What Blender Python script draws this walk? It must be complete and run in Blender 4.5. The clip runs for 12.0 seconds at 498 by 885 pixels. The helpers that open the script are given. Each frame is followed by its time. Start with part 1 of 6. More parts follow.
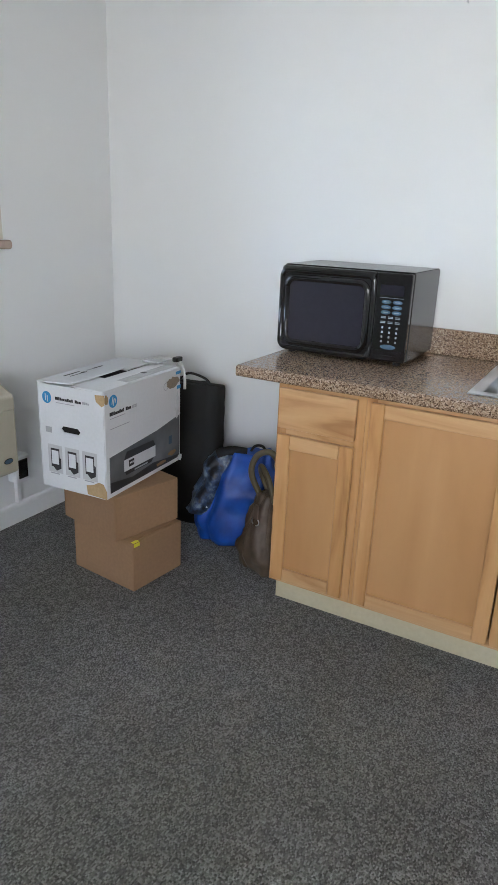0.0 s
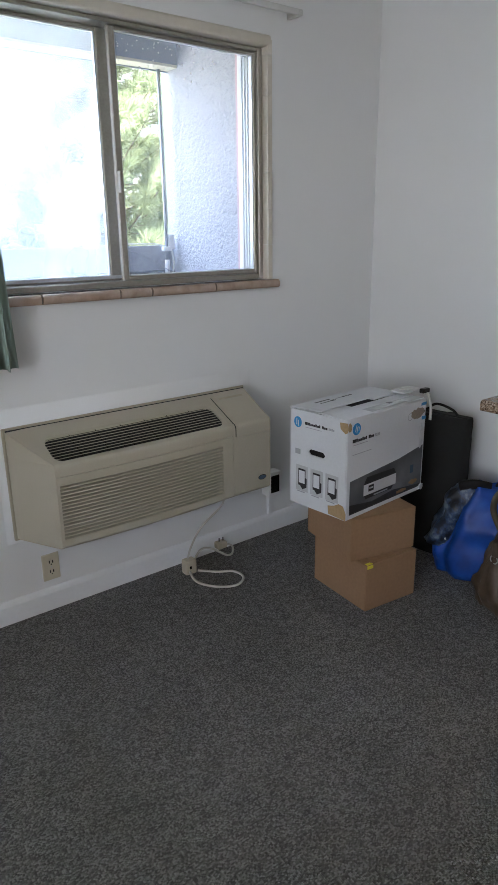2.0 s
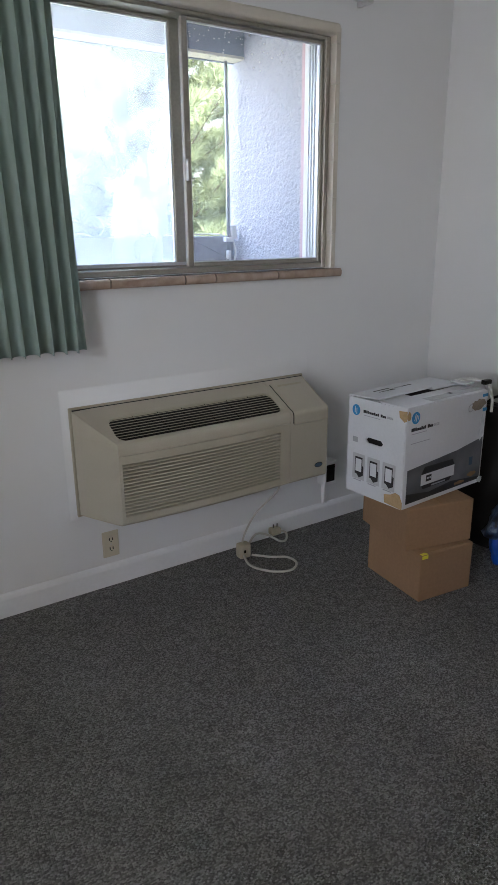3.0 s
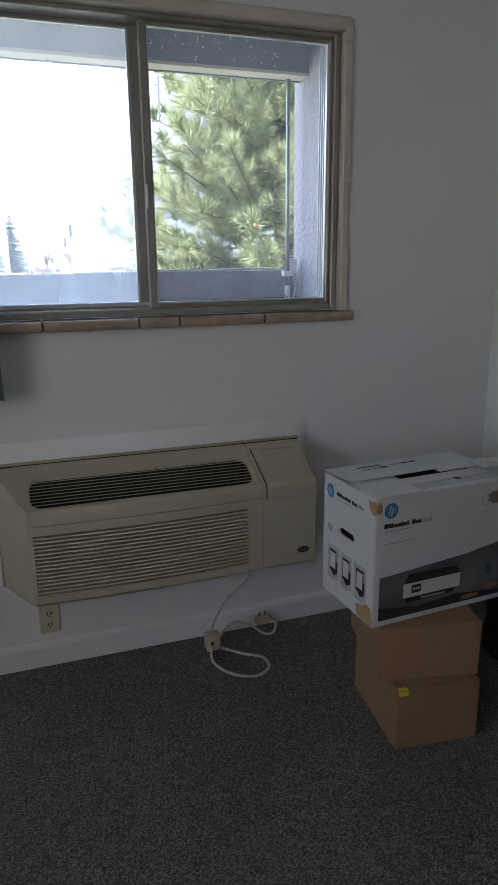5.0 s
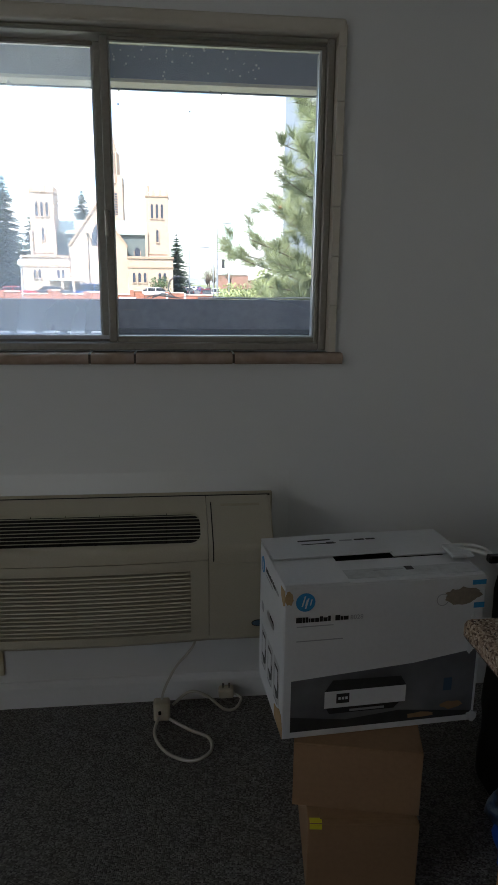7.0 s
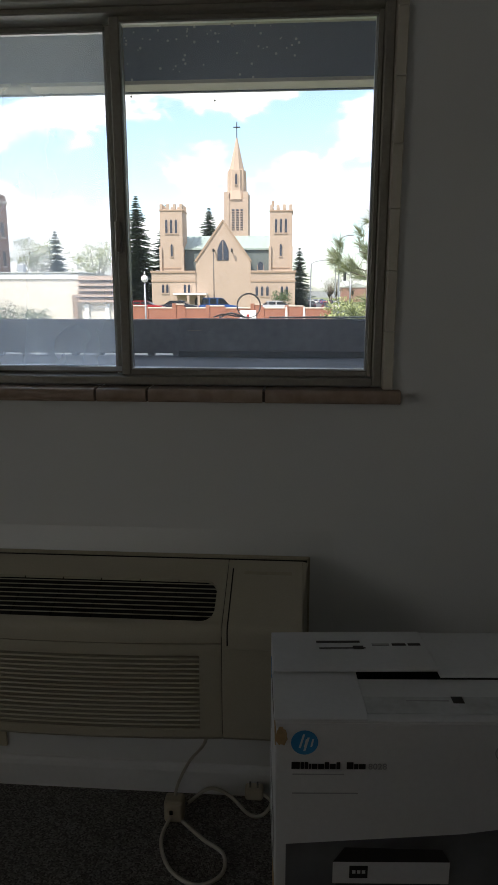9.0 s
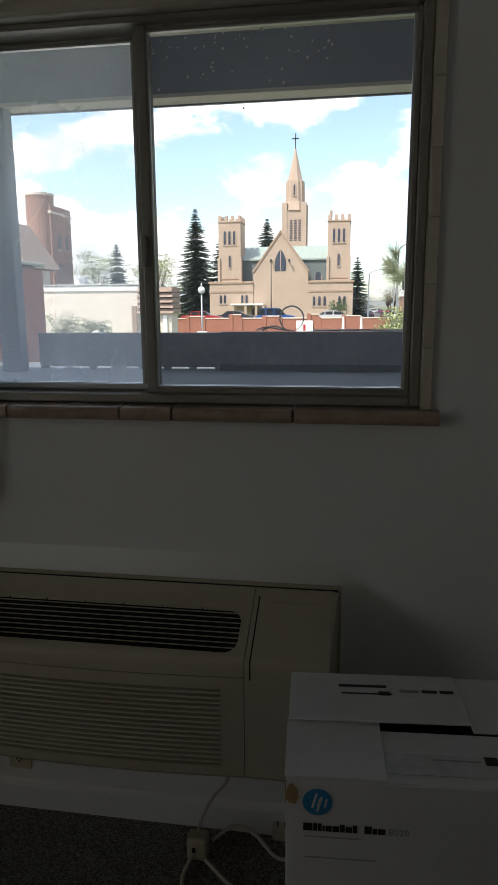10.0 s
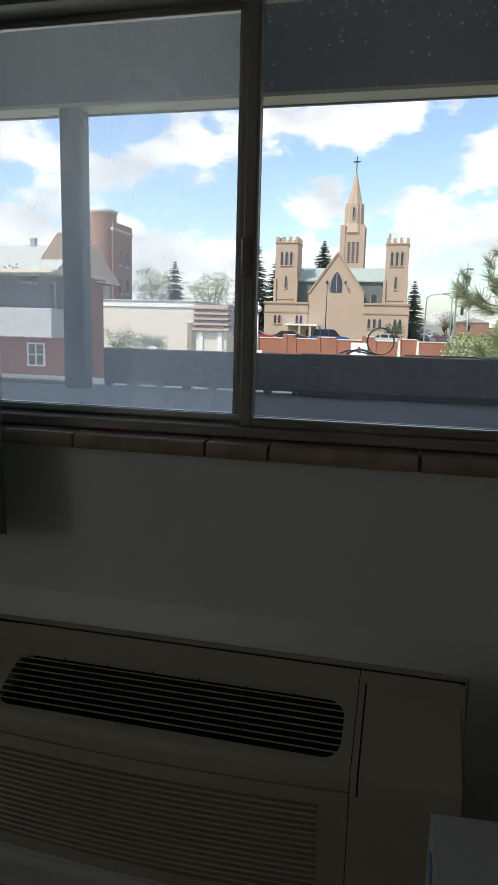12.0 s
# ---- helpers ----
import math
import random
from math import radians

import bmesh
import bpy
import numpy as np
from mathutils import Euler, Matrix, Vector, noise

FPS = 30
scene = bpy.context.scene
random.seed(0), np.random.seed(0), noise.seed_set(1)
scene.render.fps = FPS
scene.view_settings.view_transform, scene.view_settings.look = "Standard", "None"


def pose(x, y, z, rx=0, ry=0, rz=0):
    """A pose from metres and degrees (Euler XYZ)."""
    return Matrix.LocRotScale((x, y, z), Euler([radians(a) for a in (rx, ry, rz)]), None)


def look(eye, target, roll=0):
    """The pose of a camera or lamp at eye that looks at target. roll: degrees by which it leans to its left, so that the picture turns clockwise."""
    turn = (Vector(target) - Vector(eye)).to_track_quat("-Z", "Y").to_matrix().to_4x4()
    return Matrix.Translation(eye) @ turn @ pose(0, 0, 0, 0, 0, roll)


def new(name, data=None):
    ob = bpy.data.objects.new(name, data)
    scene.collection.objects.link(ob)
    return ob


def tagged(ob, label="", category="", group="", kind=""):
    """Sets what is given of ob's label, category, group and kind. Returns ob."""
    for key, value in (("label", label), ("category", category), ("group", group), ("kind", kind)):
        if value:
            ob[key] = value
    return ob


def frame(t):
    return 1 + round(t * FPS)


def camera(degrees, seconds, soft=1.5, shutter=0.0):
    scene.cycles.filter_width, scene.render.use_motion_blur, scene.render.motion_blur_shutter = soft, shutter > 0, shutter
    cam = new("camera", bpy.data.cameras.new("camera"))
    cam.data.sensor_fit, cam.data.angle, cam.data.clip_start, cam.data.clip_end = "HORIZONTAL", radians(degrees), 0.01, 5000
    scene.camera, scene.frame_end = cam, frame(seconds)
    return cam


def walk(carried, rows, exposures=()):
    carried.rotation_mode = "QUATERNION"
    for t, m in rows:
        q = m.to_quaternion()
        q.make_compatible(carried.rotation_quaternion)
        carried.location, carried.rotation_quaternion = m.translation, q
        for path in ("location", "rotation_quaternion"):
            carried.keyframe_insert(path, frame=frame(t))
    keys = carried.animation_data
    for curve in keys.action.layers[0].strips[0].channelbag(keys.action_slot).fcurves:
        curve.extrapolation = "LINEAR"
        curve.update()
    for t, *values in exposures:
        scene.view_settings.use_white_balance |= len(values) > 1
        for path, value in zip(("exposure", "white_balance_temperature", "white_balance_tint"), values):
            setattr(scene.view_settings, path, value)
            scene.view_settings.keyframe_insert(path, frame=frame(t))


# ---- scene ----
cam = camera(40.9, 12.0, soft=1.1)
PATH = [
    (0, (-2.688, -2.298, 1.399), (-1.028, -1.387, 0.754), 2.3),
    (0.5, (-2.688, -2.326, 1.425), (-1.165, -1.174, 0.83), 1.6),
    (1, (-2.7, -2.391, 1.445), (-1.34, -1.055, 0.841), 0.8),
    (1.5, (-2.735, -2.398, 1.411), (-1.466, -0.971, 0.818), -0.6),
    (2, (-2.737, -2.421, 1.465), (-1.557, -0.921, 0.868), -0.8),
    (2.5, (-2.792, -2.432, 1.425), (-1.691, -0.855, 0.875), -0.4),
    (3, (-2.783, -2.441, 1.434), (-1.73, -0.853, 0.828), -0.5),
    (3.2, (-2.722, -2.461, 1.414), (-1.716, -0.84, 0.815), -2.1),
    (4.8, (-1.977, -2.322, 1.448), (-1.314, -0.517, 0.9), 1.1),
    (5, (-1.888, -2.328, 1.444), (-1.256, -0.503, 0.923), -0.6),
    (5.5, (-1.669, -2.24, 1.464), (-1.135, -0.385, 0.939), 2.2),
    (6, (-1.522, -2.148, 1.456), (-1.005, -0.281, 0.957), 0.1),
    (6.5, (-1.397, -2.144, 1.467), (-1.04, -0.233, 0.994), -1.2),
    (7, (-1.216, -2.186, 1.479), (-1.001, -0.251, 1.019), 0.6),
    (7.2, (-1.172, -2.195, 1.481), (-1.068, -0.249, 1.029), 0.1),
    (8.8, (-0.977, -1.836, 1.492), (-1.029, 0.115, 1.055), -0.7),
    (9, (-0.945, -1.79, 1.505), (-1.083, 0.159, 1.079), -0.0),
    (9.5, (-0.895, -1.715, 1.517), (-1.121, 0.237, 1.143), 0.6),
    (10, (-0.881, -1.692, 1.517), (-1.186, 0.244, 1.12), -0.4),
    (10.5, (-0.85, -1.676, 1.516), (-1.122, 0.272, 1.15), 0.8),
    (11, (-0.841, -1.633, 1.503), (-1.114, 0.317, 1.153), -0.4),
    (11.5, (-0.961, -1.508, 1.512), (-1.298, 0.429, 1.144), 3.4),
    (12, (-1.067, -1.41, 1.514), (-1.514, 0.509, 1.171), 1.5),
]
EXPOSURES = [(0, 4.1, 6000, 11), (1.5, 3.6, 6000, 11), (2.5, 3.35, 6050, 15), (3.2, 3.2, 6050, 15), (5.0, 2.35, 6050, 14), (5.5, 2.05, 6100, 13), (6.0, 1.85, 6150, 12), (6.5, 1.85, 6200, 12),
             (7.0, 1.6, 6250, 9), (9.0, 0.8, 6700, 9), (10.0, 0.65, 6750, 9), (11.0, 0.6, 6750, 10), (12.0, 0.35, 6600, 7)]
walk(cam, [(t, look(eye, target, roll)) for t, eye, target, roll in PATH], EXPOSURES)

# ---------------------------------------------------------------- world and sun
world = bpy.data.worlds.new("world")
scene.world = world
world.use_nodes = True
wn, wl = world.node_tree.nodes, world.node_tree.links
wn.clear()
w_out = wn.new("ShaderNodeOutputWorld")
w_bg = wn.new("ShaderNodeBackground")
w_bg.inputs["Strength"].default_value = 0.21
sky = wn.new("ShaderNodeTexSky")
sky.sky_type = "NISHITA"
sky.sun_disc = False
sky.sun_elevation = radians(52)
sky.sun_rotation = radians(215)
sky.altitude = 300
sky.dust_density = 2.0
# broken cumulus over the whole sky
w_geo = wn.new("ShaderNodeTexCoord")
w_sep = wn.new("ShaderNodeSeparateXYZ")
wl.new(w_geo.outputs["Generated"], w_sep.inputs[0])
w_map = wn.new("ShaderNodeMapping")
w_map.inputs["Scale"].default_value = (1.0, 1.0, 2.0)
w_map.inputs["Location"].default_value = (3.1, 0.4, 0.55)
wl.new(w_geo.outputs["Generated"], w_map.inputs[0])
w_n = wn.new("ShaderNodeTexNoise")
w_n.inputs["Scale"].default_value = 6.5
w_n.inputs["Detail"].default_value = 9
w_n.inputs["Roughness"].default_value = 0.55
wl.new(w_map.outputs[0], w_n.inputs["Vector"])
w_low = wn.new("ShaderNodeMapRange")          # more cloud towards the horizon
w_low.inputs["From Min"].default_value = 0.0
w_low.inputs["From Max"].default_value = 0.35
w_low.inputs["To Min"].default_value = 0.10
w_low.inputs["To Max"].default_value = 0.0
wl.new(w_sep.outputs["Z"], w_low.inputs["Value"])
w_add = wn.new("ShaderNodeMath")
wl.new(w_n.outputs["Fac"], w_add.inputs[0])
wl.new(w_low.outputs[0], w_add.inputs[1])
w_ramp = wn.new("ShaderNodeValToRGB")
w_ramp.color_ramp.elements[0].position = 0.49
w_ramp.color_ramp.elements[1].position = 0.57
w_ramp.color_ramp.interpolation = "EASE"
wl.new(w_add.outputs[0], w_ramp.inputs[0])
w_n2 = wn.new("ShaderNodeTexNoise")
w_n2.inputs["Scale"].default_value = 9
w_n2.inputs["Detail"].default_value = 5
wl.new(w_map.outputs[0], w_n2.inputs["Vector"])
w_cr = wn.new("ShaderNodeValToRGB")
w_cr.color_ramp.elements[0].position = 0.35
w_cr.color_ramp.elements[0].color = (3.3, 3.45, 3.8, 1)
w_cr.color_ramp.elements[1].position = 0.6
w_cr.color_ramp.elements[1].color = (5.0, 5.0, 5.05, 1)
wl.new(w_n2.outputs["Fac"], w_cr.inputs[0])
w_mix = wn.new("ShaderNodeMix")
w_mix.data_type = "RGBA"
wl.new(w_ramp.outputs[0], w_mix.inputs[0])
wl.new(sky.outputs[0], w_mix.inputs[6])
wl.new(w_cr.outputs[0], w_mix.inputs[7])
wl.new(w_mix.outputs[2], w_bg.inputs[0])
wl.new(w_bg.outputs[0], w_out.inputs[0])

sun = new("sun", bpy.data.lights.new("sun", "SUN"))
sun.data.energy = 3.8
sun.data.angle = radians(0.6)
sun.data.color = (1.0, 0.95, 0.87)
SUN_FROM = Vector((-0.42, -0.50, 0.90)).normalized()
sun.matrix_world = look((0, 0, 30), Vector((0, 0, 30)) - SUN_FROM)

# added lamp in an unseen side window behind the walk, to brighten the room
side = new("added_side_light", bpy.data.lights.new("added_side_light", "AREA"))
side.data.shape, side.data.size, side.data.size_y = "RECTANGLE", 1.6, 1.3
side.data.energy = 2.3
side.data.color = (1.0, 0.89, 0.67)
side.matrix_world = look((-4.73, -2.85, 1.55), (0, -2.6, 1.25))


# ---------------------------------------------------------------- materials
def material(name, base, rough=0.6, metal=0.0, vary=0.12, grain=40.0, coarse=3.0, bump=0.15, spec=0.5, stretch=(1, 1, 1), island=0.0, relief=0.003):
    """A surface with coarse and fine colour variation and a fine relief, at object scale in metres."""
    m = bpy.data.materials.new(name)
    m.use_nodes = True
    n, l = m.node_tree.nodes, m.node_tree.links
    b = n["Principled BSDF"]
    b.inputs["Roughness"].default_value = rough
    b.inputs["Metallic"].default_value = metal
    b.inputs["Specular IOR Level"].default_value = spec
    tc = n.new("ShaderNodeTexCoord")
    mp = n.new("ShaderNodeMapping")
    mp.inputs["Scale"].default_value = stretch
    l.new(tc.outputs["Object"], mp.inputs[0])
    fine, big = n.new("ShaderNodeTexNoise"), n.new("ShaderNodeTexNoise")
    fine.inputs["Scale"].default_value, fine.inputs["Detail"].default_value = grain, 4
    big.inputs["Scale"].default_value, big.inputs["Detail"].default_value = coarse, 3
    l.new(mp.outputs[0], fine.inputs["Vector"])
    l.new(mp.outputs[0], big.inputs["Vector"])
    mixn = n.new("ShaderNodeMath")
    mixn.operation = "ADD"
    l.new(fine.outputs["Fac"], mixn.inputs[0])
    l.new(big.outputs["Fac"], mixn.inputs[1])
    last = mixn
    if island:
        oi = n.new("ShaderNodeObjectInfo")
        ad = n.new("ShaderNodeMath")
        ad.operation = "MULTIPLY_ADD"
        ad.inputs[1].default_value = island
        l.new(oi.outputs["Random"], ad.inputs[0])
        l.new(mixn.outputs[0], ad.inputs[2])
        last = ad
    mr = n.new("ShaderNodeMapRange")
    mr.inputs["From Min"].default_value, mr.inputs["From Max"].default_value = 0.6, 1.4 + island
    mr.inputs["To Min"].default_value, mr.inputs["To Max"].default_value = 1 - vary, 1 + vary
    l.new(last.outputs[0], mr.inputs["Value"])
    vm = n.new("ShaderNodeVectorMath")
    vm.operation = "SCALE"
    vm.inputs[0].default_value = base
    l.new(mr.outputs[0], vm.inputs["Scale"])
    l.new(vm.outputs[0], b.inputs["Base Color"])
    if bump:
        bp = n.new("ShaderNodeBump")
        bp.inputs["Strength"].default_value = bump
        bp.inputs["Distance"].default_value = relief
        l.new(fine.outputs["Fac"], bp.inputs["Height"])
        l.new(bp.outputs[0], b.inputs["Normal"])
    return m


def ramp_material(name, stops, scale, rough, kind="noise", detail=6, stretch=(1, 1, 1), bump=0.1, spec=0.5, distortion=0.0):
    """A surface coloured by a ramp over one texture."""
    m = bpy.data.materials.new(name)
    m.use_nodes = True
    n, l = m.node_tree.nodes, m.node_tree.links
    b = n["Principled BSDF"]
    b.inputs["Roughness"].default_value = rough
    b.inputs["Specular IOR Level"].default_value = spec
    tc, mp = n.new("ShaderNodeTexCoord"), n.new("ShaderNodeMapping")
    mp.inputs["Scale"].default_value = stretch
    l.new(tc.outputs["Object"], mp.inputs[0])
    if kind == "noise":
        t = n.new("ShaderNodeTexNoise")
        t.inputs["Detail"].default_value = detail
        t.inputs["Distortion"].default_value = distortion
        out = t.outputs["Fac"]
    else:
        t = n.new("ShaderNodeTexVoronoi")
        out = t.outputs["Color"]
    t.inputs["Scale"].default_value = scale
    l.new(mp.outputs[0], t.inputs["Vector"])
    r = n.new("ShaderNodeValToRGB")
    el = r.color_ramp.elements
    el[0].position, el[0].color = stops[0][0], (*stops[0][1], 1)
    el[1].position, el[1].color = stops[-1][0], (*stops[-1][1], 1)
    for p, c in stops[1:-1]:
        e = el.new(p)
        e.color = (*c, 1)
    l.new(out, r.inputs[0])
    l.new(r.outputs[0], b.inputs["Base Color"])
    if bump:
        bp = n.new("ShaderNodeBump")
        bp.inputs["Strength"].default_value = bump
        bp.inputs["Distance"].default_value = 0.004
        l.new(out, bp.inputs["Height"])
        l.new(bp.outputs[0], b.inputs["Normal"])
    return m


def carpet_material():
    """Charcoal loop pile with small staggered flecks."""
    m = bpy.data.materials.new("carpet")
    m.use_nodes = True
    n, l = m.node_tree.nodes, m.node_tree.links
    b = n["Principled BSDF"]
    b.inputs["Roughness"].default_value = 0.95
    b.inputs["Specular IOR Level"].default_value = 0.15
    tc, mp = n.new("ShaderNodeTexCoord"), n.new("ShaderNodeMapping")
    mp.inputs["Rotation"].default_value = (0, 0, radians(4))
    mp.inputs["Scale"].default_value = (196, 268, 1)
    l.new(tc.outputs["Object"], mp.inputs[0])
    v = n.new("ShaderNodeTexVoronoi")
    v.inputs["Scale"].default_value = 1
    v.inputs["Randomness"].default_value = 0.45
    l.new(mp.outputs[0], v.inputs["Vector"])
    sep = n.new("ShaderNodeSeparateColor")
    l.new(v.outputs["Color"], sep.inputs[0])
    r = n.new("ShaderNodeValToRGB")
    el = r.color_ramp.elements
    el[0].position, el[0].color = 0.0, (0.082, 0.080, 0.077, 1)
    el[1].position, el[1].color = 1.0, (0.285, 0.278, 0.266, 1)
    e = el.new(0.55)
    e.color = (0.166, 0.162, 0.155, 1)
    l.new(sep.outputs[0], r.inputs[0])
    big = n.new("ShaderNodeTexNoise")
    big.inputs["Scale"].default_value, big.inputs["Detail"].default_value = 2.2, 4
    l.new(tc.outputs["Object"], big.inputs["Vector"])
    mid = n.new("ShaderNodeTexNoise")
    mid.inputs["Scale"].default_value, mid.inputs["Detail"].default_value = 26, 2
    l.new(tc.outputs["Object"], mid.inputs["Vector"])
    ad = n.new("ShaderNodeMath")
    l.new(big.outputs["Fac"], ad.inputs[0])
    l.new(mid.outputs["Fac"], ad.inputs[1])
    mr = n.new("ShaderNodeMapRange")
    mr.inputs["From Min"].default_value, mr.inputs["From Max"].default_value = 0.6, 1.4
    mr.inputs["To Min"].default_value, mr.inputs["To Max"].default_value = 0.80, 1.20
    l.new(ad.outputs[0], mr.inputs["Value"])
    vm = n.new("ShaderNodeVectorMath")
    vm.operation = "SCALE"
    l.new(r.outputs[0], vm.inputs[0])
    l.new(mr.outputs[0], vm.inputs["Scale"])
    l.new(vm.outputs[0], b.inputs["Base Color"])
    bp = n.new("ShaderNodeBump")
    bp.inputs["Strength"].default_value, bp.inputs["Distance"].default_value = 0.9, 0.004
    bp.invert = True
    l.new(v.outputs["Distance"], bp.inputs["Height"])
    l.new(bp.outputs[0], b.inputs["Normal"])
    return m


def glass_material(name, veil):
    """A thin pane: clear, glossy by Fresnel; veil: the share of light that dirt on it scatters."""
    m = bpy.data.materials.new(name)
    m.use_nodes = True
    n, l = m.node_tree.nodes, m.node_tree.links
    n.remove(n["Principled BSDF"])
    out = n["Material Output"]
    tr, gl, fr, mx = n.new("ShaderNodeBsdfTransparent"), n.new("ShaderNodeBsdfGlossy"), n.new("ShaderNodeFresnel"), n.new("ShaderNodeMixShader")
    gl.inputs["Roughness"].default_value = 0.02
    fr.inputs["IOR"].default_value = 1.3
    l.new(fr.outputs[0], mx.inputs[0])
    l.new(tr.outputs[0], mx.inputs[1])
    l.new(gl.outputs[0], mx.inputs[2])
    dirt, ds, tint = n.new("ShaderNodeAddShader"), n.new("ShaderNodeBsdfTranslucent"), n.new("ShaderNodeVectorMath")
    tint.operation = "SCALE"
    tint.inputs[0].default_value = (0.86, 0.93, 1.0)
    l.new(tint.outputs[0], ds.inputs["Color"])
    tr.inputs["Color"].default_value = (0.96 - 0.3 * veil, 0.965 - 0.3 * veil, 0.965 - 0.28 * veil, 1)
    tc, nz, mr = n.new("ShaderNodeTexCoord"), n.new("ShaderNodeTexNoise"), n.new("ShaderNodeMapRange")
    nz.inputs["Scale"].default_value, nz.inputs["Detail"].default_value = 2.2, 4
    wipe = n.new("ShaderNodeMapping")                 # wiped streaks run downwards
    wipe.inputs["Scale"].default_value = (1.5, 1.0, 0.7)
    l.new(tc.outputs["Object"], wipe.inputs[0])
    l.new(wipe.outputs[0], nz.inputs["Vector"])
    mr.inputs["From Min"].default_value, mr.inputs["From Max"].default_value = 0.3, 0.75
    mr.inputs["To Min"].default_value, mr.inputs["To Max"].default_value = veil * 0.7, veil * 1.3
    l.new(nz.outputs["Fac"], mr.inputs["Value"])
    l.new(mr.outputs[0], tint.inputs["Scale"])
    l.new(mx.outputs[0], dirt.inputs[0])
    l.new(ds.outputs[0], dirt.inputs[1])
    l.new(dirt.outputs[0], out.inputs[0])
    return m


M_WALL = material("wall_paint", (0.76, 0.765, 0.76), 0.62, vary=0.03, grain=260, coarse=1.3, bump=0.10)
M_TRIM = material("trim_paint", (0.78, 0.785, 0.79), 0.4, vary=0.04, grain=60, coarse=4, bump=0.05)
M_CEIL = material("ceiling_paint", (0.78, 0.78, 0.77), 0.9, vary=0.04, grain=160, bump=0.4)
M_CARPET = carpet_material()
M_ALU = material("aluminium", (0.36, 0.34, 0.30), 0.42, metal=0.5, vary=0.14, grain=90, coarse=6, bump=0.06)
# paler copy of the frame's metal: sunlight on channel and beads put into colour
M_ALU_LIT = material("aluminium_sunlit", (0.62, 0.64, 0.66), 0.35, metal=0.6, vary=0.1, grain=90, bump=0.05)
M_SILL = ramp_material("sill_tile", [(0.3, (0.33, 0.235, 0.18)), (0.55, (0.41, 0.305, 0.24)), (0.75, (0.47, 0.365, 0.295))], 22, 0.10, bump=0.04, spec=0.9)
M_JAMB = material("jamb_tile", (0.62, 0.575, 0.49), 0.3, vary=0.06, grain=50, coarse=7, bump=0.05, island=0.3)
M_GROUT = material("grout", (0.10, 0.075, 0.06), 0.9, vary=0.3)
M_GLASS = glass_material("pane_glass", 0.045)
M_GLASS_HAZE = glass_material("hazed_pane_glass", 0.29)
M_PTAC = material("beige_plastic", (0.44, 0.405, 0.318), 0.48, vary=0.06, grain=220, coarse=5, bump=0.08)
M_PTAC_EDGE = material("aged_beige_metal", (0.40, 0.36, 0.27), 0.5, vary=0.12, grain=80, coarse=6)
# near-black paint for the shade inside openings, slots and gaps
M_DARK = material("cavity_shade", (0.012, 0.012, 0.014), 0.8, vary=0.3)
M_BLACKPL = material("black_plastic", (0.010, 0.010, 0.011), 0.07, vary=0.2, grain=120, bump=0.03)
M_BLACKMET = material("black_painted_steel", (0.014, 0.015, 0.015), 0.2, vary=0.2, grain=200, bump=0.08)
M_MWGLASS = material("smoked_glass", (0.022, 0.021, 0.030), 0.10, vary=0.1, bump=0)
M_CHROMELINE = material("polished_trim", (0.55, 0.56, 0.57), 0.18, metal=0.9, vary=0.1, bump=0)
M_KEY = material("key_print", (0.26, 0.29, 0.33), 0.5, vary=0.05, bump=0)
M_KEYBLUE = material("key_oval", (0.05, 0.10, 0.16), 0.5, vary=0.05, bump=0)
M_MAPLE = ramp_material("maple", [(0.28, (0.342, 0.164, 0.056)), (0.45, (0.504, 0.272, 0.108)), (0.58, (0.558, 0.320, 0.140)), (0.76, (0.450, 0.232, 0.087))], 5.5, 0.36, detail=9, stretch=(2.2, 2.2, 0.30), bump=0.05, distortion=0.7)
M_MAPLE_H = ramp_material("maple_across", [(0.28, (0.342, 0.168, 0.063)), (0.45, (0.522, 0.304, 0.140)), (0.58, (0.576, 0.352, 0.175)), (0.80, (0.414, 0.216, 0.084))], 5.5, 0.36, detail=9, stretch=(2.2, 0.32, 2.4), bump=0.05, distortion=1.2)
M_MAPLE_P = ramp_material("maple_panel", [(0.3, (0.405, 0.208, 0.081)), (0.5, (0.468, 0.252, 0.105)), (0.7, (0.513, 0.288, 0.126))], 3.2, 0.4, detail=8, stretch=(1.5, 1.5, 0.35), bump=0.03, distortion=0.5)
M_TOE = material("toe_kick_board", (0.52, 0.47, 0.33), 0.6, vary=0.08, grain=60)
M_COUNTER = ramp_material("speckled_laminate", [(0.0, (0.035, 0.022, 0.016)), (0.28, (0.13, 0.08, 0.05)), (0.5, (0.28, 0.19, 0.125)), (0.72, (0.38, 0.275, 0.19)), (1.0, (0.56, 0.45, 0.35))], 270, 0.16, kind="voronoi", bump=0.0)
M_STEEL = material("sink_steel", (0.55, 0.56, 0.57), 0.3, metal=0.95, vary=0.08, grain=150, bump=0.04)
M_BOARD = material("white_carton", (0.66, 0.67, 0.69), 0.55, vary=0.05, grain=90, coarse=5, bump=0.06)
M_CARD = material("cardboard", (0.31, 0.188, 0.102), 0.8, vary=0.10, grain=70, coarse=4, bump=0.12)
M_CARD_TORN = material("torn_cardboard", (0.42, 0.29, 0.15), 0.9, vary=0.16, grain=120, coarse=20, bump=0.3)
M_TORN_GREY = material("scuffed_board", (0.27, 0.225, 0.175), 0.9, vary=0.2, grain=90, coarse=18, bump=0.3)
M_INKBLUE = material("print_blue", (0.03, 0.25, 0.55), 0.5, vary=0.05, bump=0)
M_INK = material("print_black", (0.018, 0.018, 0.022), 0.5, vary=0.1, bump=0)
M_INKGREY = material("print_grey", (0.36, 0.37, 0.39), 0.5, vary=0.1, bump=0)
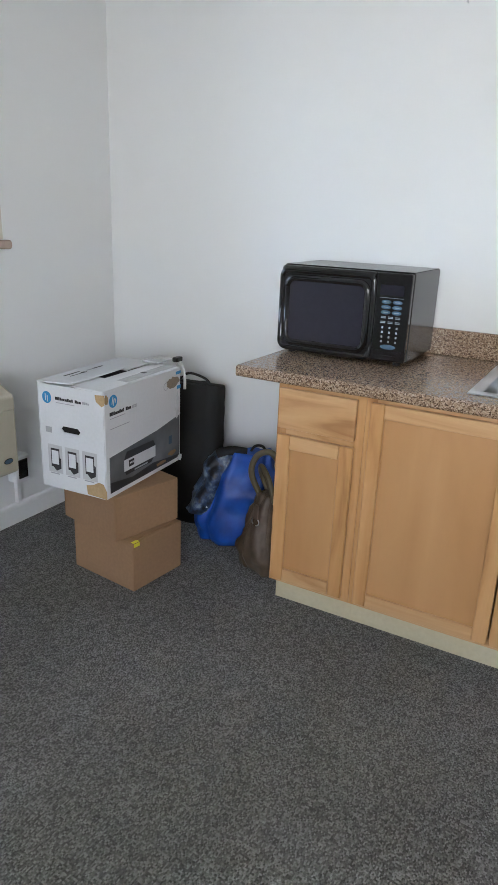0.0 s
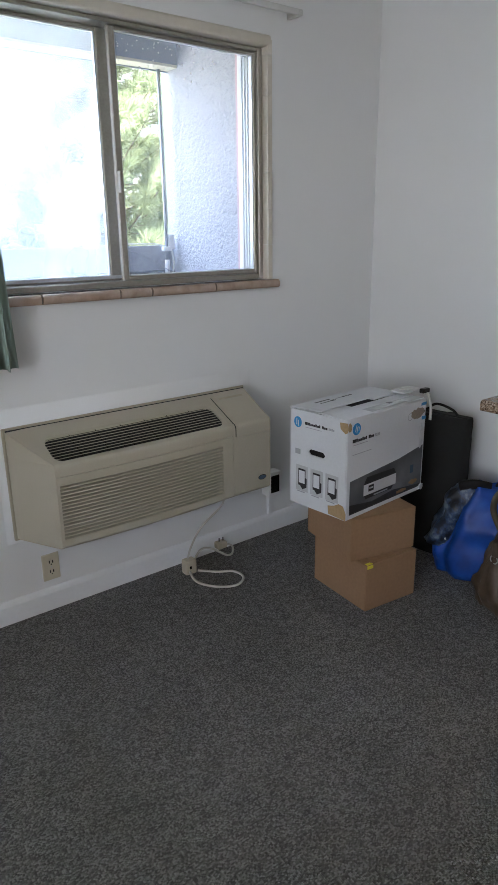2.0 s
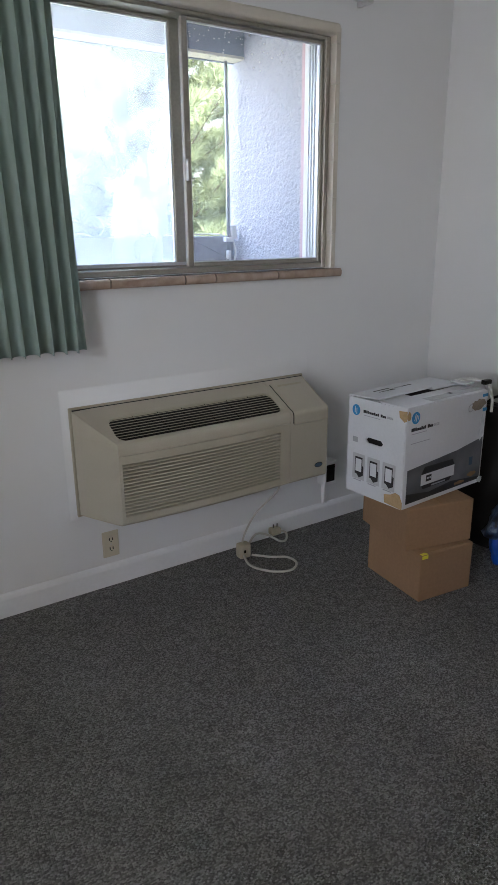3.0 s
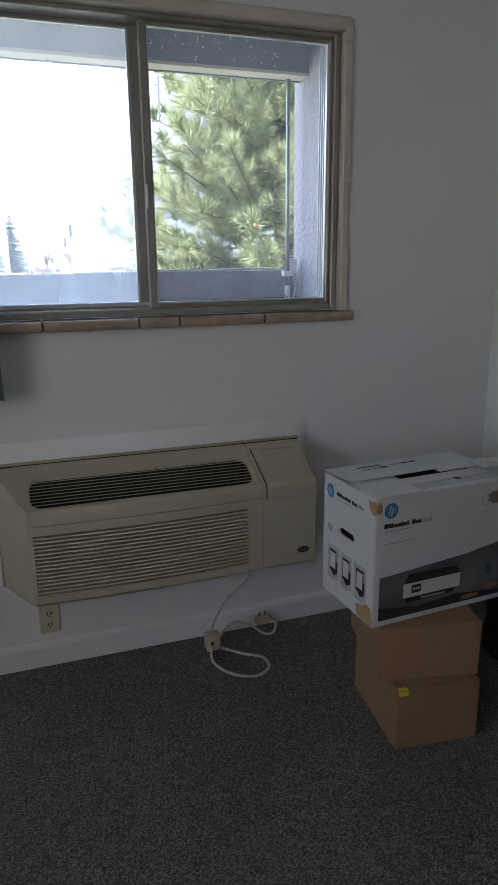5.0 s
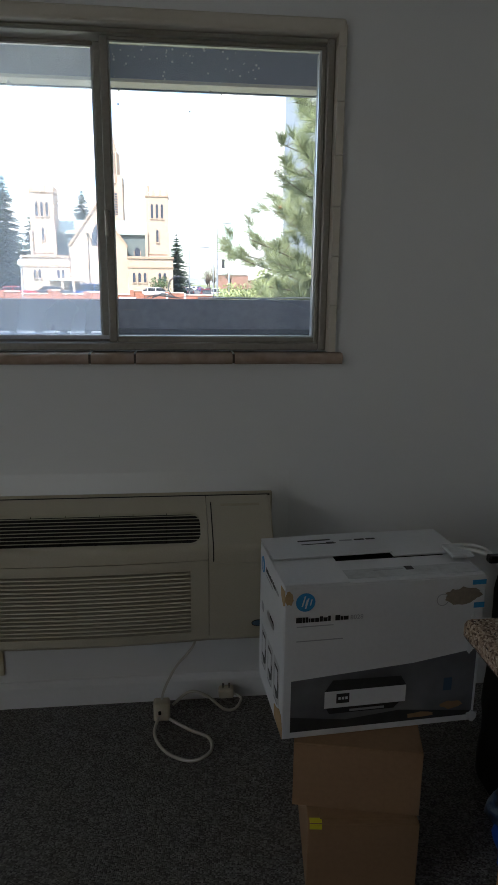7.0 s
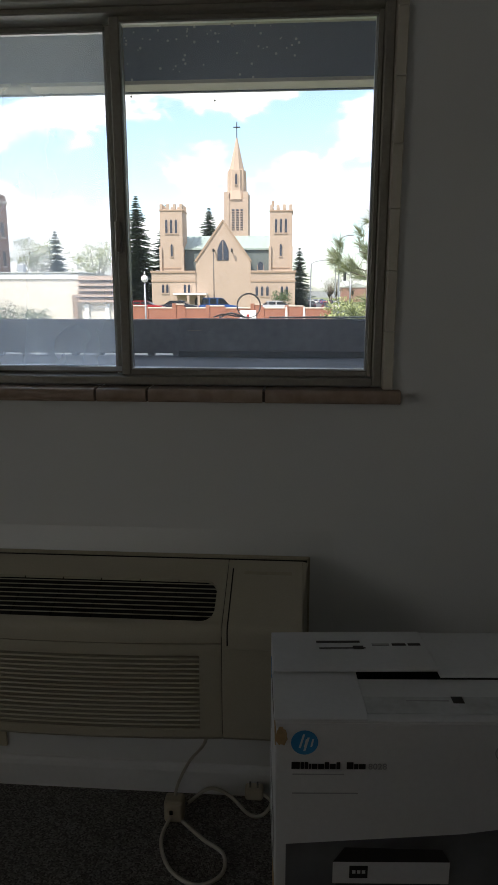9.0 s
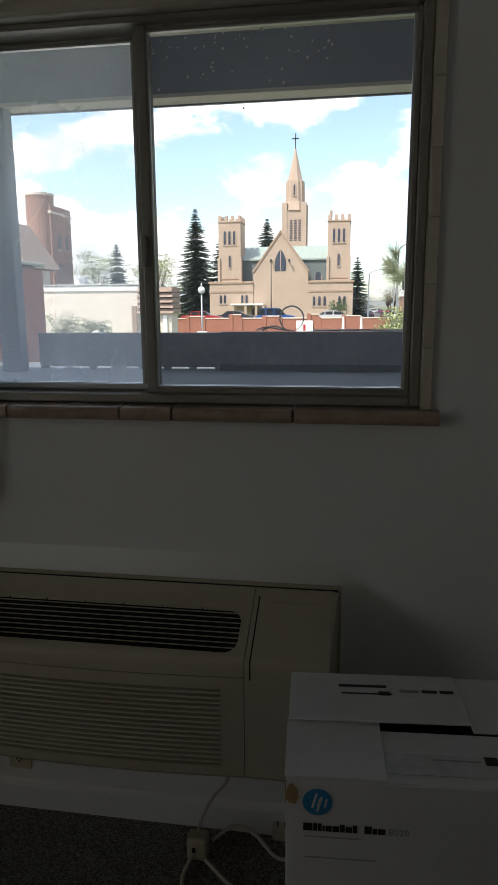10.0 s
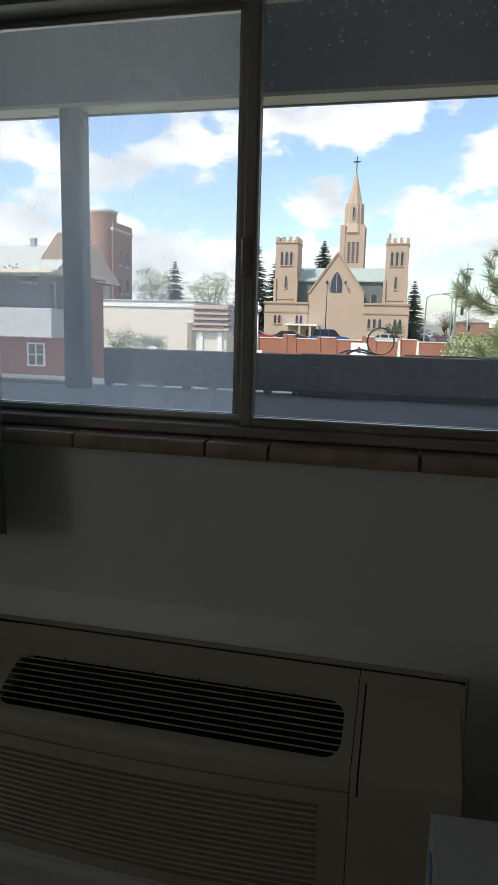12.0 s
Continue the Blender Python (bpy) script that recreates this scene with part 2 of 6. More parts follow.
M_PRINTPALE = material("print_pale", (0.50, 0.505, 0.515), 0.5, vary=0.1, grain=60, coarse=25, bump=0)
M_PHOTO = ramp_material("print_photo", [(0.3, (0.055, 0.058, 0.066)), (0.5, (0.115, 0.12, 0.132)), (0.7, (0.19, 0.195, 0.205))], 5, 0.45, bump=0)
M_PHOTO_DARK = material("print_photo_dark", (0.028, 0.03, 0.034), 0.45, vary=0.3, grain=30, coarse=9, bump=0)
M_TAPE = material("clear_tape", (0.62, 0.64, 0.66), 0.2, vary=0.15, grain=60, coarse=14, bump=0.3)
M_YELLOW = material("yellow_sticker", (0.75, 0.68, 0.03), 0.5, vary=0.06)
M_BLACKCLOTH = material("black_nonwoven", (0.009, 0.009, 0.010), 0.85, vary=0.3, grain=300, coarse=6, bump=0.3)
M_BLUECLOTH = ramp_material("blue_woven_plastic", [(0.3, (0.006, 0.035, 0.21)), (0.55, (0.009, 0.07, 0.37)), (0.75, (0.016, 0.11, 0.47))], 9, 0.48, bump=0.25)
M_BLUEPRINT = ramp_material("dark_print", [(0.40, (0.01, 0.012, 0.02)), (0.52, (0.03, 0.06, 0.13)), (0.62, (0.16, 0.2, 0.24))], 26, 0.4, bump=0.1)
M_BROWN = ramp_material("brown_leather", [(0.3, (0.045, 0.030, 0.019)), (0.55, (0.085, 0.058, 0.038)), (0.8, (0.13, 0.093, 0.062))], 16, 0.5, bump=0.35)
M_OLIVE = material("olive_strap", (0.10, 0.085, 0.045), 0.45, vary=0.15, grain=100)
M_CURTAIN = material("green_curtain", (0.30, 0.385, 0.35), 0.9, vary=0.08, grain=500, coarse=8, bump=0.25, spec=0.2)
M_CORD = material("cord_grey", (0.50, 0.48, 0.42), 0.5, vary=0.08)
M_PLUG = material("plug_beige", (0.47, 0.42, 0.32), 0.45, vary=0.08)
M_OUTLET = material("outlet_ivory", (0.58, 0.53, 0.40), 0.4, vary=0.05)
M_ROD = material("rod_white", (0.60, 0.60, 0.58), 0.45, vary=0.06)
M_STUCCO = material("white_stucco", (0.36, 0.37, 0.40), 0.9, vary=0.08, grain=38, coarse=3, bump=1.0, relief=0.02)
M_PINK = material("pink_paint", (0.52, 0.36, 0.365), 0.7, vary=0.08, grain=70)
M_BEAM = material("slate_paint", (0.25, 0.28, 0.33), 0.6, vary=0.14, grain=40, coarse=3)
# bounced light under the beam, put into a cream colour
M_BEAM_LIT = material("bounce_lit_soffit", (0.66, 0.62, 0.52), 0.7, vary=0.08, grain=40)
M_PARAPET = material("weathered_grey_board", (0.36, 0.37, 0.40), 0.75, vary=0.22, grain=30, coarse=5, bump=0.25)
M_DECK = material("deck_grey", (0.17, 0.18, 0.195), 0.8, vary=0.25, grain=40, coarse=4)
M_CONCRETE = material("pale_concrete", (0.60, 0.57, 0.50), 0.85, vary=0.12, grain=30)
M_POLE = material("galvanised_pole", (0.38, 0.40, 0.42), 0.45, metal=0.7, vary=0.15)
M_WIRE = material("white_cable", (0.62, 0.62, 0.60), 0.5, vary=0.08)
M_WIREGREY = material("grey_cable", (0.34, 0.35, 0.35), 0.5, vary=0.1)
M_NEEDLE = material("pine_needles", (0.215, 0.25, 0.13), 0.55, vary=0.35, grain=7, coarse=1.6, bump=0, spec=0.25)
# inner needles are darker: the crown's own shade put into their colour
M_NEEDLE_SHADE = material("pine_needles_shade", (0.10, 0.14, 0.065), 0.6, vary=0.3, grain=7, coarse=1.5, bump=0, spec=0.2)
M_BARK = material("bark", (0.10, 0.075, 0.055), 0.95, vary=0.25, grain=20, bump=0.6)
M_CONE = material("pine_cone", (0.26, 0.13, 0.06), 0.8, vary=0.2, grain=60)
M_SPRUCE = material("spruce_needles", (0.10, 0.135, 0.10), 0.8, vary=0.35, grain=1.2, coarse=0.4, bump=0, spec=0.15)
M_SPRING = material("spring_leaves", (0.31, 0.35, 0.16), 0.7, vary=0.3, grain=4, coarse=1.2, bump=0, spec=0.2)
M_SHRUB = material("shrub_leaves", (0.07, 0.11, 0.045), 0.75, vary=0.35, grain=3, coarse=1, bump=0, spec=0.2)
M_STONE = material("tan_stone", (0.43, 0.33, 0.26), 0.9, vary=0.10, grain=1.6, coarse=0.25, bump=0.2)
M_STONE_DK = material("dark_tan_stone", (0.36, 0.26, 0.19), 0.9, vary=0.12, grain=1.6, coarse=0.3, bump=0.2)
M_COPPER = material("verdigris_roof", (0.33, 0.40, 0.37), 0.6, vary=0.12, grain=1.2, coarse=0.3, stretch=(6, 1, 1), bump=0.1)
# shade on the recessed nave wall, put into its colour
M_NAVE = material("nave_wall_shade", (0.13, 0.16, 0.16), 0.8, vary=0.1, grain=1.5, bump=0.1)
M_LEADED = material("leaded_glass", (0.035, 0.045, 0.07), 0.25, vary=0.3, grain=5, bump=0)
M_IRON = material("dark_iron", (0.02, 0.022, 0.026), 0.5, vary=0.2, bump=0)
M_BRICKWALL = material("red_brick", (0.27, 0.115, 0.075), 0.9, vary=0.14, grain=6, coarse=0.6, bump=0.3)
M_BRICKDARK = material("old_red_brick", (0.28, 0.16, 0.125), 0.9, vary=0.14, grain=2, coarse=0.3, bump=0.2)
M_CAP = material("limestone_cap", (0.58, 0.50, 0.42), 0.85, vary=0.1, grain=8)
M_WHITEBLDG = material("cream_render", (0.62, 0.57, 0.50), 0.9, vary=0.06, grain=3, coarse=0.5)
M_MOTEL_UP = material("motel_dark_panel", (0.10, 0.105, 0.115), 0.7, vary=0.12, grain=4)
M_MOTEL_RAIL = material("motel_grey_panel", (0.33, 0.33, 0.35), 0.7, vary=0.06, grain=3)
M_MOTEL_LOW = material("motel_red_wall", (0.24, 0.11, 0.095), 0.85, vary=0.1, grain=5)
M_ROOFGREY = material("grey_roof", (0.38, 0.40, 0.38), 0.8, vary=0.1, grain=3)
M_SHINGLE = material("brown_shingle", (0.30, 0.225, 0.18), 0.9, vary=0.2, grain=9)
M_BLUEGREY = material("blue_grey_cladding", (0.20, 0.235, 0.29), 0.6, vary=0.08, grain=2)
M_GRASS = material("lawn", (0.13, 0.15, 0.055), 0.95, vary=0.25, grain=2.5, coarse=0.15, bump=0.2)
M_ASPHALT = material("asphalt", (0.075, 0.075, 0.075), 0.9, vary=0.2, grain=12, coarse=0.4, bump=0.2)
M_HILL = material("far_town", (0.19, 0.20, 0.19), 0.95, vary=0.3, grain=0.15, coarse=0.03, bump=0)
M_CARBLUE = material("car_blue", (0.03, 0.09, 0.27), 0.25, vary=0.05, bump=0)
M_CARDARK = material("car_dark", (0.03, 0.035, 0.045), 0.25, vary=0.05, bump=0)
M_CARRED = material("car_red", (0.35, 0.03, 0.03), 0.25, vary=0.05, bump=0)
M_CARWHITE = material("car_white", (0.6, 0.6, 0.6), 0.25, vary=0.05, bump=0)
M_CARGLASS = material("car_glass", (0.02, 0.025, 0.03), 0.08, vary=0.1, bump=0)
M_TYRE = material("tyre", (0.02, 0.02, 0.02), 0.85, vary=0.2)
M_WHITEPAINT = material("white_paint", (0.74, 0.74, 0.73), 0.5, vary=0.05)


# ---------------------------------------------------------------- mesh helpers
def add_box(bm, x0, x1, y0, y1, z0, z1, bevel=0.0, segs=1):
    vs = bmesh.ops.create_cube(bm, size=1.0, matrix=Matrix.Translation(((x0 + x1) / 2, (y0 + y1) / 2, (z0 + z1) / 2)) @ Matrix.Diagonal((abs(x1 - x0), abs(y1 - y0), abs(z1 - z0), 1)))["verts"]
    if bevel:
        es = {e for v in vs for e in v.link_edges}
        bmesh.ops.bevel(bm, geom=list(es), offset=bevel, segments=segs, affect="EDGES", profile=0.5)
    return vs


def box(x0, x1, y0, y1, z0, z1, bevel=0.0, segs=1):
    bm = bmesh.new()
    add_box(bm, x0, x1, y0, y1, z0, z1, bevel, segs)
    return bm


def add_tube(bm, pts, r, n=8, r_end=None, cap=True):
    """A tube along pts, tapering from r to r_end."""
    pts = [Vector(p) for p in pts]
    r_end = r if r_end is None else r_end
    rings, side = [], None
    for i, p in enumerate(pts):
        d = (pts[min(i + 1, len(pts) - 1)] - pts[max(i - 1, 0)]).normalized()
        if side is None:
            side = d.orthogonal().normalized()
        side = (side - d * side.dot(d)).normalized()
        up = d.cross(side)
        rr = r + (r_end - r) * i / max(1, len(pts) - 1)
        rings.append([bm.verts.new(p + rr * (math.cos(2 * math.pi * k / n) * side + math.sin(2 * math.pi * k / n) * up)) for k in range(n)])
    for a, b in zip(rings, rings[1:]):
        for k in range(n):
            f = bm.faces.new((a[k], a[(k + 1) % n], b[(k + 1) % n], b[k]))
            f.smooth = True
    if cap:
        bm.faces.new(list(reversed(rings[0])))
        bm.faces.new(rings[-1])


def tube(pts, r, n=8, r_end=None):
    bm = bmesh.new()
    add_tube(bm, pts, r, n, r_end)
    return bm


def smooth_path(pts, per=8):
    """Catmull-Rom through pts."""
    pts = [Vector(p) for p in pts]
    ext = [2 * pts[0] - pts[1], *pts, 2 * pts[-1] - pts[-2]]
    res = []
    for i in range(1, len(ext) - 2):
        a, b, c, d = ext[i - 1:i + 3]
        for k in range(per):
            t = k / per
            res.append(0.5 * (2 * b + (c - a) * t + (2 * a - 5 * b + 4 * c - d) * t * t + (3 * b - a - 3 * c + d) * t ** 3))
    res.append(pts[-1])
    return res


def prism(outline, axis, lo, hi):
    """An outline of (u, v) pushed along axis: 'x' takes (y, z), 'y' takes (x, z), 'z' takes (x, y)."""
    put = {"x": lambda u, v, w: (w, u, v), "y": lambda u, v, w: (u, w, v), "z": lambda u, v, w: (u, v, w)}[axis]
    bm = bmesh.new()
    a = [bm.verts.new(put(u, v, lo)) for u, v in outline]
    b = [bm.verts.new(put(u, v, hi)) for u, v in outline]
    k = len(a)
    for i in range(k):
        bm.faces.new((a[i], a[(i + 1) % k], b[(i + 1) % k], b[i]))
    bm.faces.new(list(reversed(a)))
    bm.faces.new(b)
    bmesh.ops.recalc_face_normals(bm, faces=bm.faces)
    return bm


def disc(cx, cz, r, y0, y1, n=24, axis="y"):
    return prism([(cx + r * math.cos(2 * math.pi * k / n), cz + r * math.sin(2 * math.pi * k / n)) for k in range(n)], axis, y0, y1)


def mesh_of(name, bm, mat):
    me = bpy.data.meshes.new(name)
    bm.to_mesh(me)
    bm.free()
    me.materials.append(mat)
    return me


def part(name, bm, mat, parent, label=""):
    ob = new(name, mesh_of(name, bm, mat))
    ob.parent = parent
    return tagged(ob, label)


def rounded_off(ob, degrees=38):
    """Shade curved faces smooth, and keep true edges crisp."""
    ob.data.shade_smooth()
    ob.data.set_sharp_from_angle(angle=radians(degrees))
    return ob


def thing(name, label, category, at=None, group="", kind=""):
    """An Empty at the thing's base; at: its pose."""
    ob = new(name)
    ob.empty_display_size = 0.05
    if at is not None:
        ob.matrix_world = at
    return tagged(ob, label, category, group, kind)


def solid(name, bm, mat, label, category, at=None, group="", kind=""):
    ob = new(name, mesh_of(name, bm, mat))
    if at is not None:
        ob.matrix_world = at
    return tagged(ob, label, category, group, kind)


def raw_mesh(name, verts, faces, mat):
    me = bpy.data.meshes.new(name)
    me.from_pydata(verts, [], faces)
    me.materials.append(mat)
    return me


def text_mesh(words, size, mat):
    cu = bpy.data.curves.new("lettering", "FONT")
    cu.body, cu.size, cu.extrude = words, size, 0.0004
    ob = new("lettering", cu)
    bpy.context.view_layer.update()
    me = bpy.data.meshes.new_from_object(ob.evaluated_get(bpy.context.evaluated_depsgraph_get()))
    bpy.data.objects.remove(ob)
    me.materials.clear()
    me.materials.append(mat)
    return me



# ---------------------------------------------------------------- the room
RX, RY, RH = -4.7, -5.2, 2.62          # far corner and height
WX0, WX1, WZ0, WZ1 = -2.17, -0.714, 1.262, 2.235    # the window's opening
solid("floor", box(RX, 0, RY, 0, -0.12, 0), M_CARPET, "charcoal grey loop-pile carpet with fine flecks", "carpet", kind="structure")
solid("ceiling", box(RX - 0.2, 0.2, RY - 0.2, 0.25, RH, RH + 0.15), M_CEIL, "plain white painted ceiling", "ceiling", kind="structure")
bm = bmesh.new()
for a, b, c, d in ((RX, WX0, 0, RH), (WX1, 0.2, 0, RH), (WX0, WX1, 0, WZ0), (WX0, WX1, WZ1, RH)):
    add_box(bm, a, b, 0, 0.2, c, d)
solid("wall_north", bm, M_WALL, "white painted wall with a wide sliding window", "wall", kind="structure")
solid("wall_east", box(0, 0.2, RY, 0, 0, RH), M_WALL, "plain white painted wall behind the kitchen counter", "wall", kind="structure")
solid("wall_south", box(RX, 0.2, RY - 0.2, RY, 0, RH), M_WALL, "plain white painted wall", "wall", kind="structure")
bm = bmesh.new()                          # an unseen second window, added behind the walk to let in more daylight
for a, b, c, d in ((RY - 0.2, -3.7, 0, RH), (-2.0, 0.2, 0, RH), (-3.7, -2.0, 0, 0.85), (-3.7, -2.0, 2.25, RH)):
    add_box(bm, RX - 0.2, RX, a, b, c, d)
solid("wall_west", bm, M_WALL, "plain white painted wall with an added, unseen window", "wall", kind="structure")
win2 = thing("window_2", "added aluminium window in the side wall, never in view", "window", kind="structure")
for a, b, c, d in ((-3.7, -3.66, 0.85, 2.25), (-2.04, -2.0, 0.85, 2.25), (-3.66, -2.04, 0.85, 0.89), (-3.66, -2.04, 2.21, 2.25), (-2.87, -2.83, 0.89, 2.21)):
    part("window_frame", box(RX - 0.12, RX - 0.05, a, b, c, d, 0.003), M_ALU, win2)
for a, b in ((-3.66, -2.87), (-2.83, -2.04)):
    pane2 = part("pane", box(RX - 0.088, RX - 0.084, a, b, 0.89, 2.21), M_GLASS, win2)
    pane2.visible_shadow = False


def baseboard_profile(h=0.098, d=0.014):
    return [(0, 0), (-d, 0), (-d, h - 0.022), (-d * 0.75, h - 0.010), (-d * 0.35, h - 0.002), (0, h)]


solid("baseboard_north", prism(baseboard_profile(), "x", RX, 0), M_TRIM, "white painted wooden baseboard under the window", "baseboard", kind="structure")
solid("baseboard_east", prism([(y, z) for y, z in baseboard_profile()], "y", -1.30, -0.014), M_TRIM, "white painted wooden baseboard", "baseboard", kind="structure")

# ---- window: glazed tile surround, aluminium slider
window = thing("window_1", "aluminium sliding window in a glazed tile surround, left pane hazed", "window", kind="structure")


def bullnose(y0, y1, z0, z1, r=0.012, n=5):
    """The section of a sill tile with a rounded front."""
    pts = [(y1, z0), (y1, z1)]
    for k in range(n + 1):
        a = math.pi / 2 + math.pi / 2 * k / n
        pts.append((y0 + r + r * math.cos(a), z1 - r + r * math.sin(a)))
    for k in range(n + 1):
        a = math.pi + math.pi / 2 * k / n
        pts.append((y0 + r + r * math.cos(a), z0 + r + r * math.sin(a)))
    return pts


sill_edges = [-0.668, -1.03, -1.344, -1.485, -1.80, -1.98, -2.20]
for a, b in zip(sill_edges, sill_edges[1:]):
    rounded_off(part("sill_tile", prism(bullnose(-0.042, 0.055, 1.228, 1.264, 0.014), "x", b + 0.0036, a - 0.0036), M_SILL, window))
part("sill_grout", box(-2.20, -0.672, -0.034, 0.05, 1.231, 1.259), M_GROUT, window, "dark grout between the sill tiles")
z = WZ0 + 0.003
while z < WZ1 - 0.01:
    h = min(0.152, WZ1 - z)
    part("jamb_tile", box(-0.7165, -0.691, -0.014, 0.05, z + 0.0004, z + h - 0.0004, 0.0016, 1), M_JAMB, window)
    part("jamb_tile", box(-2.19, -2.14, -0.014, 0.05, z + 0.0004, z + h - 0.0004, 0.0016, 1), M_JAMB, window)
    z += 0.152
x = -0.692
while x > -2.19:
    part("head_tile", box(max(-2.19, x - 1.52), x, -0.016, 0.05, 2.208, 2.252, 0.012, 3), M_JAMB, window)
    x -= 1.52
# outer frame and two sashes
bm = bmesh.new()
for a, b, c, d in ((-2.14, -2.105, 1.268, 2.207), (-0.742, -0.7175, 1.268, 2.207), (-2.105, -0.742, 1.268, 1.291), (-2.105, -0.742, 2.192, 2.207)):
    add_box(bm, a, b, 0.02, 0.12, c, d, 0.003)
part("window_frame", bm, M_ALU, window, "dull grey aluminium frame")
bm = bmesh.new()
for y in (0.066, 0.084, 0.104, 0.122):
    add_box(bm, -0.752, -0.7425, y, y + 0.006, 1.30, 2.190, 0.001)
add_box(bm, -0.7445, -0.7425, 0.060, 0.128, 1.30, 2.190)
add_box(bm, -2.105, -0.75, 0.075, 0.081, 1.30, 1.312)
part("window_track", bm, M_ALU_LIT, window, "inner sash channel, its sunlight painted as paler metal")


def sash(x0, x1, y, glass, veil_label, wl_, wr_):
    s = thing("sash", "", "")
    s.parent = window
    w, t = wl_, 0.022
    for a, b, c, d in ((x0, x0 + w, 1.292, 2.190), (x1 - wr_, x1, 1.292, 2.190), (x0 + w, x1 - wr_, 1.292, 1.309), (x0 + w, x1 - wr_, 2.178, 2.190)):
        part("sash_rail", box(a, b, y, y + t, c, d, 0.003), M_ALU, s)
    p = part("pane", box(x0 + w - 0.003, x1 - wr_ + 0.003, y + 0.009, y + 0.013, 1.306, 2.181), glass, s, veil_label)
    p.visible_shadow = False
    for a, b, c, d in ((x0 + w, x1 - wr_, 1.309, 1.313), (x0 + w, x1 - wr_, 2.174, 2.178)):
        part("glazing_bead", box(a, b, y + 0.005, y + 0.018, c, d), M_ALU_LIT, s)
    part("glazing_bead", box(x1 - wr_ - 0.006, x1 - wr_, y + 0.004, y + 0.018, 1.313, 2.174), M_ALU_LIT, s)
    part("glazing_bead", box(x0 + w, x0 + w + 0.004, y + 0.005, y + 0.018, 1.313, 2.174), M_ALU_LIT, s)


sash(-1.428, -0.742, 0.035, M_GLASS, "clear window pane with specks", 0.026, 0.014)
sash(-2.105, -1.408, 0.088, M_GLASS_HAZE, "hazed dusty window pane", 0.028, 0.045)
part("sash_latch", box(-1.427, -1.412, 0.012, 0.035, 1.62, 1.70, 0.004, 2), M_ALU, window)
# specks of dried water on the clear pane
bm = bmesh.new()
rs = random.Random(5)
for k in range(60):
    px, pz, r = rs.uniform(-1.39, -0.95), 2.17 - abs(rs.gauss(0, 0.07)), rs.uniform(0.0012, 0.0036)
    if 1.33 < pz < 2.168:
        vs = [bm.verts.new((px + r * math.cos(a * math.pi / 4), 0.0437, pz + r * math.sin(a * math.pi / 4))) for a in range(8)]
        ws = [bm.verts.new((v.co.x, 0.0431, v.co.z)) for v in vs]
        bm.faces.new(vs)
        bm.faces.new(list(reversed(ws)))
        for a in range(8):
            bm.faces.new((vs[a], vs[(a + 1) % 8], ws[(a + 1) % 8], ws[a]))
part("water_spots", bm, M_WIRE, window, "dried water specks")

# ---- plaster surround of the heater: bevelled up from the wall
OX0, OX1, OZ0, OZ1 = -2.030, -0.815, 0.320, 0.877
IX0, IX1, IZ0, IZ1, IY = -2.005, -0.902, 0.355, 0.800, -0.038
bm = bmesh.new()
loops = []
for k in range(9):
    u = k / 8
    lift = 0.004 + (IY - 0.004) * (0.35 * u + 0.65 * u ** 2.2)      # a trowelled hollow, not a sharp bevel
    a, b, c, d = (p + (q - p) * u for p, q in ((OX0, IX0), (OX1, IX1), (OZ0, IZ0), (OZ1, IZ1)))
    loops.append([bm.verts.new(p) for p in ((a, lift, c), (b, lift, c), (b, lift, d), (a, lift, d))])
for o, i in zip(loops, loops[1:]):
    for k in range(4):
        bm.faces.new((o[k], o[(k + 1) % 4], i[(k + 1) % 4], i[k])).smooth = True
bm.faces.new(loops[-1])
bm.faces.new(list(reversed(loops[0])))
bmesh.ops.recalc_face_normals(bm, faces=bm.faces)
solid("trim_surround", bm, M_WALL, "white plaster surround swelling out from the wall round the heater", "trim", kind="structure")

# ---- through-wall heater and air conditioner
PX0, PX1, PB, PF = -2.000, -0.905, -0.040, -0.262
ptac = thing("wall_air_conditioner", "beige through-wall air conditioner with top grille and louvred front", "air conditioner", pose(0, 0, 0))
part("wall_sleeve", box(PX0 - 0.008, PX1 + 0.006, PB - 0.012, PB + 0.001, 0.360, 0.802, 0.003), M_PTAC_EDGE, ptac, "aged metal sleeve edge")
part("sleeve_gap", box(PX0 + 0.003, PX1 - 0.003, PB - 0.0158, PB - 0.0121, 0.380, 0.7945), M_DARK, ptac)
TZ, FZ, BZ = 0.792, 0.690, 0.372              # back and front of the sloping top, and the belly
yb = PB - 0.016
FX0, XS, FX1 = PX0 + 0.092, -1.122, PX1 - 0.014   # ends of the front, and the seam before the control end
GA, GB, G0, G1 = -0.122, -0.241, -1.892, -1.146   # the grille's opening
LZ0, LZ1, LX0, LX1 = 0.405, 0.618, -1.896, -1.180  # the louvre field


def top_z(y):
    return TZ + (FZ - TZ) * (y - yb) / (PF - yb)


def bow(x):
    """How far the moulded front swells out at x."""
    u = (x - (FX0 + XS) / 2) / ((XS - FX0) / 2)
    return -0.016 * max(0.0, 1 - u * u)


def loft(sections, closed=True):
    """A skin over sections of equal length, capped at both ends."""
    bm = bmesh.new()
    rows = [[bm.verts.new(p) for p in sec] for sec in sections]
    n = len(rows[0])
    for a, b in zip(rows, rows[1:]):
        for k in range(n if closed else n - 1):
            bm.faces.new((a[k], a[(k + 1) % n], b[(k + 1) % n], b[k]))
    if closed:
        bm.faces.new(list(reversed(rows[0])))
        bm.faces.new(rows[-1])
    bmesh.ops.recalc_face_normals(bm, faces=bm.faces)
    return bm


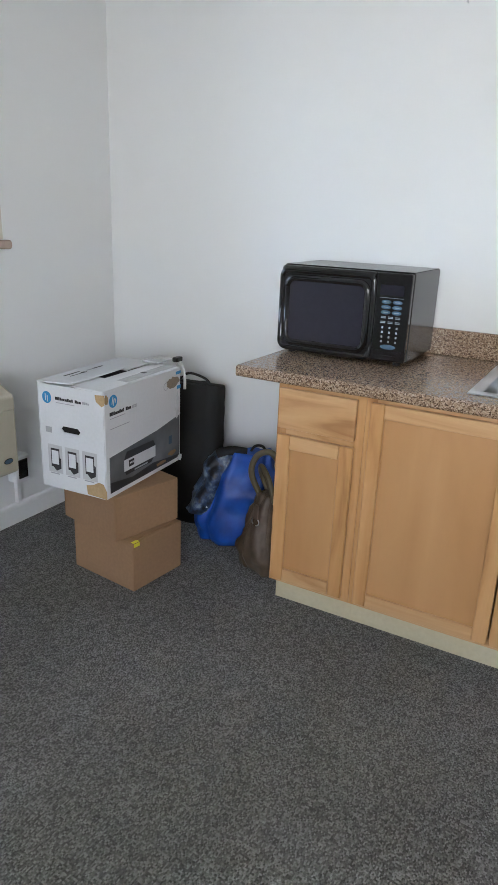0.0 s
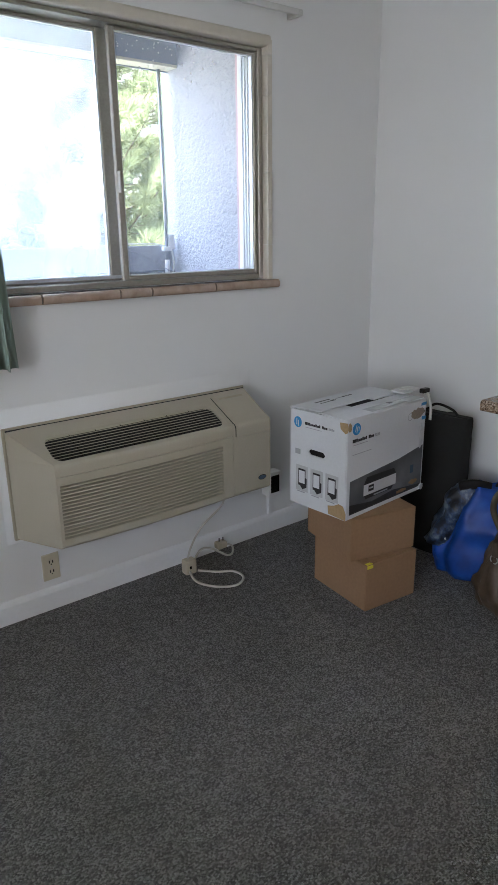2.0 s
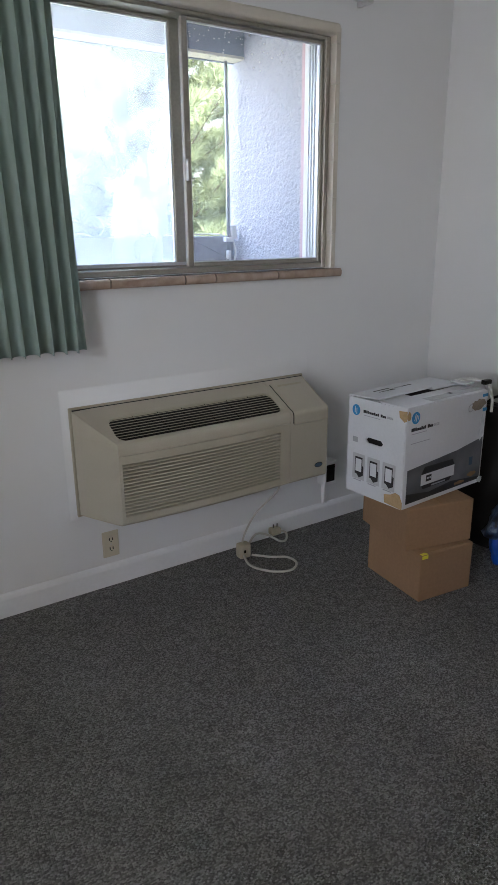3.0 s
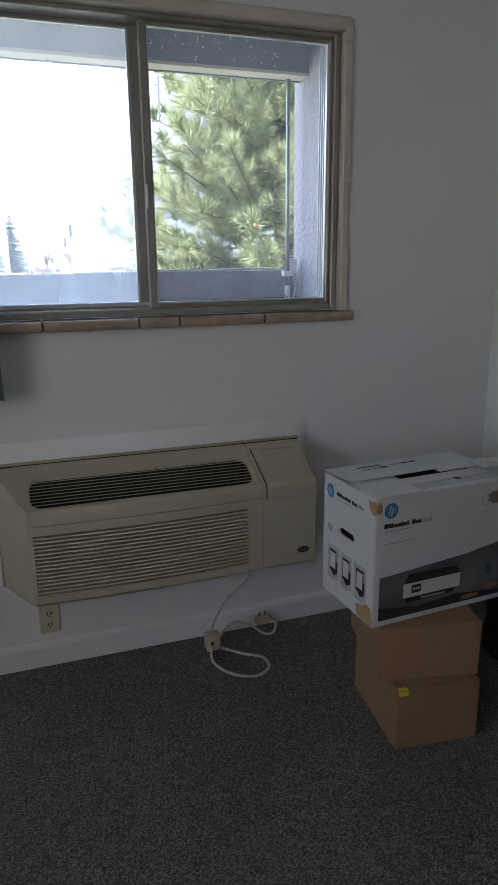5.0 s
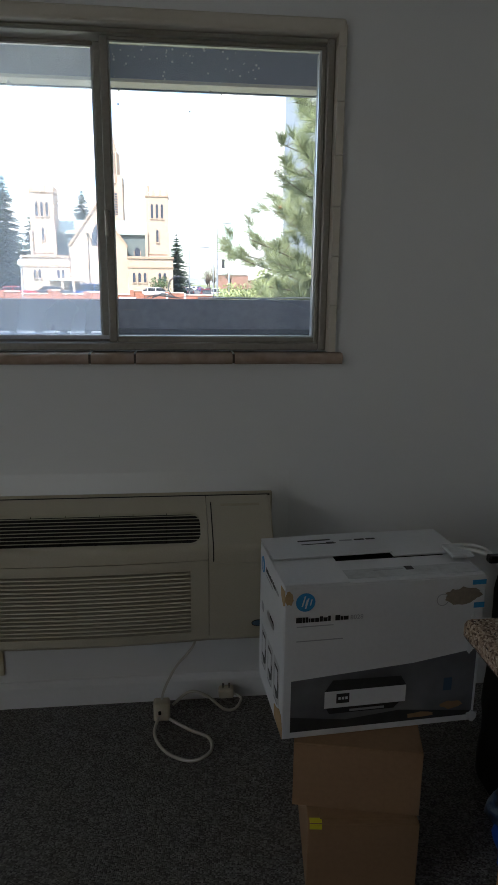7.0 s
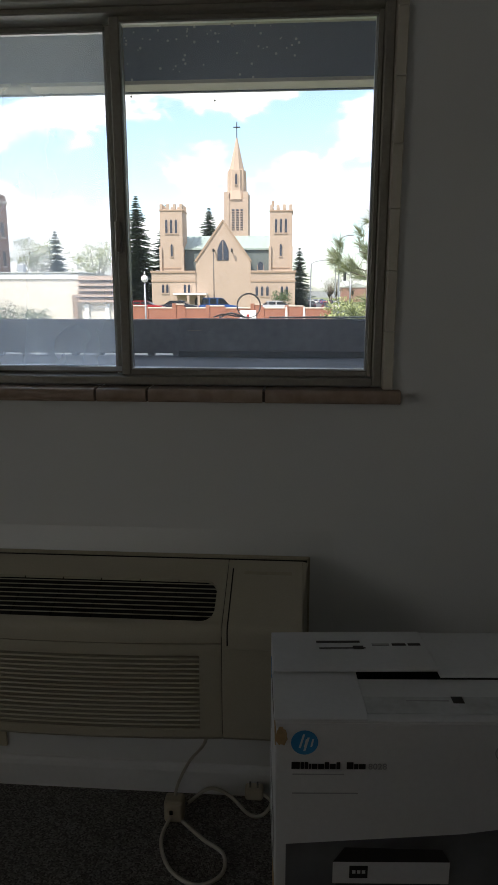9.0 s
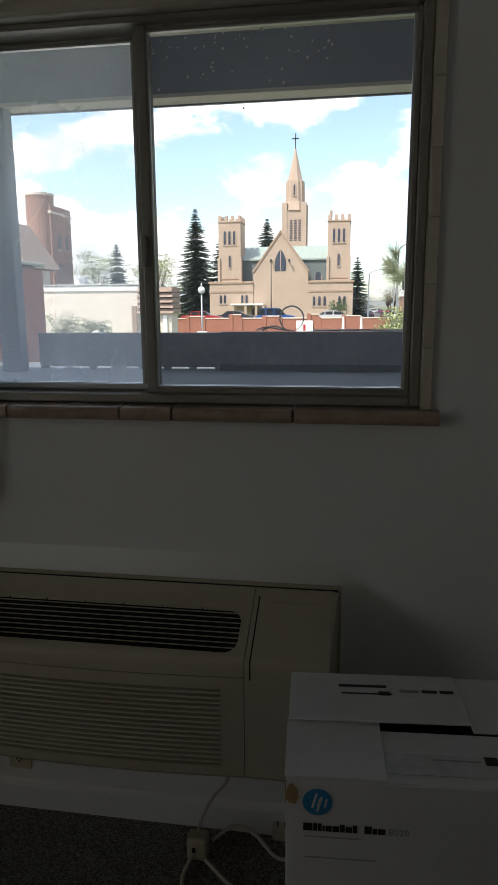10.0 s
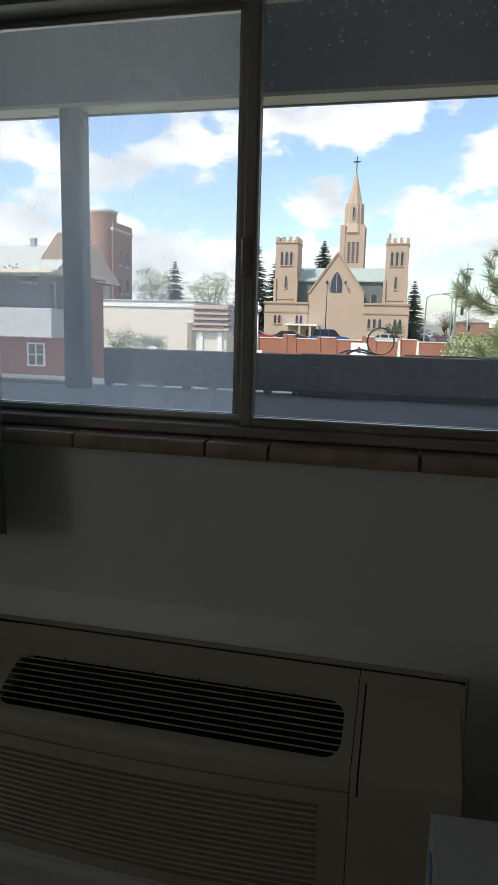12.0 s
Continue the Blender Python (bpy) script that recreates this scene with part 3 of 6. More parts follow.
def bowed(outline, x0, x1, n=14):
    """An outline of (y, z) drawn along x and swelling with the front."""
    xs = [x0 + (x1 - x0) * k / n for k in range(n + 1)]
    return loft([[(x, y + (bow(x) if y < GB - 0.0005 else 0), z) for y, z in outline] for x in xs])


NY = PF + 0.018                               # where the top turns into the front
nose = [(NY - 0.018 * math.sin(math.pi / 2 * k / 6), top_z(NY) - 0.024 * (1 - math.cos(math.pi / 2 * k / 6))) for k in range(7)]
# top round the grille
for x0, x1, y0, y1 in ((FX0, XS - 0.002, yb, GA), (FX0, G0, GA, GB), (G1, XS - 0.002, GA, GB)):
    part("top_panel", prism([(y0, top_z(y0)), (y1, top_z(y1)), (y1, top_z(y1) - 0.008), (y0, top_z(y0) - 0.008)], "x", x0, x1), M_PTAC, ptac)
# the rounded nose, a shadow line under it, and the swollen front round the louvres
lip = [(GB, top_z(GB))] + nose + [(PF, 0.652), (PF + 0.004, 0.650), (GB, 0.650)]
rounded_off(part("front_nose", bowed(lip, FX0, XS - 0.002), M_PTAC, ptac))
part("nose_seam", bowed([(PF + 0.0045, 0.6465), (PF + 0.0045, 0.6503), (PF + 0.012, 0.6503), (PF + 0.012, 0.6465)], FX0, XS - 0.002), M_PTAC_EDGE, ptac)
part("front_band", bowed([(PF, 0.6488), (PF - 0.001, LZ1), (PF + 0.016, LZ1), (PF + 0.016, 0.6488)], FX0, XS - 0.002), M_PTAC, ptac)
part("front_sill", bowed([(PF, LZ0), (PF, BZ + 0.012), (PF + 0.010, BZ), (PF + 0.016, BZ), (PF + 0.016, LZ0)], FX0, XS - 0.002), M_PTAC, ptac)
part("front_stile", bowed([(PF, LZ1), (PF, LZ0), (PF + 0.016, LZ0), (PF + 0.016, LZ1)], FX0, LX0, 2), M_PTAC, ptac)
part("front_stile", bowed([(PF, LZ1), (PF, LZ0), (PF + 0.016, LZ0), (PF + 0.016, LZ1)], LX1, XS - 0.002, 4), M_PTAC, ptac)
part("louvre_backing", bowed([(PF + 0.019, LZ1), (PF + 0.019, LZ0), (PF + 0.0205, LZ0), (PF + 0.0205, LZ1)], LX0, LX1), M_PTAC, ptac)
n_l = 16
pitch = (LZ1 - LZ0) / n_l
for k in range(n_l):
    zc = LZ0 + pitch * k
    rounded_off(part("louvre", bowed([(PF + 0.0188, zc + pitch * 0.62), (PF + 0.0188, zc + pitch * 0.12), (PF + 0.001, zc + pitch * 0.02), (PF - 0.0035, zc + pitch * 0.16), (PF - 0.002, zc + pitch * 0.46)], LX0, LX1), M_PTAC, ptac))
# slanting ends and the belly
face = [(yb, BZ), (yb, TZ), (NY, top_z(NY))] + nose[1:] + [(PF, BZ + 0.012), (PF + 0.010, BZ)]
flat = [(yb - 0.002 - 0.004 * (k > 1), TZ - 0.002 if 1 <= k <= 3 else (z if z < TZ - 0.01 else TZ - 0.002)) for k, (y, z) in enumerate(face)]
part("side_panel", loft([[(PX0, y, z) for y, z in flat], [(PX0 + 0.012, y + (w - y) * 0.16, z + (v - z) * 0.16) for (y, z), (w, v) in zip(flat, face)], [(FX0 - 0.012, y + (w - y) * 0.90, z + (v - z) * 0.90) for (y, z), (w, v) in zip(flat, face)], [(FX0, y, z) for y, z in face]]), M_PTAC, ptac, "slanting end of the casing")
part("side_panel", loft([[(FX1, y, z) for y, z in face], [(PX1 - 0.004, y + (w - y) * 0.12, z + (v - z) * 0.12) for (y, z), (w, v) in zip(flat, face)], [(PX1, y, z) for y, z in flat]]), M_PTAC, ptac, "slanting end of the casing")
part("belly", box(FX0 + 0.004, FX1 - 0.004, PF + 0.012, yb, BZ + 0.001, BZ + 0.008), M_PTAC_EDGE, ptac)
# control end with its cover
rounded_off(part("control_end", prism(face[1:] + [(PF + 0.014, BZ + 0.010), (PF + 0.014, 0.62), (yb, 0.70)], "x", XS, FX1 - 0.0005), M_PTAC, ptac))
fl = [(yb - 0.030, top_z(yb - 0.030) + 0.0006), (yb - 0.030, top_z(yb - 0.030) + 0.0045), (NY, top_z(NY) + 0.0045)] + [(a - 0.0035, b + 0.002) for a, b in nose[1:]] + [(PF - 0.0035, 0.640), (PF - 0.0004, 0.637), (PF - 0.0004, nose[-1][1]), (NY, top_z(NY) + 0.0006)]
rounded_off(part("control_flap", prism(fl, "x", XS + 0.016, FX1 - 0.002), M_PTAC, ptac, "hinged control cover"))
part("flap_gap", prism([(yb - 0.028, top_z(yb - 0.028) + 0.0002), (yb - 0.028, top_z(yb - 0.028) + 0.0014), (NY, top_z(NY) + 0.0014)] + [(a - 0.0012, b + 0.0008) for a, b in nose[1:]] + [(PF - 0.0012, 0.645), (PF + 0.002, 0.645), (NY, top_z(NY) - 0.002)], "x", XS + 0.012, XS + 0.0155), M_DARK, ptac)
part("flap_grip", prism([(yb - 0.040, top_z(yb - 0.040) + 0.0046), (yb - 0.043, top_z(yb - 0.043) + 0.0075), (yb - 0.050, top_z(yb - 0.050) + 0.0046)], "x", XS + 0.045, FX1 - 0.030), M_PTAC_EDGE, ptac)
part("seam", prism([(yb - 0.01, TZ - 0.03), (yb - 0.01, BZ + 0.02), (PF + 0.003, BZ + 0.02), (PF + 0.003, 0.66)], "x", XS - 0.0018, XS - 0.0002), M_DARK, ptac)
badge = part("badge", prism([(-0.966 + 0.020 * math.cos(a * math.pi / 10), 0.431 + 0.009 * math.sin(a * math.pi / 10)) for a in range(20)], "y", PF - 0.002, PF + 0.002), M_KEYBLUE, ptac, "small dark blue oval badge")
part("badge_rim", prism([(-0.966 + 0.0225 * math.cos(a * math.pi / 10), 0.431 + 0.0115 * math.sin(a * math.pi / 10)) for a in range(20)], "y", PF - 0.001, PF + 0.002), M_BLACKPL, badge)
# fan opening under thin bars, its shade painted near-black on floor and walls
part("grille_well", box(G0 - 0.004, G1 + 0.004, GB - 0.003, GA + 0.004, 0.645, 0.660), M_DARK, ptac, "near-black floor for the shade in the fan opening")
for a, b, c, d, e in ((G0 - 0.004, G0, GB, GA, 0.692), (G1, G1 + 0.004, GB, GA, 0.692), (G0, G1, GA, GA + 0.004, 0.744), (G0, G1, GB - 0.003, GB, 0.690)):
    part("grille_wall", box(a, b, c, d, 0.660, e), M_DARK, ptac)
for k in range(1, 9):
    y = GA + (GB - GA) * k / 9
    part("grille_bar", box(G0, G1, y - 0.0013, y + 0.0013, top_z(y) - 0.0018, top_z(y) + 0.0002), M_PTAC, ptac)
for k in range(1, 7):
    x = G0 + (G1 - G0) * k / 7
    part("grille_rib", prism([(GA, top_z(GA) - 0.006), (GB, top_z(GB) - 0.006), (GB, top_z(GB) - 0.0025), (GA, top_z(GA) - 0.0025)], "x", x - 0.0008, x + 0.0008), M_BLACKMET, ptac)
for x0, sx in ((G0, 1), (G1, -1)):             # rounded ends
    for yc, sy in ((GA, -1), (GB, 1)):
        pts = [(x0, yc)] + [(x0 + sx * 0.034 * (1 - math.sin(a * math.pi / 12)), yc + sy * 0.034 * (1 - math.cos(a * math.pi / 12))) for a in range(7)]
        part("grille_corner", loft([[(px, py, top_z(py) - 0.0002) for px, py in pts], [(px, py, top_z(py) - 0.008) for px, py in pts]]), M_PTAC, ptac)

# ---- power cord with its boxed plug, on the carpet by the wall
cord = thing("power_cord", "grey power cord with a beige safety plug, looped on the carpet", "power cord", pose(-1.185, -0.1, 0))
path = smooth_path([(0.02, -0.145, 0.374), (0.005, -0.13, 0.33), (-0.045, -0.05, 0.22), (-0.085, -0.02, 0.12), (-0.10, -0.012, 0.055)])
part("cable", tube(path, 0.0045, 8), M_CORD, cord)
path = smooth_path([(-0.10, -0.02, 0.03), (-0.120, -0.11, 0.009), (-0.078, -0.205, 0.008), (0.0, -0.250, 0.008), (0.062, -0.215, 0.010), (0.060, -0.150, 0.012), (0.0, -0.105, 0.012), (-0.07, -0.05, 0.02)])
part("cable", tube(path, 0.0055, 8), M_CORD, cord)
path = smooth_path([(-0.06, 0.0, 0.04), (0.0, 0.02, 0.075), (0.06, 0.015, 0.06), (0.12, -0.01, 0.02), (0.16, -0.005, 0.015), (0.185, 0.03, 0.03), (0.16, 0.045, 0.045)])
part("cable", tube(path, 0.0052, 8), M_CORD, cord)
bm = box(-0.125, -0.068, -0.045, 0.0, 0.006, 0.075, 0.008, 2)
part("safety_plug", bm, M_PLUG, cord, "boxed beige safety plug")
part("plug_button", box(-0.108, -0.098, -0.049, -0.044, 0.035, 0.05, 0.002), M_BLACKPL, cord)
part("plug_head", box(0.105, 0.16, 0.03, 0.07, 0.03, 0.065, 0.008, 2), M_PLUG, cord, "beige plug head")
for dx in (0.118, 0.140):
    part("prong", box(dx, dx + 0.006, 0.045, 0.0475, 0.065, 0.085), M_CHROMELINE, cord)

# ---- outlets
outlet = thing("wall_outlet", "ivory duplex outlet low on the wall", "outlet", pose(-1.866, 0, 0.187))
part("cover_plate", box(-0.036, 0.036, -0.007, 0.001, -0.058, 0.058, 0.004, 2), M_OUTLET, outlet)
for dz in (-0.021, 0.021):
    p = part("receptacle", prism([(0.016 * math.cos(a * math.pi / 8), dz + 0.0135 * math.sin(a * math.pi / 8)) for a in range(16)], "y", -0.010, -0.006), M_OUTLET, outlet)
    for dx in (-0.0065, 0.0065):
        part("slot", box(dx - 0.002, dx + 0.002, -0.0106, -0.0095, dz - 0.003, dz + 0.009), M_DARK, p)
    part("slot", disc(0, dz - 0.008, 0.003, -0.0106, -0.0095, 8), M_DARK, p)
part("screw", disc(0, 0, 0.003, -0.009, -0.006, 10), M_STEEL, outlet)
ob = thing("outlet_box", "white surface outlet box with a black socket on a conduit", "outlet", pose(-0.715, 0, 0.275))
part("box_body", box(-0.04, 0.04, -0.055, 0.001, -0.062, 0.062, 0.004, 2), M_TRIM, ob)
part("socket_face", box(-0.027, 0.027, -0.060, -0.054, -0.045, 0.045, 0.003), M_BLACKPL, ob, "black socket face")
for dz in (-0.02, 0.02):
    part("socket", disc(0, dz, 0.014, -0.063, -0.059, 14), M_BLACKMET, ob)
part("conduit", box(-0.012, 0.012, -0.022, -0.0005, -0.174, -0.062, 0.002), M_TRIM, ob)

# ---- curtain and its rod
rod = thing("curtain_rod", "white flat curtain rod with a rounded end above the window", "curtain rod", pose(0, -0.075, 2.335))
part("rail", box(-2.95, -0.600, -0.008, 0.008, -0.012, 0.012, 0.004, 2), M_ROD, rod)
part("end_return", box(-0.600, -0.581, -0.010, 0.075, -0.012, 0.012, 0.005, 2), M_ROD, rod)
for bx in (-1.35, -2.3):
    part("bracket", box(bx, bx + 0.018, 0.009, 0.076, -0.018, 0.020, 0.003), M_ROD, rod)


def curtain(x0, x1, z0, z1):
    """A pleated cloth: folds that loosen and flare towards the hem, with thickness."""
    verts, faces = [], []
    nx, nz = 230, 30
    for s in (0, 1):
        for j in range(nz + 1):
            v = j / nz
            for i in range(nx + 1):
                u = i / nx
                ph = 2 * math.pi * 22 * u + 0.55 * math.sin(3.1 * u * 6 + 0.4) + 0.5 * math.sin(2.2 * v + 9 * u)
                amp = 0.015 + 0.006 * (1 - v) + 0.005 * math.sin(17 * u)
                x = x1 + (x0 - x1) * u
                x += (0.010 * math.cos(ph) + 0.016 * (1 - v) ** 1.3 * (1 - u)) * (0.4 + 0.6 * (1 - v))
                y = -0.100 + amp * math.sin(ph) + 0.002 * math.sin(2 * ph + 1) * (1 - v) - 0.01 * (1 - v)
                z = z0 + (z1 - z0) * v + 0.003 * math.sin(ph + 0.6) * (1 - v)
                verts.append((x, y + 0.0022 * s, z))
    w, k = nx + 1, (nx + 1) * (nz + 1)
    for j in range(nz):
        for i in range(nx):
            a = j * w + i
            faces.append((a, a + 1, a + w + 1, a + w))
            faces.append((k + a, k + a + w, k + a + w + 1, k + a + 1))
    for i in range(nx):
        faces.append((i, k + i, k + i + 1, i + 1))
        t = nz * w + i
        faces.append((t, t + 1, k + t + 1, k + t))
    for j in range(nz):
        a = j * w
        faces.append((a, a + w, k + a + w, k + a))
        a += nx
        faces.append((a, k + a, k + a + w, a + w))
    me = raw_mesh("cloth", verts, faces, M_CURTAIN)
    me.shade_smooth()
    return me


cur = thing("curtain", "grey-green pleated curtain drawn to one side of the window", "curtain", pose(0, 0, 0))
c_ob = new("cloth", curtain(-2.95, -1.962, 1.022, 2.318))
c_ob.parent = cur
for k in range(10):
    part("glide", box(-1.99 - k * 0.1, -1.98 - k * 0.1, -0.096, -0.088, 2.312, 2.325, 0.002), M_ROD, cur)

# ---------------------------------------------------------------- kitchen counter
CF = -0.672                                      # face frames
CZ0, CZ1 = 0.092, 0.862


def panel_door(parent, y0, y1, z0, z1, name, rail=0.050):
    """A frame-and-panel door on the face, of stiles, rails and a sunk panel."""
    d = thing(name, "", "")
    d.parent = parent
    f, b = CF - 0.022, CF - 0.003
    part("stile", box(f, b, y0, y0 + rail, z0, z1, 0.003), M_MAPLE, d)
    part("stile", box(f, b, y1 - rail, y1, z0, z1, 0.003), M_MAPLE, d)
    part("rail", box(f + 0.0004, b, y0 + rail, y1 - rail, z0, z0 + rail, 0.002), M_MAPLE_H, d)
    part("rail", box(f + 0.0004, b, y0 + rail, y1 - rail, z1 - rail, z1, 0.002), M_MAPLE_H, d)
    part("panel", box(f + 0.011, b, y0 + rail, y1 - rail, z0 + rail, z1 - rail), M_MAPLE_P, d)
    return d


def cabinet(y0, y1, label, splits, drawer):
    """A base cabinet between y0 (far) and y1 (near)."""
    c = thing("base_cabinet", label, "cabinet", pose(0, 0, 0), group="base cabinets of the kitchen counter")
    part("side_panel", box(CF + 0.02, -0.002, y0 - 0.012, y0, CZ0, CZ1, 0.001), M_MAPLE, c)
    part("side_panel", box(CF + 0.02, -0.002, y1, y1 + 0.012, CZ0, CZ1, 0.001), M_MAPLE, c)
    part("bottom", box(CF + 0.02, -0.002, y1 + 0.012, y0 - 0.012, CZ0, CZ0 + 0.015), M_MAPLE_P, c)
    part("back", box(-0.010, -0.003, y1 + 0.012, y0 - 0.012, CZ0 + 0.015, CZ1), M_MAPLE_P, c)
    ff = part("face_frame", box(CF, CF + 0.019, y0 - 0.035, y0, CZ0, CZ1, 0.001), M_MAPLE, c)
    part("frame_stile", box(CF, CF + 0.019, y1, y1 + 0.035, CZ0, CZ1, 0.001), M_MAPLE, c)
    part("frame_rail", box(CF + 0.0005, CF + 0.019, y1 + 0.035, y0 - 0.035, CZ1 - 0.03, CZ1), M_MAPLE_H, c)
    part("frame_rail", box(CF + 0.0005, CF + 0.019, y1 + 0.035, y0 - 0.035, CZ0, CZ0 + 0.03), M_MAPLE_H, c)
    if drawer:
        part("frame_rail", box(CF + 0.0005, CF + 0.019, y1 + 0.035, y0 - 0.035, 0.675, 0.71), M_MAPLE_H, c)
        part("drawer_front", box(CF - 0.022, CF - 0.003, y1 + 0.026, y0 - 0.012, 0.703, 0.846, 0.005, 2), M_MAPLE_H, c, "maple drawer front with dark figure")
        panel_door(c, y1 + 0.026, y0 - 0.012, 0.110, 0.680, "door")
    else:
        for a, b in splits:
            panel_door(c, b, a, 0.110, 0.846, "door", 0.048)
    part("toe_kick", box(CF + 0.040, CF + 0.055, y1, y0 - (0.012 if drawer else 0.0), 0.0, CZ0 - 0.001), M_TOE, c, "cream toe-kick board")
    part("toe_side", box(CF + 0.055, -0.004, y0 - 0.024, y0 - 0.012, 0.0, CZ0 - 0.001), M_TOE, c)
    return c


cabinet(-1.302, -1.622, "maple base cabinet with one drawer over one door", (), True)
cabinet(-1.6225, -2.55, "maple sink base cabinet with two framed doors", ((-1.642, -2.104), (-2.110, -2.53)), False)
cabinet(-2.5505, -3.30, "maple base cabinet with two framed doors", ((-2.57, -2.92), (-2.926, -3.28)), False)

ctop = thing("countertop", "speckled brown laminate countertop with a backsplash", "countertop", pose(0, 0, 0))
edge = [(-0.002, 0.862), (-0.002, 0.902), (CF - 0.025, 0.902), (CF - 0.034, 0.899), (CF - 0.038, 0.892), (CF - 0.038, 0.872), (CF - 0.034, 0.865), (CF - 0.026, 0.862)]
SX0, SX1, SY0, SY1 = -0.585, -0.12, -2.56, -1.935          # sink cut-out
part("slab", prism(edge, "y", SY1, -1.148), M_COUNTER, ctop)
part("slab", prism(edge, "y", -3.32, SY0), M_COUNTER, ctop)
part("slab", prism([(SX0, 0.862), (SX0, 0.902)] + edge[2:], "y", SY0, SY1), M_COUNTER, ctop)
part("slab", box(SX1, -0.002, SY0, SY1, 0.862, 0.902), M_COUNTER, ctop)
part("backsplash", box(-0.022, -0.002, -3.32, -1.150, 0.9025, 1.005, 0.004, 2), M_COUNTER, ctop)
sink = thing("kitchen_sink", "stainless steel drop-in sink set in the counter", "sink", pose(0, 0, 0))
bm = bmesh.new()
for a, b, c, d in ((SX0 - 0.022, SX0 + 0.02, SY0 - 0.02, SY1 + 0.02), (SX1 - 0.02, SX1 + 0.02, SY0 - 0.02, SY1 + 0.02), (SX0 + 0.02, SX1 - 0.02, SY1 - 0.02, SY1 + 0.02), (SX0 + 0.02, SX1 - 0.02, SY0 - 0.02, SY0 + 0.02)):
    add_box(bm, a, b, c, d, 0.9025, 0.907, 0.002)
part("rim", bm, M_STEEL, sink)
bm = bmesh.new()
add_box(bm, SX0 + 0.015, SX1 - 0.015, SY0 + 0.015, SY1 - 0.015, 0.740, 0.743)
for a, b, c, d in ((SX0 + 0.014, SX0 + 0.018, SY0 + 0.014, SY1 - 0.014), (SX1 - 0.018, SX1 - 0.014, SY0 + 0.014, SY1 - 0.014), (SX0 + 0.018, SX1 - 0.018, SY1 - 0.018, SY1 - 0.014), (SX0 + 0.018, SX1 - 0.018, SY0 + 0.014, SY0 + 0.018)):
    add_box(bm, a, b, c, d, 0.743, 0.903)
part("basin", bm, M_STEEL, sink)

nail = thing("wall_nail", "small bent nail high on the white wall", "nail", pose(0, -1.62, 2.12))
part("shank", tube([(0.004, 0, 0), (-0.012, 0.002, 0.002)], 0.0018, 6), M_STEEL, nail)
part("head", tube([(-0.012, 0.002, 0.002), (-0.014, 0.002, 0.002)], 0.004, 8), M_STEEL, nail)

# ---- microwave
mw = thing("microwave", "black countertop microwave with a rounded window and keypad", "microwave", pose(-0.385, -1.142, 0.9025))
W, H_, D_ = 0.502, 0.328, 0.365           # runs to -y, front faces -x
part("case", box(0.03, D_, -W, 0, 0.014, H_, 0.006, 2), M_BLACKMET, mw, "black painted steel case")
part("top_cover", box(0.034, D_ - 0.004, -W + 0.005, -0.005, H_ + 0.0005, H_ + 0.002), M_BLACKMET, mw)
for fx, fy in ((0.05, -0.04), (0.05, -W + 0.04), (D_ - 0.04, -0.04), (D_ - 0.04, -W + 0.04)):
    part("foot", disc(fx, fy, 0.014, 0.0, 0.0145, 12, "z"), M_BLACKCLOTH, mw)
dr = part("door", box(0.0, 0.0295, -0.372, -0.001, 0.018, H_ - 0.002, 0.014, 7), M_BLACKPL, mw, "gloss black door")


def rounded(y0, y1, z0, z1, r, n=6):
    pts = []
    for cy, cz, s in ((y1 - r, z1 - r, 0), (y0 + r, z1 - r, 1), (y0 + r, z0 + r, 2), (y1 - r, z0 + r, 3)):
        for k in range(n + 1):
            a = math.pi / 2 * (s + k / n)
            pts.append((cy + r * math.cos(a), cz + r * math.sin(a)))
    return pts


def ring_prism(outer, inner, x0, x1):
    bm = bmesh.new()
    k = len(outer)
    v = [[bm.verts.new((x, y, z)) for y, z in loop] for x, loop in ((x0, outer), (x0, inner), (x1, outer), (x1, inner))]
    for i in range(k):
        j = (i + 1) % k
        bm.faces.new((v[0][i], v[0][j], v[1][j], v[1][i]))
        bm.faces.new((v[2][i], v[3][i], v[3][j], v[2][j]))
        bm.faces.new((v[0][i], v[2][i], v[2][j], v[0][j]))
        bm.faces.new((v[1][i], v[1][j], v[3][j], v[3][i]))
    bmesh.ops.recalc_face_normals(bm, faces=bm.faces)
    return bm


bez = rounded(-0.346, -0.030, 0.044, 0.284, 0.034)
part("door_bezel", tube([(0.006, y, z) for y, z in bez + bez[:1]], 0.014, 20), M_BLACKPL, dr, "raised gloss bezel")
part("door_window", prism(rounded(-0.341, -0.035, 0.049, 0.279, 0.030), "x", -0.0015, 0.0003), M_MWGLASS, dr, "smoked glass window")
edg = rounded(-0.366, -0.008, 0.024, 0.309, 0.022)
part("door_edge", tube([(0.009, y, z) for y, z in edg + edg[:1]], 0.013, 20), M_BLACKPL, dr)
cp = part("control_panel", box(0.0, 0.0295, -W + 0.001, -0.374, 0.018, H_ - 0.002, 0.006, 2), M_BLACKPL, mw, "black control panel")
part("display", box(-0.0008, 0.001, -W + 0.025, -0.392, 0.250, 0.285), M_MWGLASS, cp)
part("panel_line", box(-0.0009, 0.001, -W + 0.025, -0.392, 0.2405, 0.242), M_KEY, cp)
for r_ in range(3):
    for c_ in range(2):
        cy, cz = -0.418 - c_ * 0.040, 0.227 - r_ * 0.018
        part("key", prism([(cy + 0.0175 * math.cos(a * math.pi / 8), cz + 0.007 * math.sin(a * math.pi / 8)) for a in range(16)], "x", -0.0012, 0.001), M_KEYBLUE, cp)
        part("key_print", box(-0.0016, -0.001, cy - 0.009, cy + 0.009, cz - 0.0012, cz + 0.0014), M_KEY, cp)
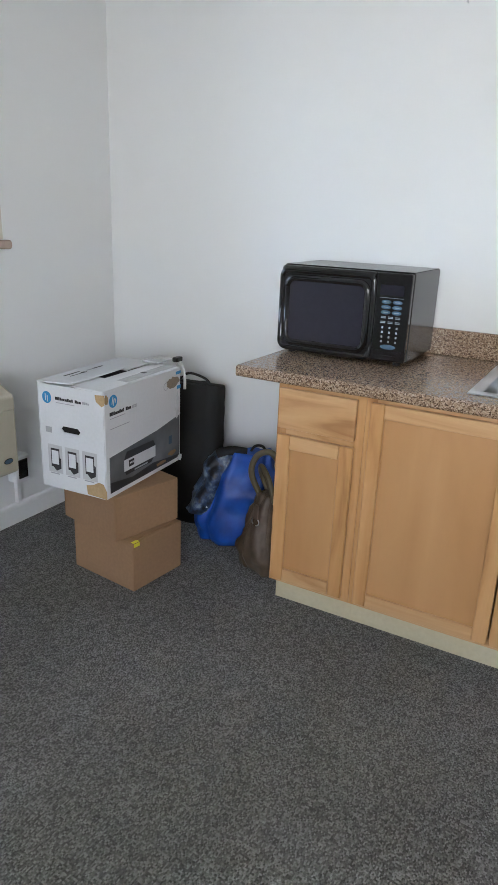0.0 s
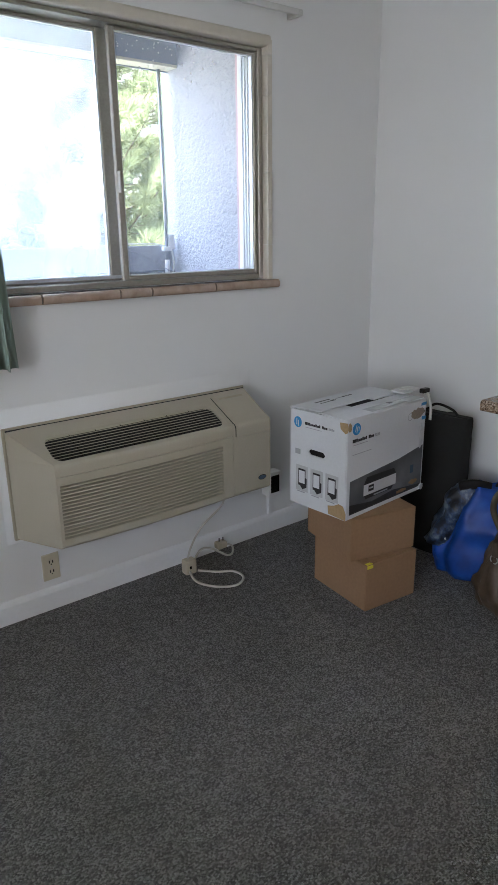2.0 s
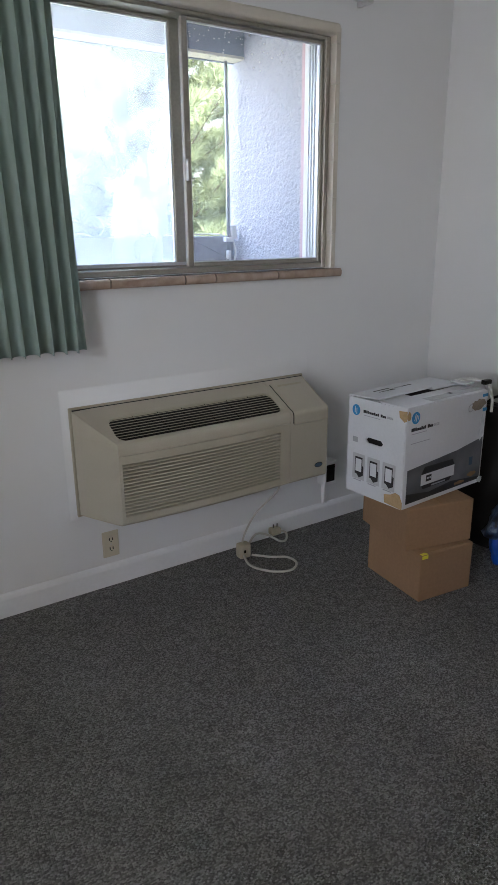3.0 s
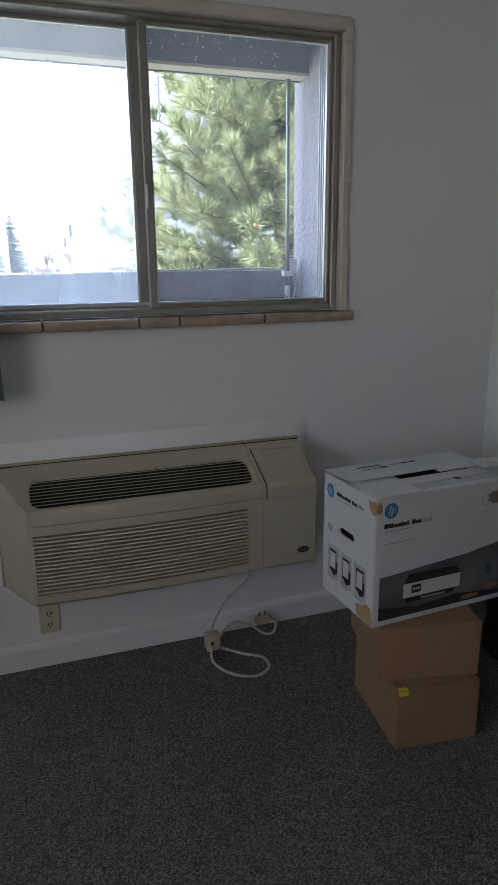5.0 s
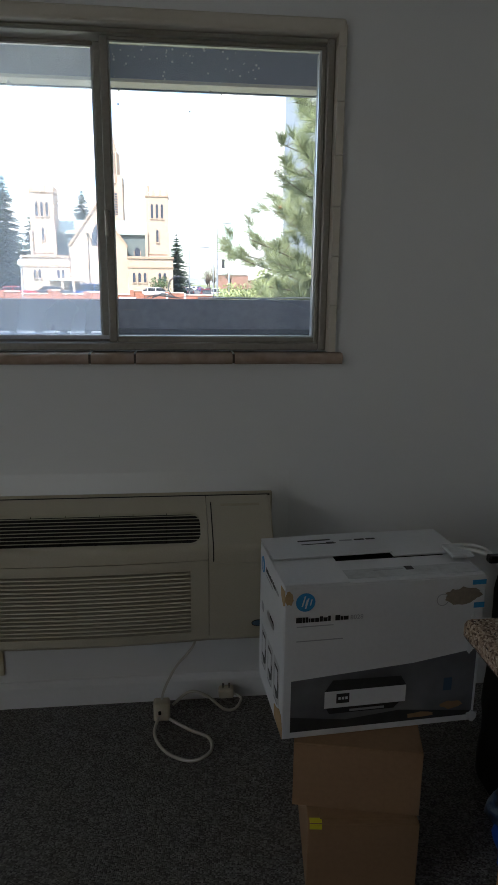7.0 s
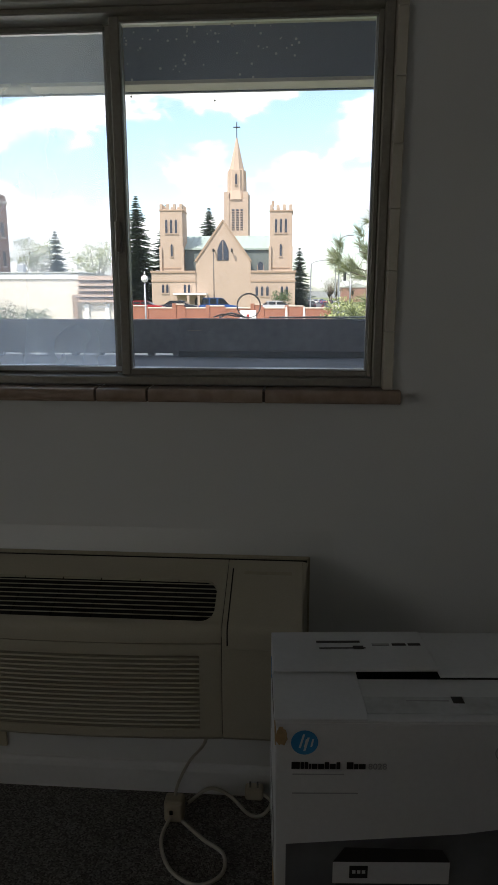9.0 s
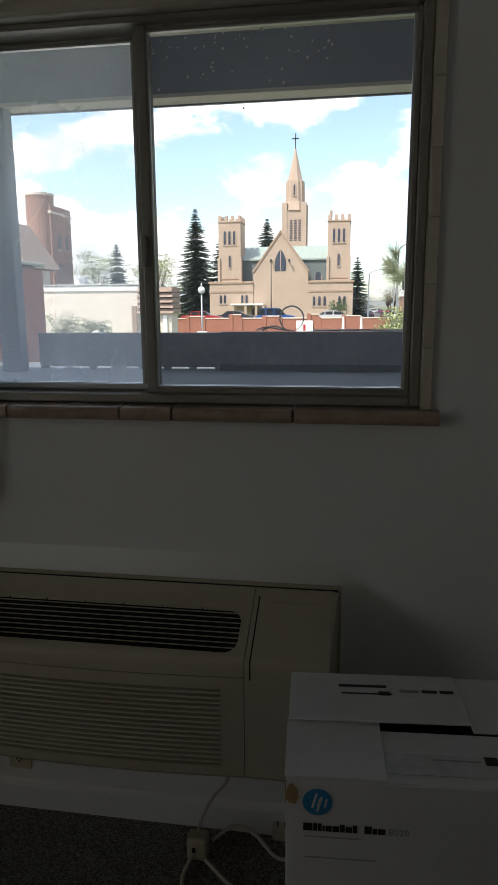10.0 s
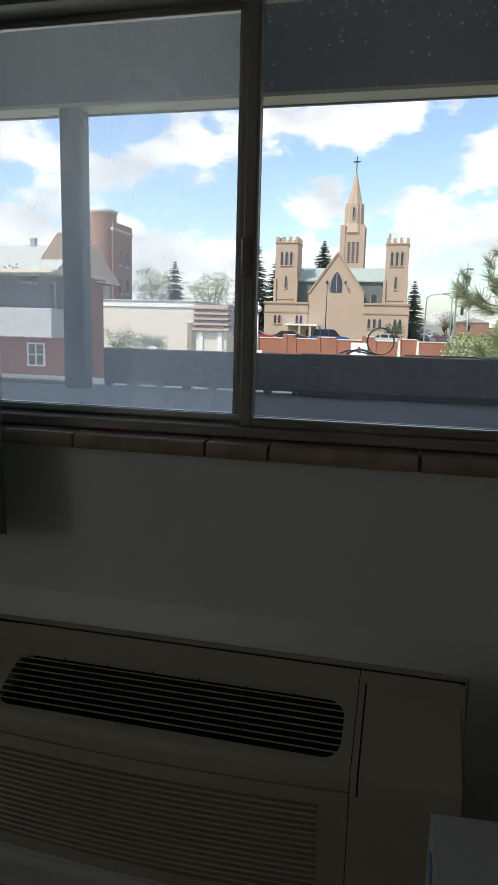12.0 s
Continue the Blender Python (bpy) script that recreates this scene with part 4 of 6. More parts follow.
for r_ in range(2):
    for c_ in range(3):
        cy, cz = -0.412 - c_ * 0.026, 0.174 - r_ * 0.017
        part("key_print", box(-0.0012, 0.001, cy - 0.0085, cy + 0.0085, cz - 0.004, cz - 0.001), M_KEY, cp)
        part("key_print", box(-0.0012, 0.001, cy - 0.0085, cy + 0.0085, cz + 0.001, cz + 0.003), M_KEY, cp)
for r_ in range(4):
    for c_ in range(3):
        cy, cz = -0.412 - c_ * 0.026, 0.138 - r_ * 0.0165
        part("key_print", box(-0.0012, 0.001, cy - 0.003, cy + 0.003, cz - 0.0035, cz + 0.0035), M_KEY, cp)
part("key", prism([(-0.438 + 0.028 * math.cos(a * math.pi / 8), 0.070 + 0.0085 * math.sin(a * math.pi / 8)) for a in range(16)], "x", -0.0012, 0.001), M_KEYBLUE, cp)
part("door_button", box(-0.002, 0.001, -0.46, -0.415, 0.026, 0.040, 0.001), M_BLACKPL, cp)

# ---------------------------------------------------------------- boxes and bags in the corner
def carton(name, label, fl, ang, w, d, z0, z1, sag=0.004):
    """A closed shipping carton: four walls, top flaps and tape; fl: its front left corner."""
    c = thing(name, label, "box", pose(fl[0], fl[1], z0, 0, 0, ang), group="stacked cardboard boxes")
    h = z1 - z0
    part("wall", box(0, w, 0, 0.005, 0, h - 0.004, 0.0015), M_CARD, c)
    part("wall", box(0, w, d - 0.005, d, 0, h - 0.004, 0.0015), M_CARD, c)
    part("wall", box(0, 0.005, 0.0052, d - 0.0052, 0, h - 0.004, 0.0015), M_CARD, c)
    part("wall", box(w - 0.005, w, 0.0052, d - 0.0052, 0, h - 0.004, 0.0015), M_CARD, c)
    part("bottom", box(0.005, w - 0.005, 0.005, d - 0.005, 0, 0.004), M_CARD, c)
    part("flap", box(0.0005, w - 0.0005, 0.0005, d / 2 - 0.002, h - 0.004, h, 0.0012), M_CARD, c)
    part("flap", box(0.0005, w - 0.0005, d / 2 + 0.002, d - 0.0005, h - 0.004, h, 0.0012), M_CARD, c)
    return c


low = carton("cardboard_box", "plain brown cardboard box on the carpet with a yellow sticker", (-0.912, -0.842), -6.5, 0.272, 0.335, 0.0, 0.205)
part("sticker", box(0.004, 0.034, -0.0012, 0.004, 0.188, 0.2015), M_YELLOW, low, "small yellow sticker")
part("sticker", box(0.004, 0.034, 0.0005, 0.016, 0.2052, 0.2062), M_YELLOW, low)
part("bent_flap", box(0.03, 0.262, 0.012, 0.060, 0.2052, 0.2098, 0.001), M_CARD, low, "bent flap edge")
upp = carton("cardboard_box", "plain brown cardboard box with loose flaps stacked on another", (-0.942, -0.785), -12.5, 0.312, 0.335, 0.2100, 0.3895)
part("torn_flap", box(0.16, 0.30, -0.004, 0.05, 0.1797, 0.1815, 0.001), M_CARD, upp, "creased loose flap edge")

hp = thing("printer_box", "white printer carton with torn corners, standing on cardboard boxes", "box", pose(-0.971, -0.775, 0.3912, 0, 0, 3.6))
L_, DP, HH = 0.505, 0.302, 0.402
part("front_wall", box(0, L_, 0, 0.006, 0, HH, 0.002), M_BOARD, hp)
part("back_wall", box(0, L_, DP - 0.006, DP, 0, HH, 0.002), M_BOARD, hp)
# end wall with a hand hole through it
hy0, hy1, hz0, hz1 = 0.112, 0.200, 0.228, 0.252
bm = bmesh.new()
add_box(bm, 0, 0.006, 0.0065, hy0, 0, HH)
add_box(bm, 0, 0.006, hy1, DP - 0.0065, 0, HH)
add_box(bm, 0, 0.006, hy0, hy1, 0, hz0)
add_box(bm, 0, 0.006, hy0, hy1, hz1, HH)
for cy in (hy0, hy1):
    for cz in (hz0, hz1):
        sy, sz = (1 if cy == hy0 else -1), (1 if cz == hz0 else -1)
        vs = [bm.verts.new((x, cy + sy * a, cz + sz * b)) for x in (0.0, 0.006) for a, b in ((0, 0), (0.010, 0), (0, 0.010))]
        for f in ((0, 1, 2), (3, 5, 4), (1, 4, 5, 2), (0, 2, 5, 3), (0, 3, 4, 1)):
            bm.faces.new([vs[q] for q in f])
part("end_wall", bm, M_BOARD, hp, "end panel with a hand hole")
part("end_wall", box(L_ - 0.006, L_, 0.0065, DP - 0.0065, 0, HH, 0.001), M_BOARD, hp)
part("bottom", box(0.006, L_ - 0.006, 0.006, DP - 0.006, 0.0, 0.006), M_CARD, hp)
part("inner_shade", box(0.02, L_ - 0.02, 0.02, DP - 0.02, 0.006, HH - 0.024), M_DARK, hp)


def tilted(name, x0, x1, y0, y1, z, th, rx, ry, mat, label="", hinge=None):
    """A flap turned about its hinge."""
    hx, hy = hinge
    bm = box(x0 - hx, x1 - hx, y0 - hy, y1 - hy, 0, th, 0.001)
    bmesh.ops.transform(bm, matrix=pose(hx, hy, z, rx, ry, 0), verts=bm.verts)
    return part(name, bm, mat, hp, label)


tilted("inner_flap", 0.008, 0.150, 0.008, DP - 0.01, HH - 0.008, 0.004, 0, 0, M_BOARD, "", (0, 0))
tilted("front_flap", 0.002, L_ - 0.002, 0.001, 0.128, HH - 0.001, 0.004, 0.6, 0, M_BOARD, "", (0, 0))
tilted("front_tab", -0.002, 0.158, -0.001, 0.150, HH + 0.0040, 0.0035, 0.5, 0, M_BOARD, "short square flap", (0, 0))
back = tilted("back_flap", 0.0, 0.315, 0.137, DP + 0.001, HH + 0.002, 0.0045, -3.2, -0.6, M_BOARD, "raised back flap with a printer outline", (0, DP))
tilted("back_tab", 0.316, L_ + 0.001, 0.130, DP + 0.001, HH + 0.003, 0.0045, -0.8, 0, M_BOARD, "", (0.4, DP))
for a, b, c, d in ((0.092, 0.182, 0.251, 0.259), (0.096, 0.190, 0.225, 0.229), (0.165, 0.186, 0.223, 0.236)):
    bm = box(a, b, c - DP, d - DP, 0.0, 0.0008)
    bmesh.ops.transform(bm, matrix=pose(0, DP, HH + 0.0069, -3.2, -0.6, 0), verts=bm.verts)
    part("printed_outline", bm, M_INK, back)
for a, b, m_ in ((0.205, 0.240, M_INKGREY), (0.246, 0.274, M_INK), (0.279, 0.304, M_INK)):
    bm = box(a, b, 0.236 - DP, 0.245 - DP, 0.0, 0.0008)
    bmesh.ops.transform(bm, matrix=pose(0, DP, HH + 0.0072, -3.2, -0.6, 0), verts=bm.verts)
    part("printed_word", bm, m_, back)
part("packing_tape", box(0.16, L_ - 0.01, 0.020, 0.070, HH + 0.0042, HH + 0.0050), M_TAPE, hp, "clear packing tape")
part("printed_square", box(0.318, 0.338, 0.050, 0.070, HH + 0.0052, HH + 0.0058), M_INK, hp)
part("printed_label", box(0.235, 0.312, 0.056, 0.059, HH + 0.0052, HH + 0.0058), M_INKGREY, hp)
part("packing_slip", box(0.400, 0.498, 0.012, 0.060, HH + 0.0062, HH + 0.0070), M_TAPE, hp)
rs = random.Random(8)


def rag(cx, cz, rx, rz, y, n=22, axis="y", depth=0.0012, seed=1, rough=0.25):
    """A torn patch with an uneven outline."""
    q = random.Random(seed)
    pts = [(cx + rx * (1 - rough * q.random()) * math.cos(2 * math.pi * k / n), cz + rz * (1 - rough * q.random()) * math.sin(2 * math.pi * k / n)) for k in range(n)]
    return prism(pts, axis, y - depth, y + 0.001)


# print on the long face
dsc = part("logo", disc(0.050, 0.364, 0.0235, -0.0008, 0.0005), M_INKBLUE, hp, "round blue logo")
for k in range(2):
    x = 0.040 + 0.011 * k
    part("logo_stroke", prism([(x, 0.354), (x + 0.0035, 0.354), (x + 0.0105, 0.380), (x + 0.007, 0.380)] if k == 0 else [(x - 0.003, 0.348), (x + 0.0005, 0.348), (x + 0.0075, 0.374), (x + 0.004, 0.374)], "y", -0.0014, -0.0006), M_BOARD, dsc)
for k in range(2):
    x = 0.049 + 0.011 * k
    part("logo_stroke", prism([(x, 0.356), (x + 0.003, 0.356), (x + 0.0062, 0.371), (x + 0.0032, 0.371)], "y", -0.0014, -0.0006), M_BOARD, dsc)


def word(x, z, h, widths, mat, face, step=0.0013, thick=0.0007, tall=(0, 1, 2, 6, 8)):
    """A word as a row of letter-sized bars."""
    for k_, w_ in enumerate(widths):
        bm = box(x, x + w_, -thick, 0.0003, z, z + h * (1.0 if k_ in tall else 0.74), 0.0)
        if face == "end":
            bmesh.ops.transform(bm, matrix=Matrix(((0, 1, 0, 0), (-1, 0, 0, DP), (0, 0, 1, 0), (0, 0, 0, 1))), verts=bm.verts)
        part("letter_bar", bm, mat, hp)
        x += w_ + step


name_bars = [0.0145, 0.006, 0.006, 0.0035, 0.0098, 0.0102, 0.0075, 0.0102, 0.0065]
word(0.028, 0.312, 0.0135, name_bars, M_INK, "front")
word(0.124, 0.312, 0.0135, [0.0115, 0.007, 0.0115], M_INK, "front", tall=(0,))
t8 = new("model_number", text_mesh("8028", 0.0165, M_INKGREY))
t8.parent = hp
t8.matrix_basis = pose(0.161, -0.0007, 0.312, 90, 0, 0)
tagged(t8, "pale grey model number")
part("fine_print", box(0.030, 0.120, -0.0006, 0.0003, 0.300, 0.3025), M_INKGREY, hp)
part("fine_print", box(0.030, 0.145, -0.0006, 0.0003, 0.262, 0.2645), M_INKGREY, hp)
part("stamp_ring", ring_prism([(0.0, 0.0)] * 0 + rounded(-0.016, 0.016, -0.016, 0.016, 0.0159), rounded(-0.014, 0.014, -0.014, 0.014, 0.0139), 0, 0.0006), M_INKGREY, hp).matrix_basis = pose(0.395, -0.0001, 0.345, 0, 0, -90)
photo = part("photo_panel", prism([(0.020, 0.018), (0.497, 0.018), (0.497, 0.205), (0.33, 0.180), (0.020, 0.158)], "y", -0.0007, 0.0005), M_PHOTO, hp, "dark printed photo of a desk")
part("photo_shadow", prism([(0.020, 0.0185), (0.495, 0.0185), (0.495, 0.030), (0.30, 0.052), (0.16, 0.040), (0.020, 0.060)], "y", -0.0011, -0.0006), M_PHOTO_DARK, photo)
part("photo_printer", box(0.105, 0.315, -0.0016, -0.0010, 0.076, 0.122), M_BOARD, photo, "printed white printer")
part("photo_printer_top", prism([(0.105, 0.122), (0.315, 0.122), (0.300, 0.148), (0.125, 0.152)], "y", -0.0016, -0.0006), M_PHOTO_DARK, photo)
part("photo_screen", box(0.135, 0.168, -0.0022, -0.0015, 0.088, 0.114), M_INK, photo)
for k in range(3):
    part("photo_icon", box(0.140 + 0.0088 * k, 0.146 + 0.0088 * k, -0.0026, -0.0021, 0.098, 0.105), M_BOARD, photo)
part("photo_tray", prism([(0.118, 0.060), (0.285, 0.060), (0.300, 0.075), (0.110, 0.075)], "y", -0.0016, -0.0006), M_INK, photo)
part("photo_paper", box(0.170, 0.260, -0.0020, -0.0013, 0.063, 0.069), M_INKGREY, photo)
part("photo_blue_box", box(0.415, 0.437, -0.0016, -0.0006, 0.095, 0.130), M_KEYBLUE, photo)
part("torn_patch", rag(0.440, 0.052, 0.034, 0.014, -0.0008, seed=4, rough=0.4, n=13), M_CARD, photo)
part("torn_patch", rag(0.355, 0.032, 0.044, 0.009, -0.0008, seed=9, rough=0.4, n=13), M_CARD, photo)
part("torn_patch", rag(0.446, 0.352, 0.058, 0.026, -0.0005, seed=3, rough=0.35, n=28), M_TORN_GREY, hp, "torn grey-brown patch")
part("torn_patch", rag(0.482, 0.250, 0.018, 0.075, -0.0005, seed=6, rough=0.5), M_TAPE, hp, "peeled tape")
part("blue_tag", box(0.470, L_ + 0.0005, -0.0012, 0.0005, 0.380, 0.392), M_INKBLUE, hp)
part("blue_tag", box(0.478, L_ + 0.0005, -0.0012, 0.0005, 0.318, 0.332), M_INKBLUE, hp)
part("corner_tape", rag(0.498, 0.016, 0.018, 0.018, -0.001, seed=12, depth=0.004, rough=0.5), M_TAPE, hp)
# print on the end face: u runs from the back edge to the front edge


def end_plate(name, u0, u1, z0, z1, mat, parent=None, proud=0.0008, label=""):
    return part(name, box(-proud, 0.0005, DP - u1, DP - u0, z0, z1), mat, parent or hp, label)


lg = part("logo", prism([(DP - 0.043 + 0.021 * math.cos(a * math.pi / 12), 0.352 + 0.0225 * math.sin(a * math.pi / 12)) for a in range(24)], "x", -0.0008, 0.0005), M_INKBLUE, hp, "round blue logo")
for k in range(2):
    end_plate("logo_stroke", 0.036 + 0.009 * k, 0.039 + 0.009 * k, 0.340 - 0.004 * k, 0.366 - 0.006 * k, M_BOARD, lg, 0.0014)
word(0.082, 0.348, 0.0115, [w_ * 0.95 for w_ in name_bars], M_INK, "end")
word(0.172, 0.348, 0.0115, [0.0095, 0.006, 0.0095], M_INK, "end", tall=(0,))
word(0.206, 0.349, 0.009, [0.006, 0.006, 0.006, 0.006], M_INKGREY, "end", 0.0015)
end_plate("fine_print", 0.085, 0.170, 0.337, 0.339, M_INKGREY)
end_plate("barcode", 0.030, 0.058, 0.218, 0.240, M_INKGREY)
for k in range(3):
    u = 0.048 + 0.080 * k
    end_plate("print_tile", u - 0.013, u + 0.053, 0.062, 0.172, M_PRINTPALE, None, 0.0005)
    ph_ = end_plate("printed_phone", u, u + 0.040, 0.085, 0.158, M_INK, None, 0.0009, "printed phone outline")
    end_plate("phone_screen", u + 0.004, u + 0.036, 0.096, 0.150, M_BOARD, ph_, 0.0014)
    part("phone_hand", prism([(DP - u - 0.008, 0.086), (DP - u - 0.024, 0.070), (DP - u - 0.046, 0.082), (DP - u - 0.047, 0.120), (DP - u - 0.041, 0.124), (DP - u - 0.040, 0.090)], "x", -0.0012, 0.0004), M_INK, ph_)
    end_plate("fine_print", u - 0.006, u + 0.036, 0.056, 0.060, M_INKGREY)
part("torn_patch", prism([(0.0005, 0.001), (0.088, 0.006), (0.092, 0.040), (0.060, 0.048), (0.036, 0.062), (0.014, 0.058), (0.0005, 0.030)], "x", -0.001, 0.0005), M_CARD_TORN, hp, "torn brown corner")
part("torn_patch", prism([(0.0005, 0.395), (0.040, 0.392), (0.036, 0.368), (0.012, 0.352), (0.0005, 0.358)], "x", -0.001, 0.0005), M_CARD_TORN, hp, "torn brown corner")
part("torn_patch", rag(0.010, 0.376, 0.012, 0.020, -0.0005, seed=15), M_CARD_TORN, hp)

# cable bundle lying over the box's far end
bundle = thing("cable_bundle", "white cable and black plug hanging over the printer box", "cable", pose(-0.475, -0.70, 0.80))
part("cable", tube(smooth_path([(-0.03, 0.10, 0.006), (0.02, 0.05, 0.018), (0.055, 0.0, 0.012), (0.070, -0.02, -0.05), (0.060, -0.03, -0.11)]), 0.006, 8), M_WIRE, bundle)
part("cable", tube(smooth_path([(-0.02, 0.12, 0.007), (0.03, 0.08, 0.020), (0.065, 0.03, 0.006), (0.082, 0.0, -0.06)]), 0.005, 8), M_WIRE, bundle)
part("plug", box(0.03, 0.075, -0.01, 0.015, 0.006, 0.026, 0.005, 2), M_BLACKPL, bundle)
part("wrap", box(-0.05, 0.01, 0.03, 0.11, 0.0065, 0.016, 0.004, 2), M_TAPE, bundle, "bunched clear plastic")


def cloth_sack(name, mat, rings, cx, cy, ang, seed, n=64, wrinkle=0.010, pleats=0, pleat=0.0):
    """A soft bag from stacked rounded sections (z, half width, half depth, shift)."""
    q = noise
    bm = bmesh.new()
    loops = []
    fine = []
    for (z0, a0, b0, s0), (z1, a1, b1, s1) in zip(rings, rings[1:]):
        for k in range(5):
            t = k / 5
            fine.append((z0 + (z1 - z0) * t, a0 + (a1 - a0) * t, b0 + (b1 - b0) * t, s0 + (s1 - s0) * t))
    fine.append(rings[-1])
    for z, a, b, s in fine:
        lp = []
        for k in range(n):
            th = 2 * math.pi * k / n
            ex = 2.0 / 3.2
            cx_, sy_ = math.cos(th), math.sin(th)
            px = a * math.copysign(abs(cx_) ** ex, cx_)
            py = b * math.copysign(abs(sy_) ** ex, sy_) + s
            w_ = wrinkle * q.noise(Vector((px * 14 + seed, py * 14, z * 9))) + wrinkle * 0.5 * q.noise(Vector((px * 34, py * 34 + seed, z * 16)))
            if pleats:                            # gathered folds that run up the sides
                w_ += pleat * math.sin(pleats * th + 5 * z + 2 * q.noise(Vector((z * 7, seed, 0)))) * min(1.0, z / 0.08)
            px += w_ * cx_ * 1.4
            py += w_ * sy_ * 1.4
            lp.append(bm.verts.new((px, py, max(0.001, z + (w_ * 0.6 if z > 0.02 else 0)))))
        loops.append(lp)
    for a, b in zip(loops, loops[1:]):
        for k in range(n):
            f = bm.faces.new((a[k], a[(k + 1) % n], b[(k + 1) % n], b[k]))
            f.smooth = True
    bm.faces.new(list(reversed(loops[0])))
    f = bm.faces.new(loops[-1])
    return bm


tote = thing("tote_bag", "tall black fabric tote bag standing against the wall", "bag", pose(-0.215, -0.60, 0, 0, 0, 6))
part("body", cloth_sack("body", M_BLACKCLOTH, [(0.001, 0.085, 0.175, 0), (0.25, 0.080, 0.180, 0), (0.5, 0.072, 0.184, 0), (0.655, 0.052, 0.190, 0), (0.668, 0.046, 0.188, 0)], 0, 0, 0, 3, wrinkle=0.007), M_BLACKCLOTH, tote)
part("handle", tube(smooth_path([(0, -0.13, 0.66), (-0.01, -0.10, 0.695), (-0.015, -0.02, 0.71), (0, 0.05, 0.66)]), 0.006, 8), M_BLACKCLOTH, tote)
part("rim", tube(smooth_path([(-0.025, -0.183, 0.670), (-0.028, 0.0, 0.674), (-0.025, 0.183, 0.670)]), 0.004, 6), M_BLACKCLOTH, tote)

blue = thing("shopping_bag", "crumpled blue shopping bag with a dark printed side", "bag", pose(-0.268, -0.905, 0, 0, 0, 24))
part("body", cloth_sack("body", M_BLUECLOTH, [(0.001, 0.115, 0.160, -0.01), (0.10, 0.130, 0.175, 0.0), (0.22, 0.115, 0.165, -0.02), (0.33, 0.085, 0.135, -0.05), (0.41, 0.045, 0.100, -0.07)], 0, 0, 0, 7, wrinkle=0.022, pleats=9, pleat=0.006), M_BLUECLOTH, blue)
part("printed_side", cloth_sack("printed_side", M_BLUEPRINT, [(0.12, 0.080, 0.060, 0.140), (0.22, 0.085, 0.070, 0.110), (0.33, 0.070, 0.065, 0.070), (0.40, 0.035, 0.050, 0.030)], 0, 0, 0, 11, wrinkle=0.020), M_BLUEPRINT, blue, "dark printed plastic side")
part("black_roll", tube(smooth_path([(-0.03, 0.08, 0.395), (-0.02, 0.02, 0.412), (-0.01, -0.05, 0.405)]), 0.022, 12), M_BLACKCLOTH, blue, "rolled black cloth")
part("handle", tube(smooth_path([(0.02, -0.06, 0.39), (0.0, -0.085, 0.435), (0.0, -0.125, 0.43), (0.01, -0.14, 0.36)]), 0.006, 8), M_BLACKCLOTH, blue)
part("white_print", prism([(-0.02, 0.0), (-0.012, 0.0), (0.004, 0.035), (-0.002, 0.036)], "x", -0.001, 0.001), M_BOARD, blue).matrix_basis = pose(-0.088, 0.128, 0.16, 0, 14, 0)

brown = thing("handbag", "slouched brown leather handbag with looped handles", "bag", pose(-0.415, -1.180, 0, 0, 0, -8))
part("body", cloth_sack("body", M_BROWN, [(0.001, 0.120, 0.098, 0), (0.07, 0.132, 0.108, 0), (0.19, 0.105, 0.092, 0.0), (0.28, 0.070, 0.066, 0.0), (0.325, 0.045, 0.050, 0)], 0, 0, 0, 17, wrinkle=0.022, pleats=16, pleat=0.006), M_BROWN, brown)
part("handle", tube(smooth_path([(-0.03, 0.045, 0.30), (-0.05, 0.085, 0.40), (-0.04, 0.070, 0.475), (-0.02, 0.02, 0.50), (-0.01, -0.02, 0.46), (-0.02, -0.06, 0.36), (-0.03, -0.07, 0.30)]), 0.013, 10), M_OLIVE, brown, "olive looped handle")
part("handle", tube(smooth_path([(0.03, 0.05, 0.30), (0.02, 0.085, 0.38), (-0.03, 0.05, 0.435), (-0.06, -0.01, 0.40), (-0.07, -0.05, 0.31)]), 0.011, 10), M_OLIVE, brown, "olive looped handle")
part("ring", tube([(-0.105 + 0.0 * k, 0.015 + 0.017 * math.cos(k * math.pi / 8), 0.225 + 0.017 * math.sin(k * math.pi / 8)) for k in range(17)], 0.0025, 6), M_STEEL, brown, "steel ring")
part("strap_tab", box(-0.108, -0.098, 0.000, 0.028, 0.235, 0.30, 0.003), M_BROWN, brown)

# ---------------------------------------------------------------- balcony outside the window
DZ = 1.205                                        # deck level
solid("balcony_deck", box(-9.0, 4.0, 0.2, 1.72, DZ - 0.2, DZ), M_DECK, "weathered grey balcony deck", "deck", kind="structure")
solid("balcony_soffit", box(-9.0, 4.0, 0.2, 1.62, 2.86, 3.05), M_BEAM, "dark painted balcony soffit", "soffit", kind="structure")
beam = thing("balcony_beam", "slate painted roof beam, bounced light painted cream on its underside", "beam", kind="structure")
part("beam_face", box(-9.0, -0.2, 1.47, 1.56, 2.462, 2.86), M_BEAM, beam)
part("beam_underside", box(-9.0, -0.2, 1.472, 1.585, 2.446, 2.4615), M_BEAM_LIT, beam, "underside board, bounced light painted in cream")
part("drip_edge", box(-9.0, -0.2, 1.586, 1.60, 2.440, 2.52), M_BEAM, beam)
solid("wall_stucco", box(-0.2, 0.0, 0.88, 1.66, DZ, 2.86), M_STUCCO, "rough white stucco wall at the balcony's end", "wall", kind="structure")
solid("wall_stucco_return", box(-0.203, 0.0, 0.201, 0.879, DZ, 2.86), M_PINK, "pink painted end of the stucco wall", "wall", kind="structure")
par = thing("parapet", "grey weathered parapet boards with a slot along the deck", "parapet", kind="structure")
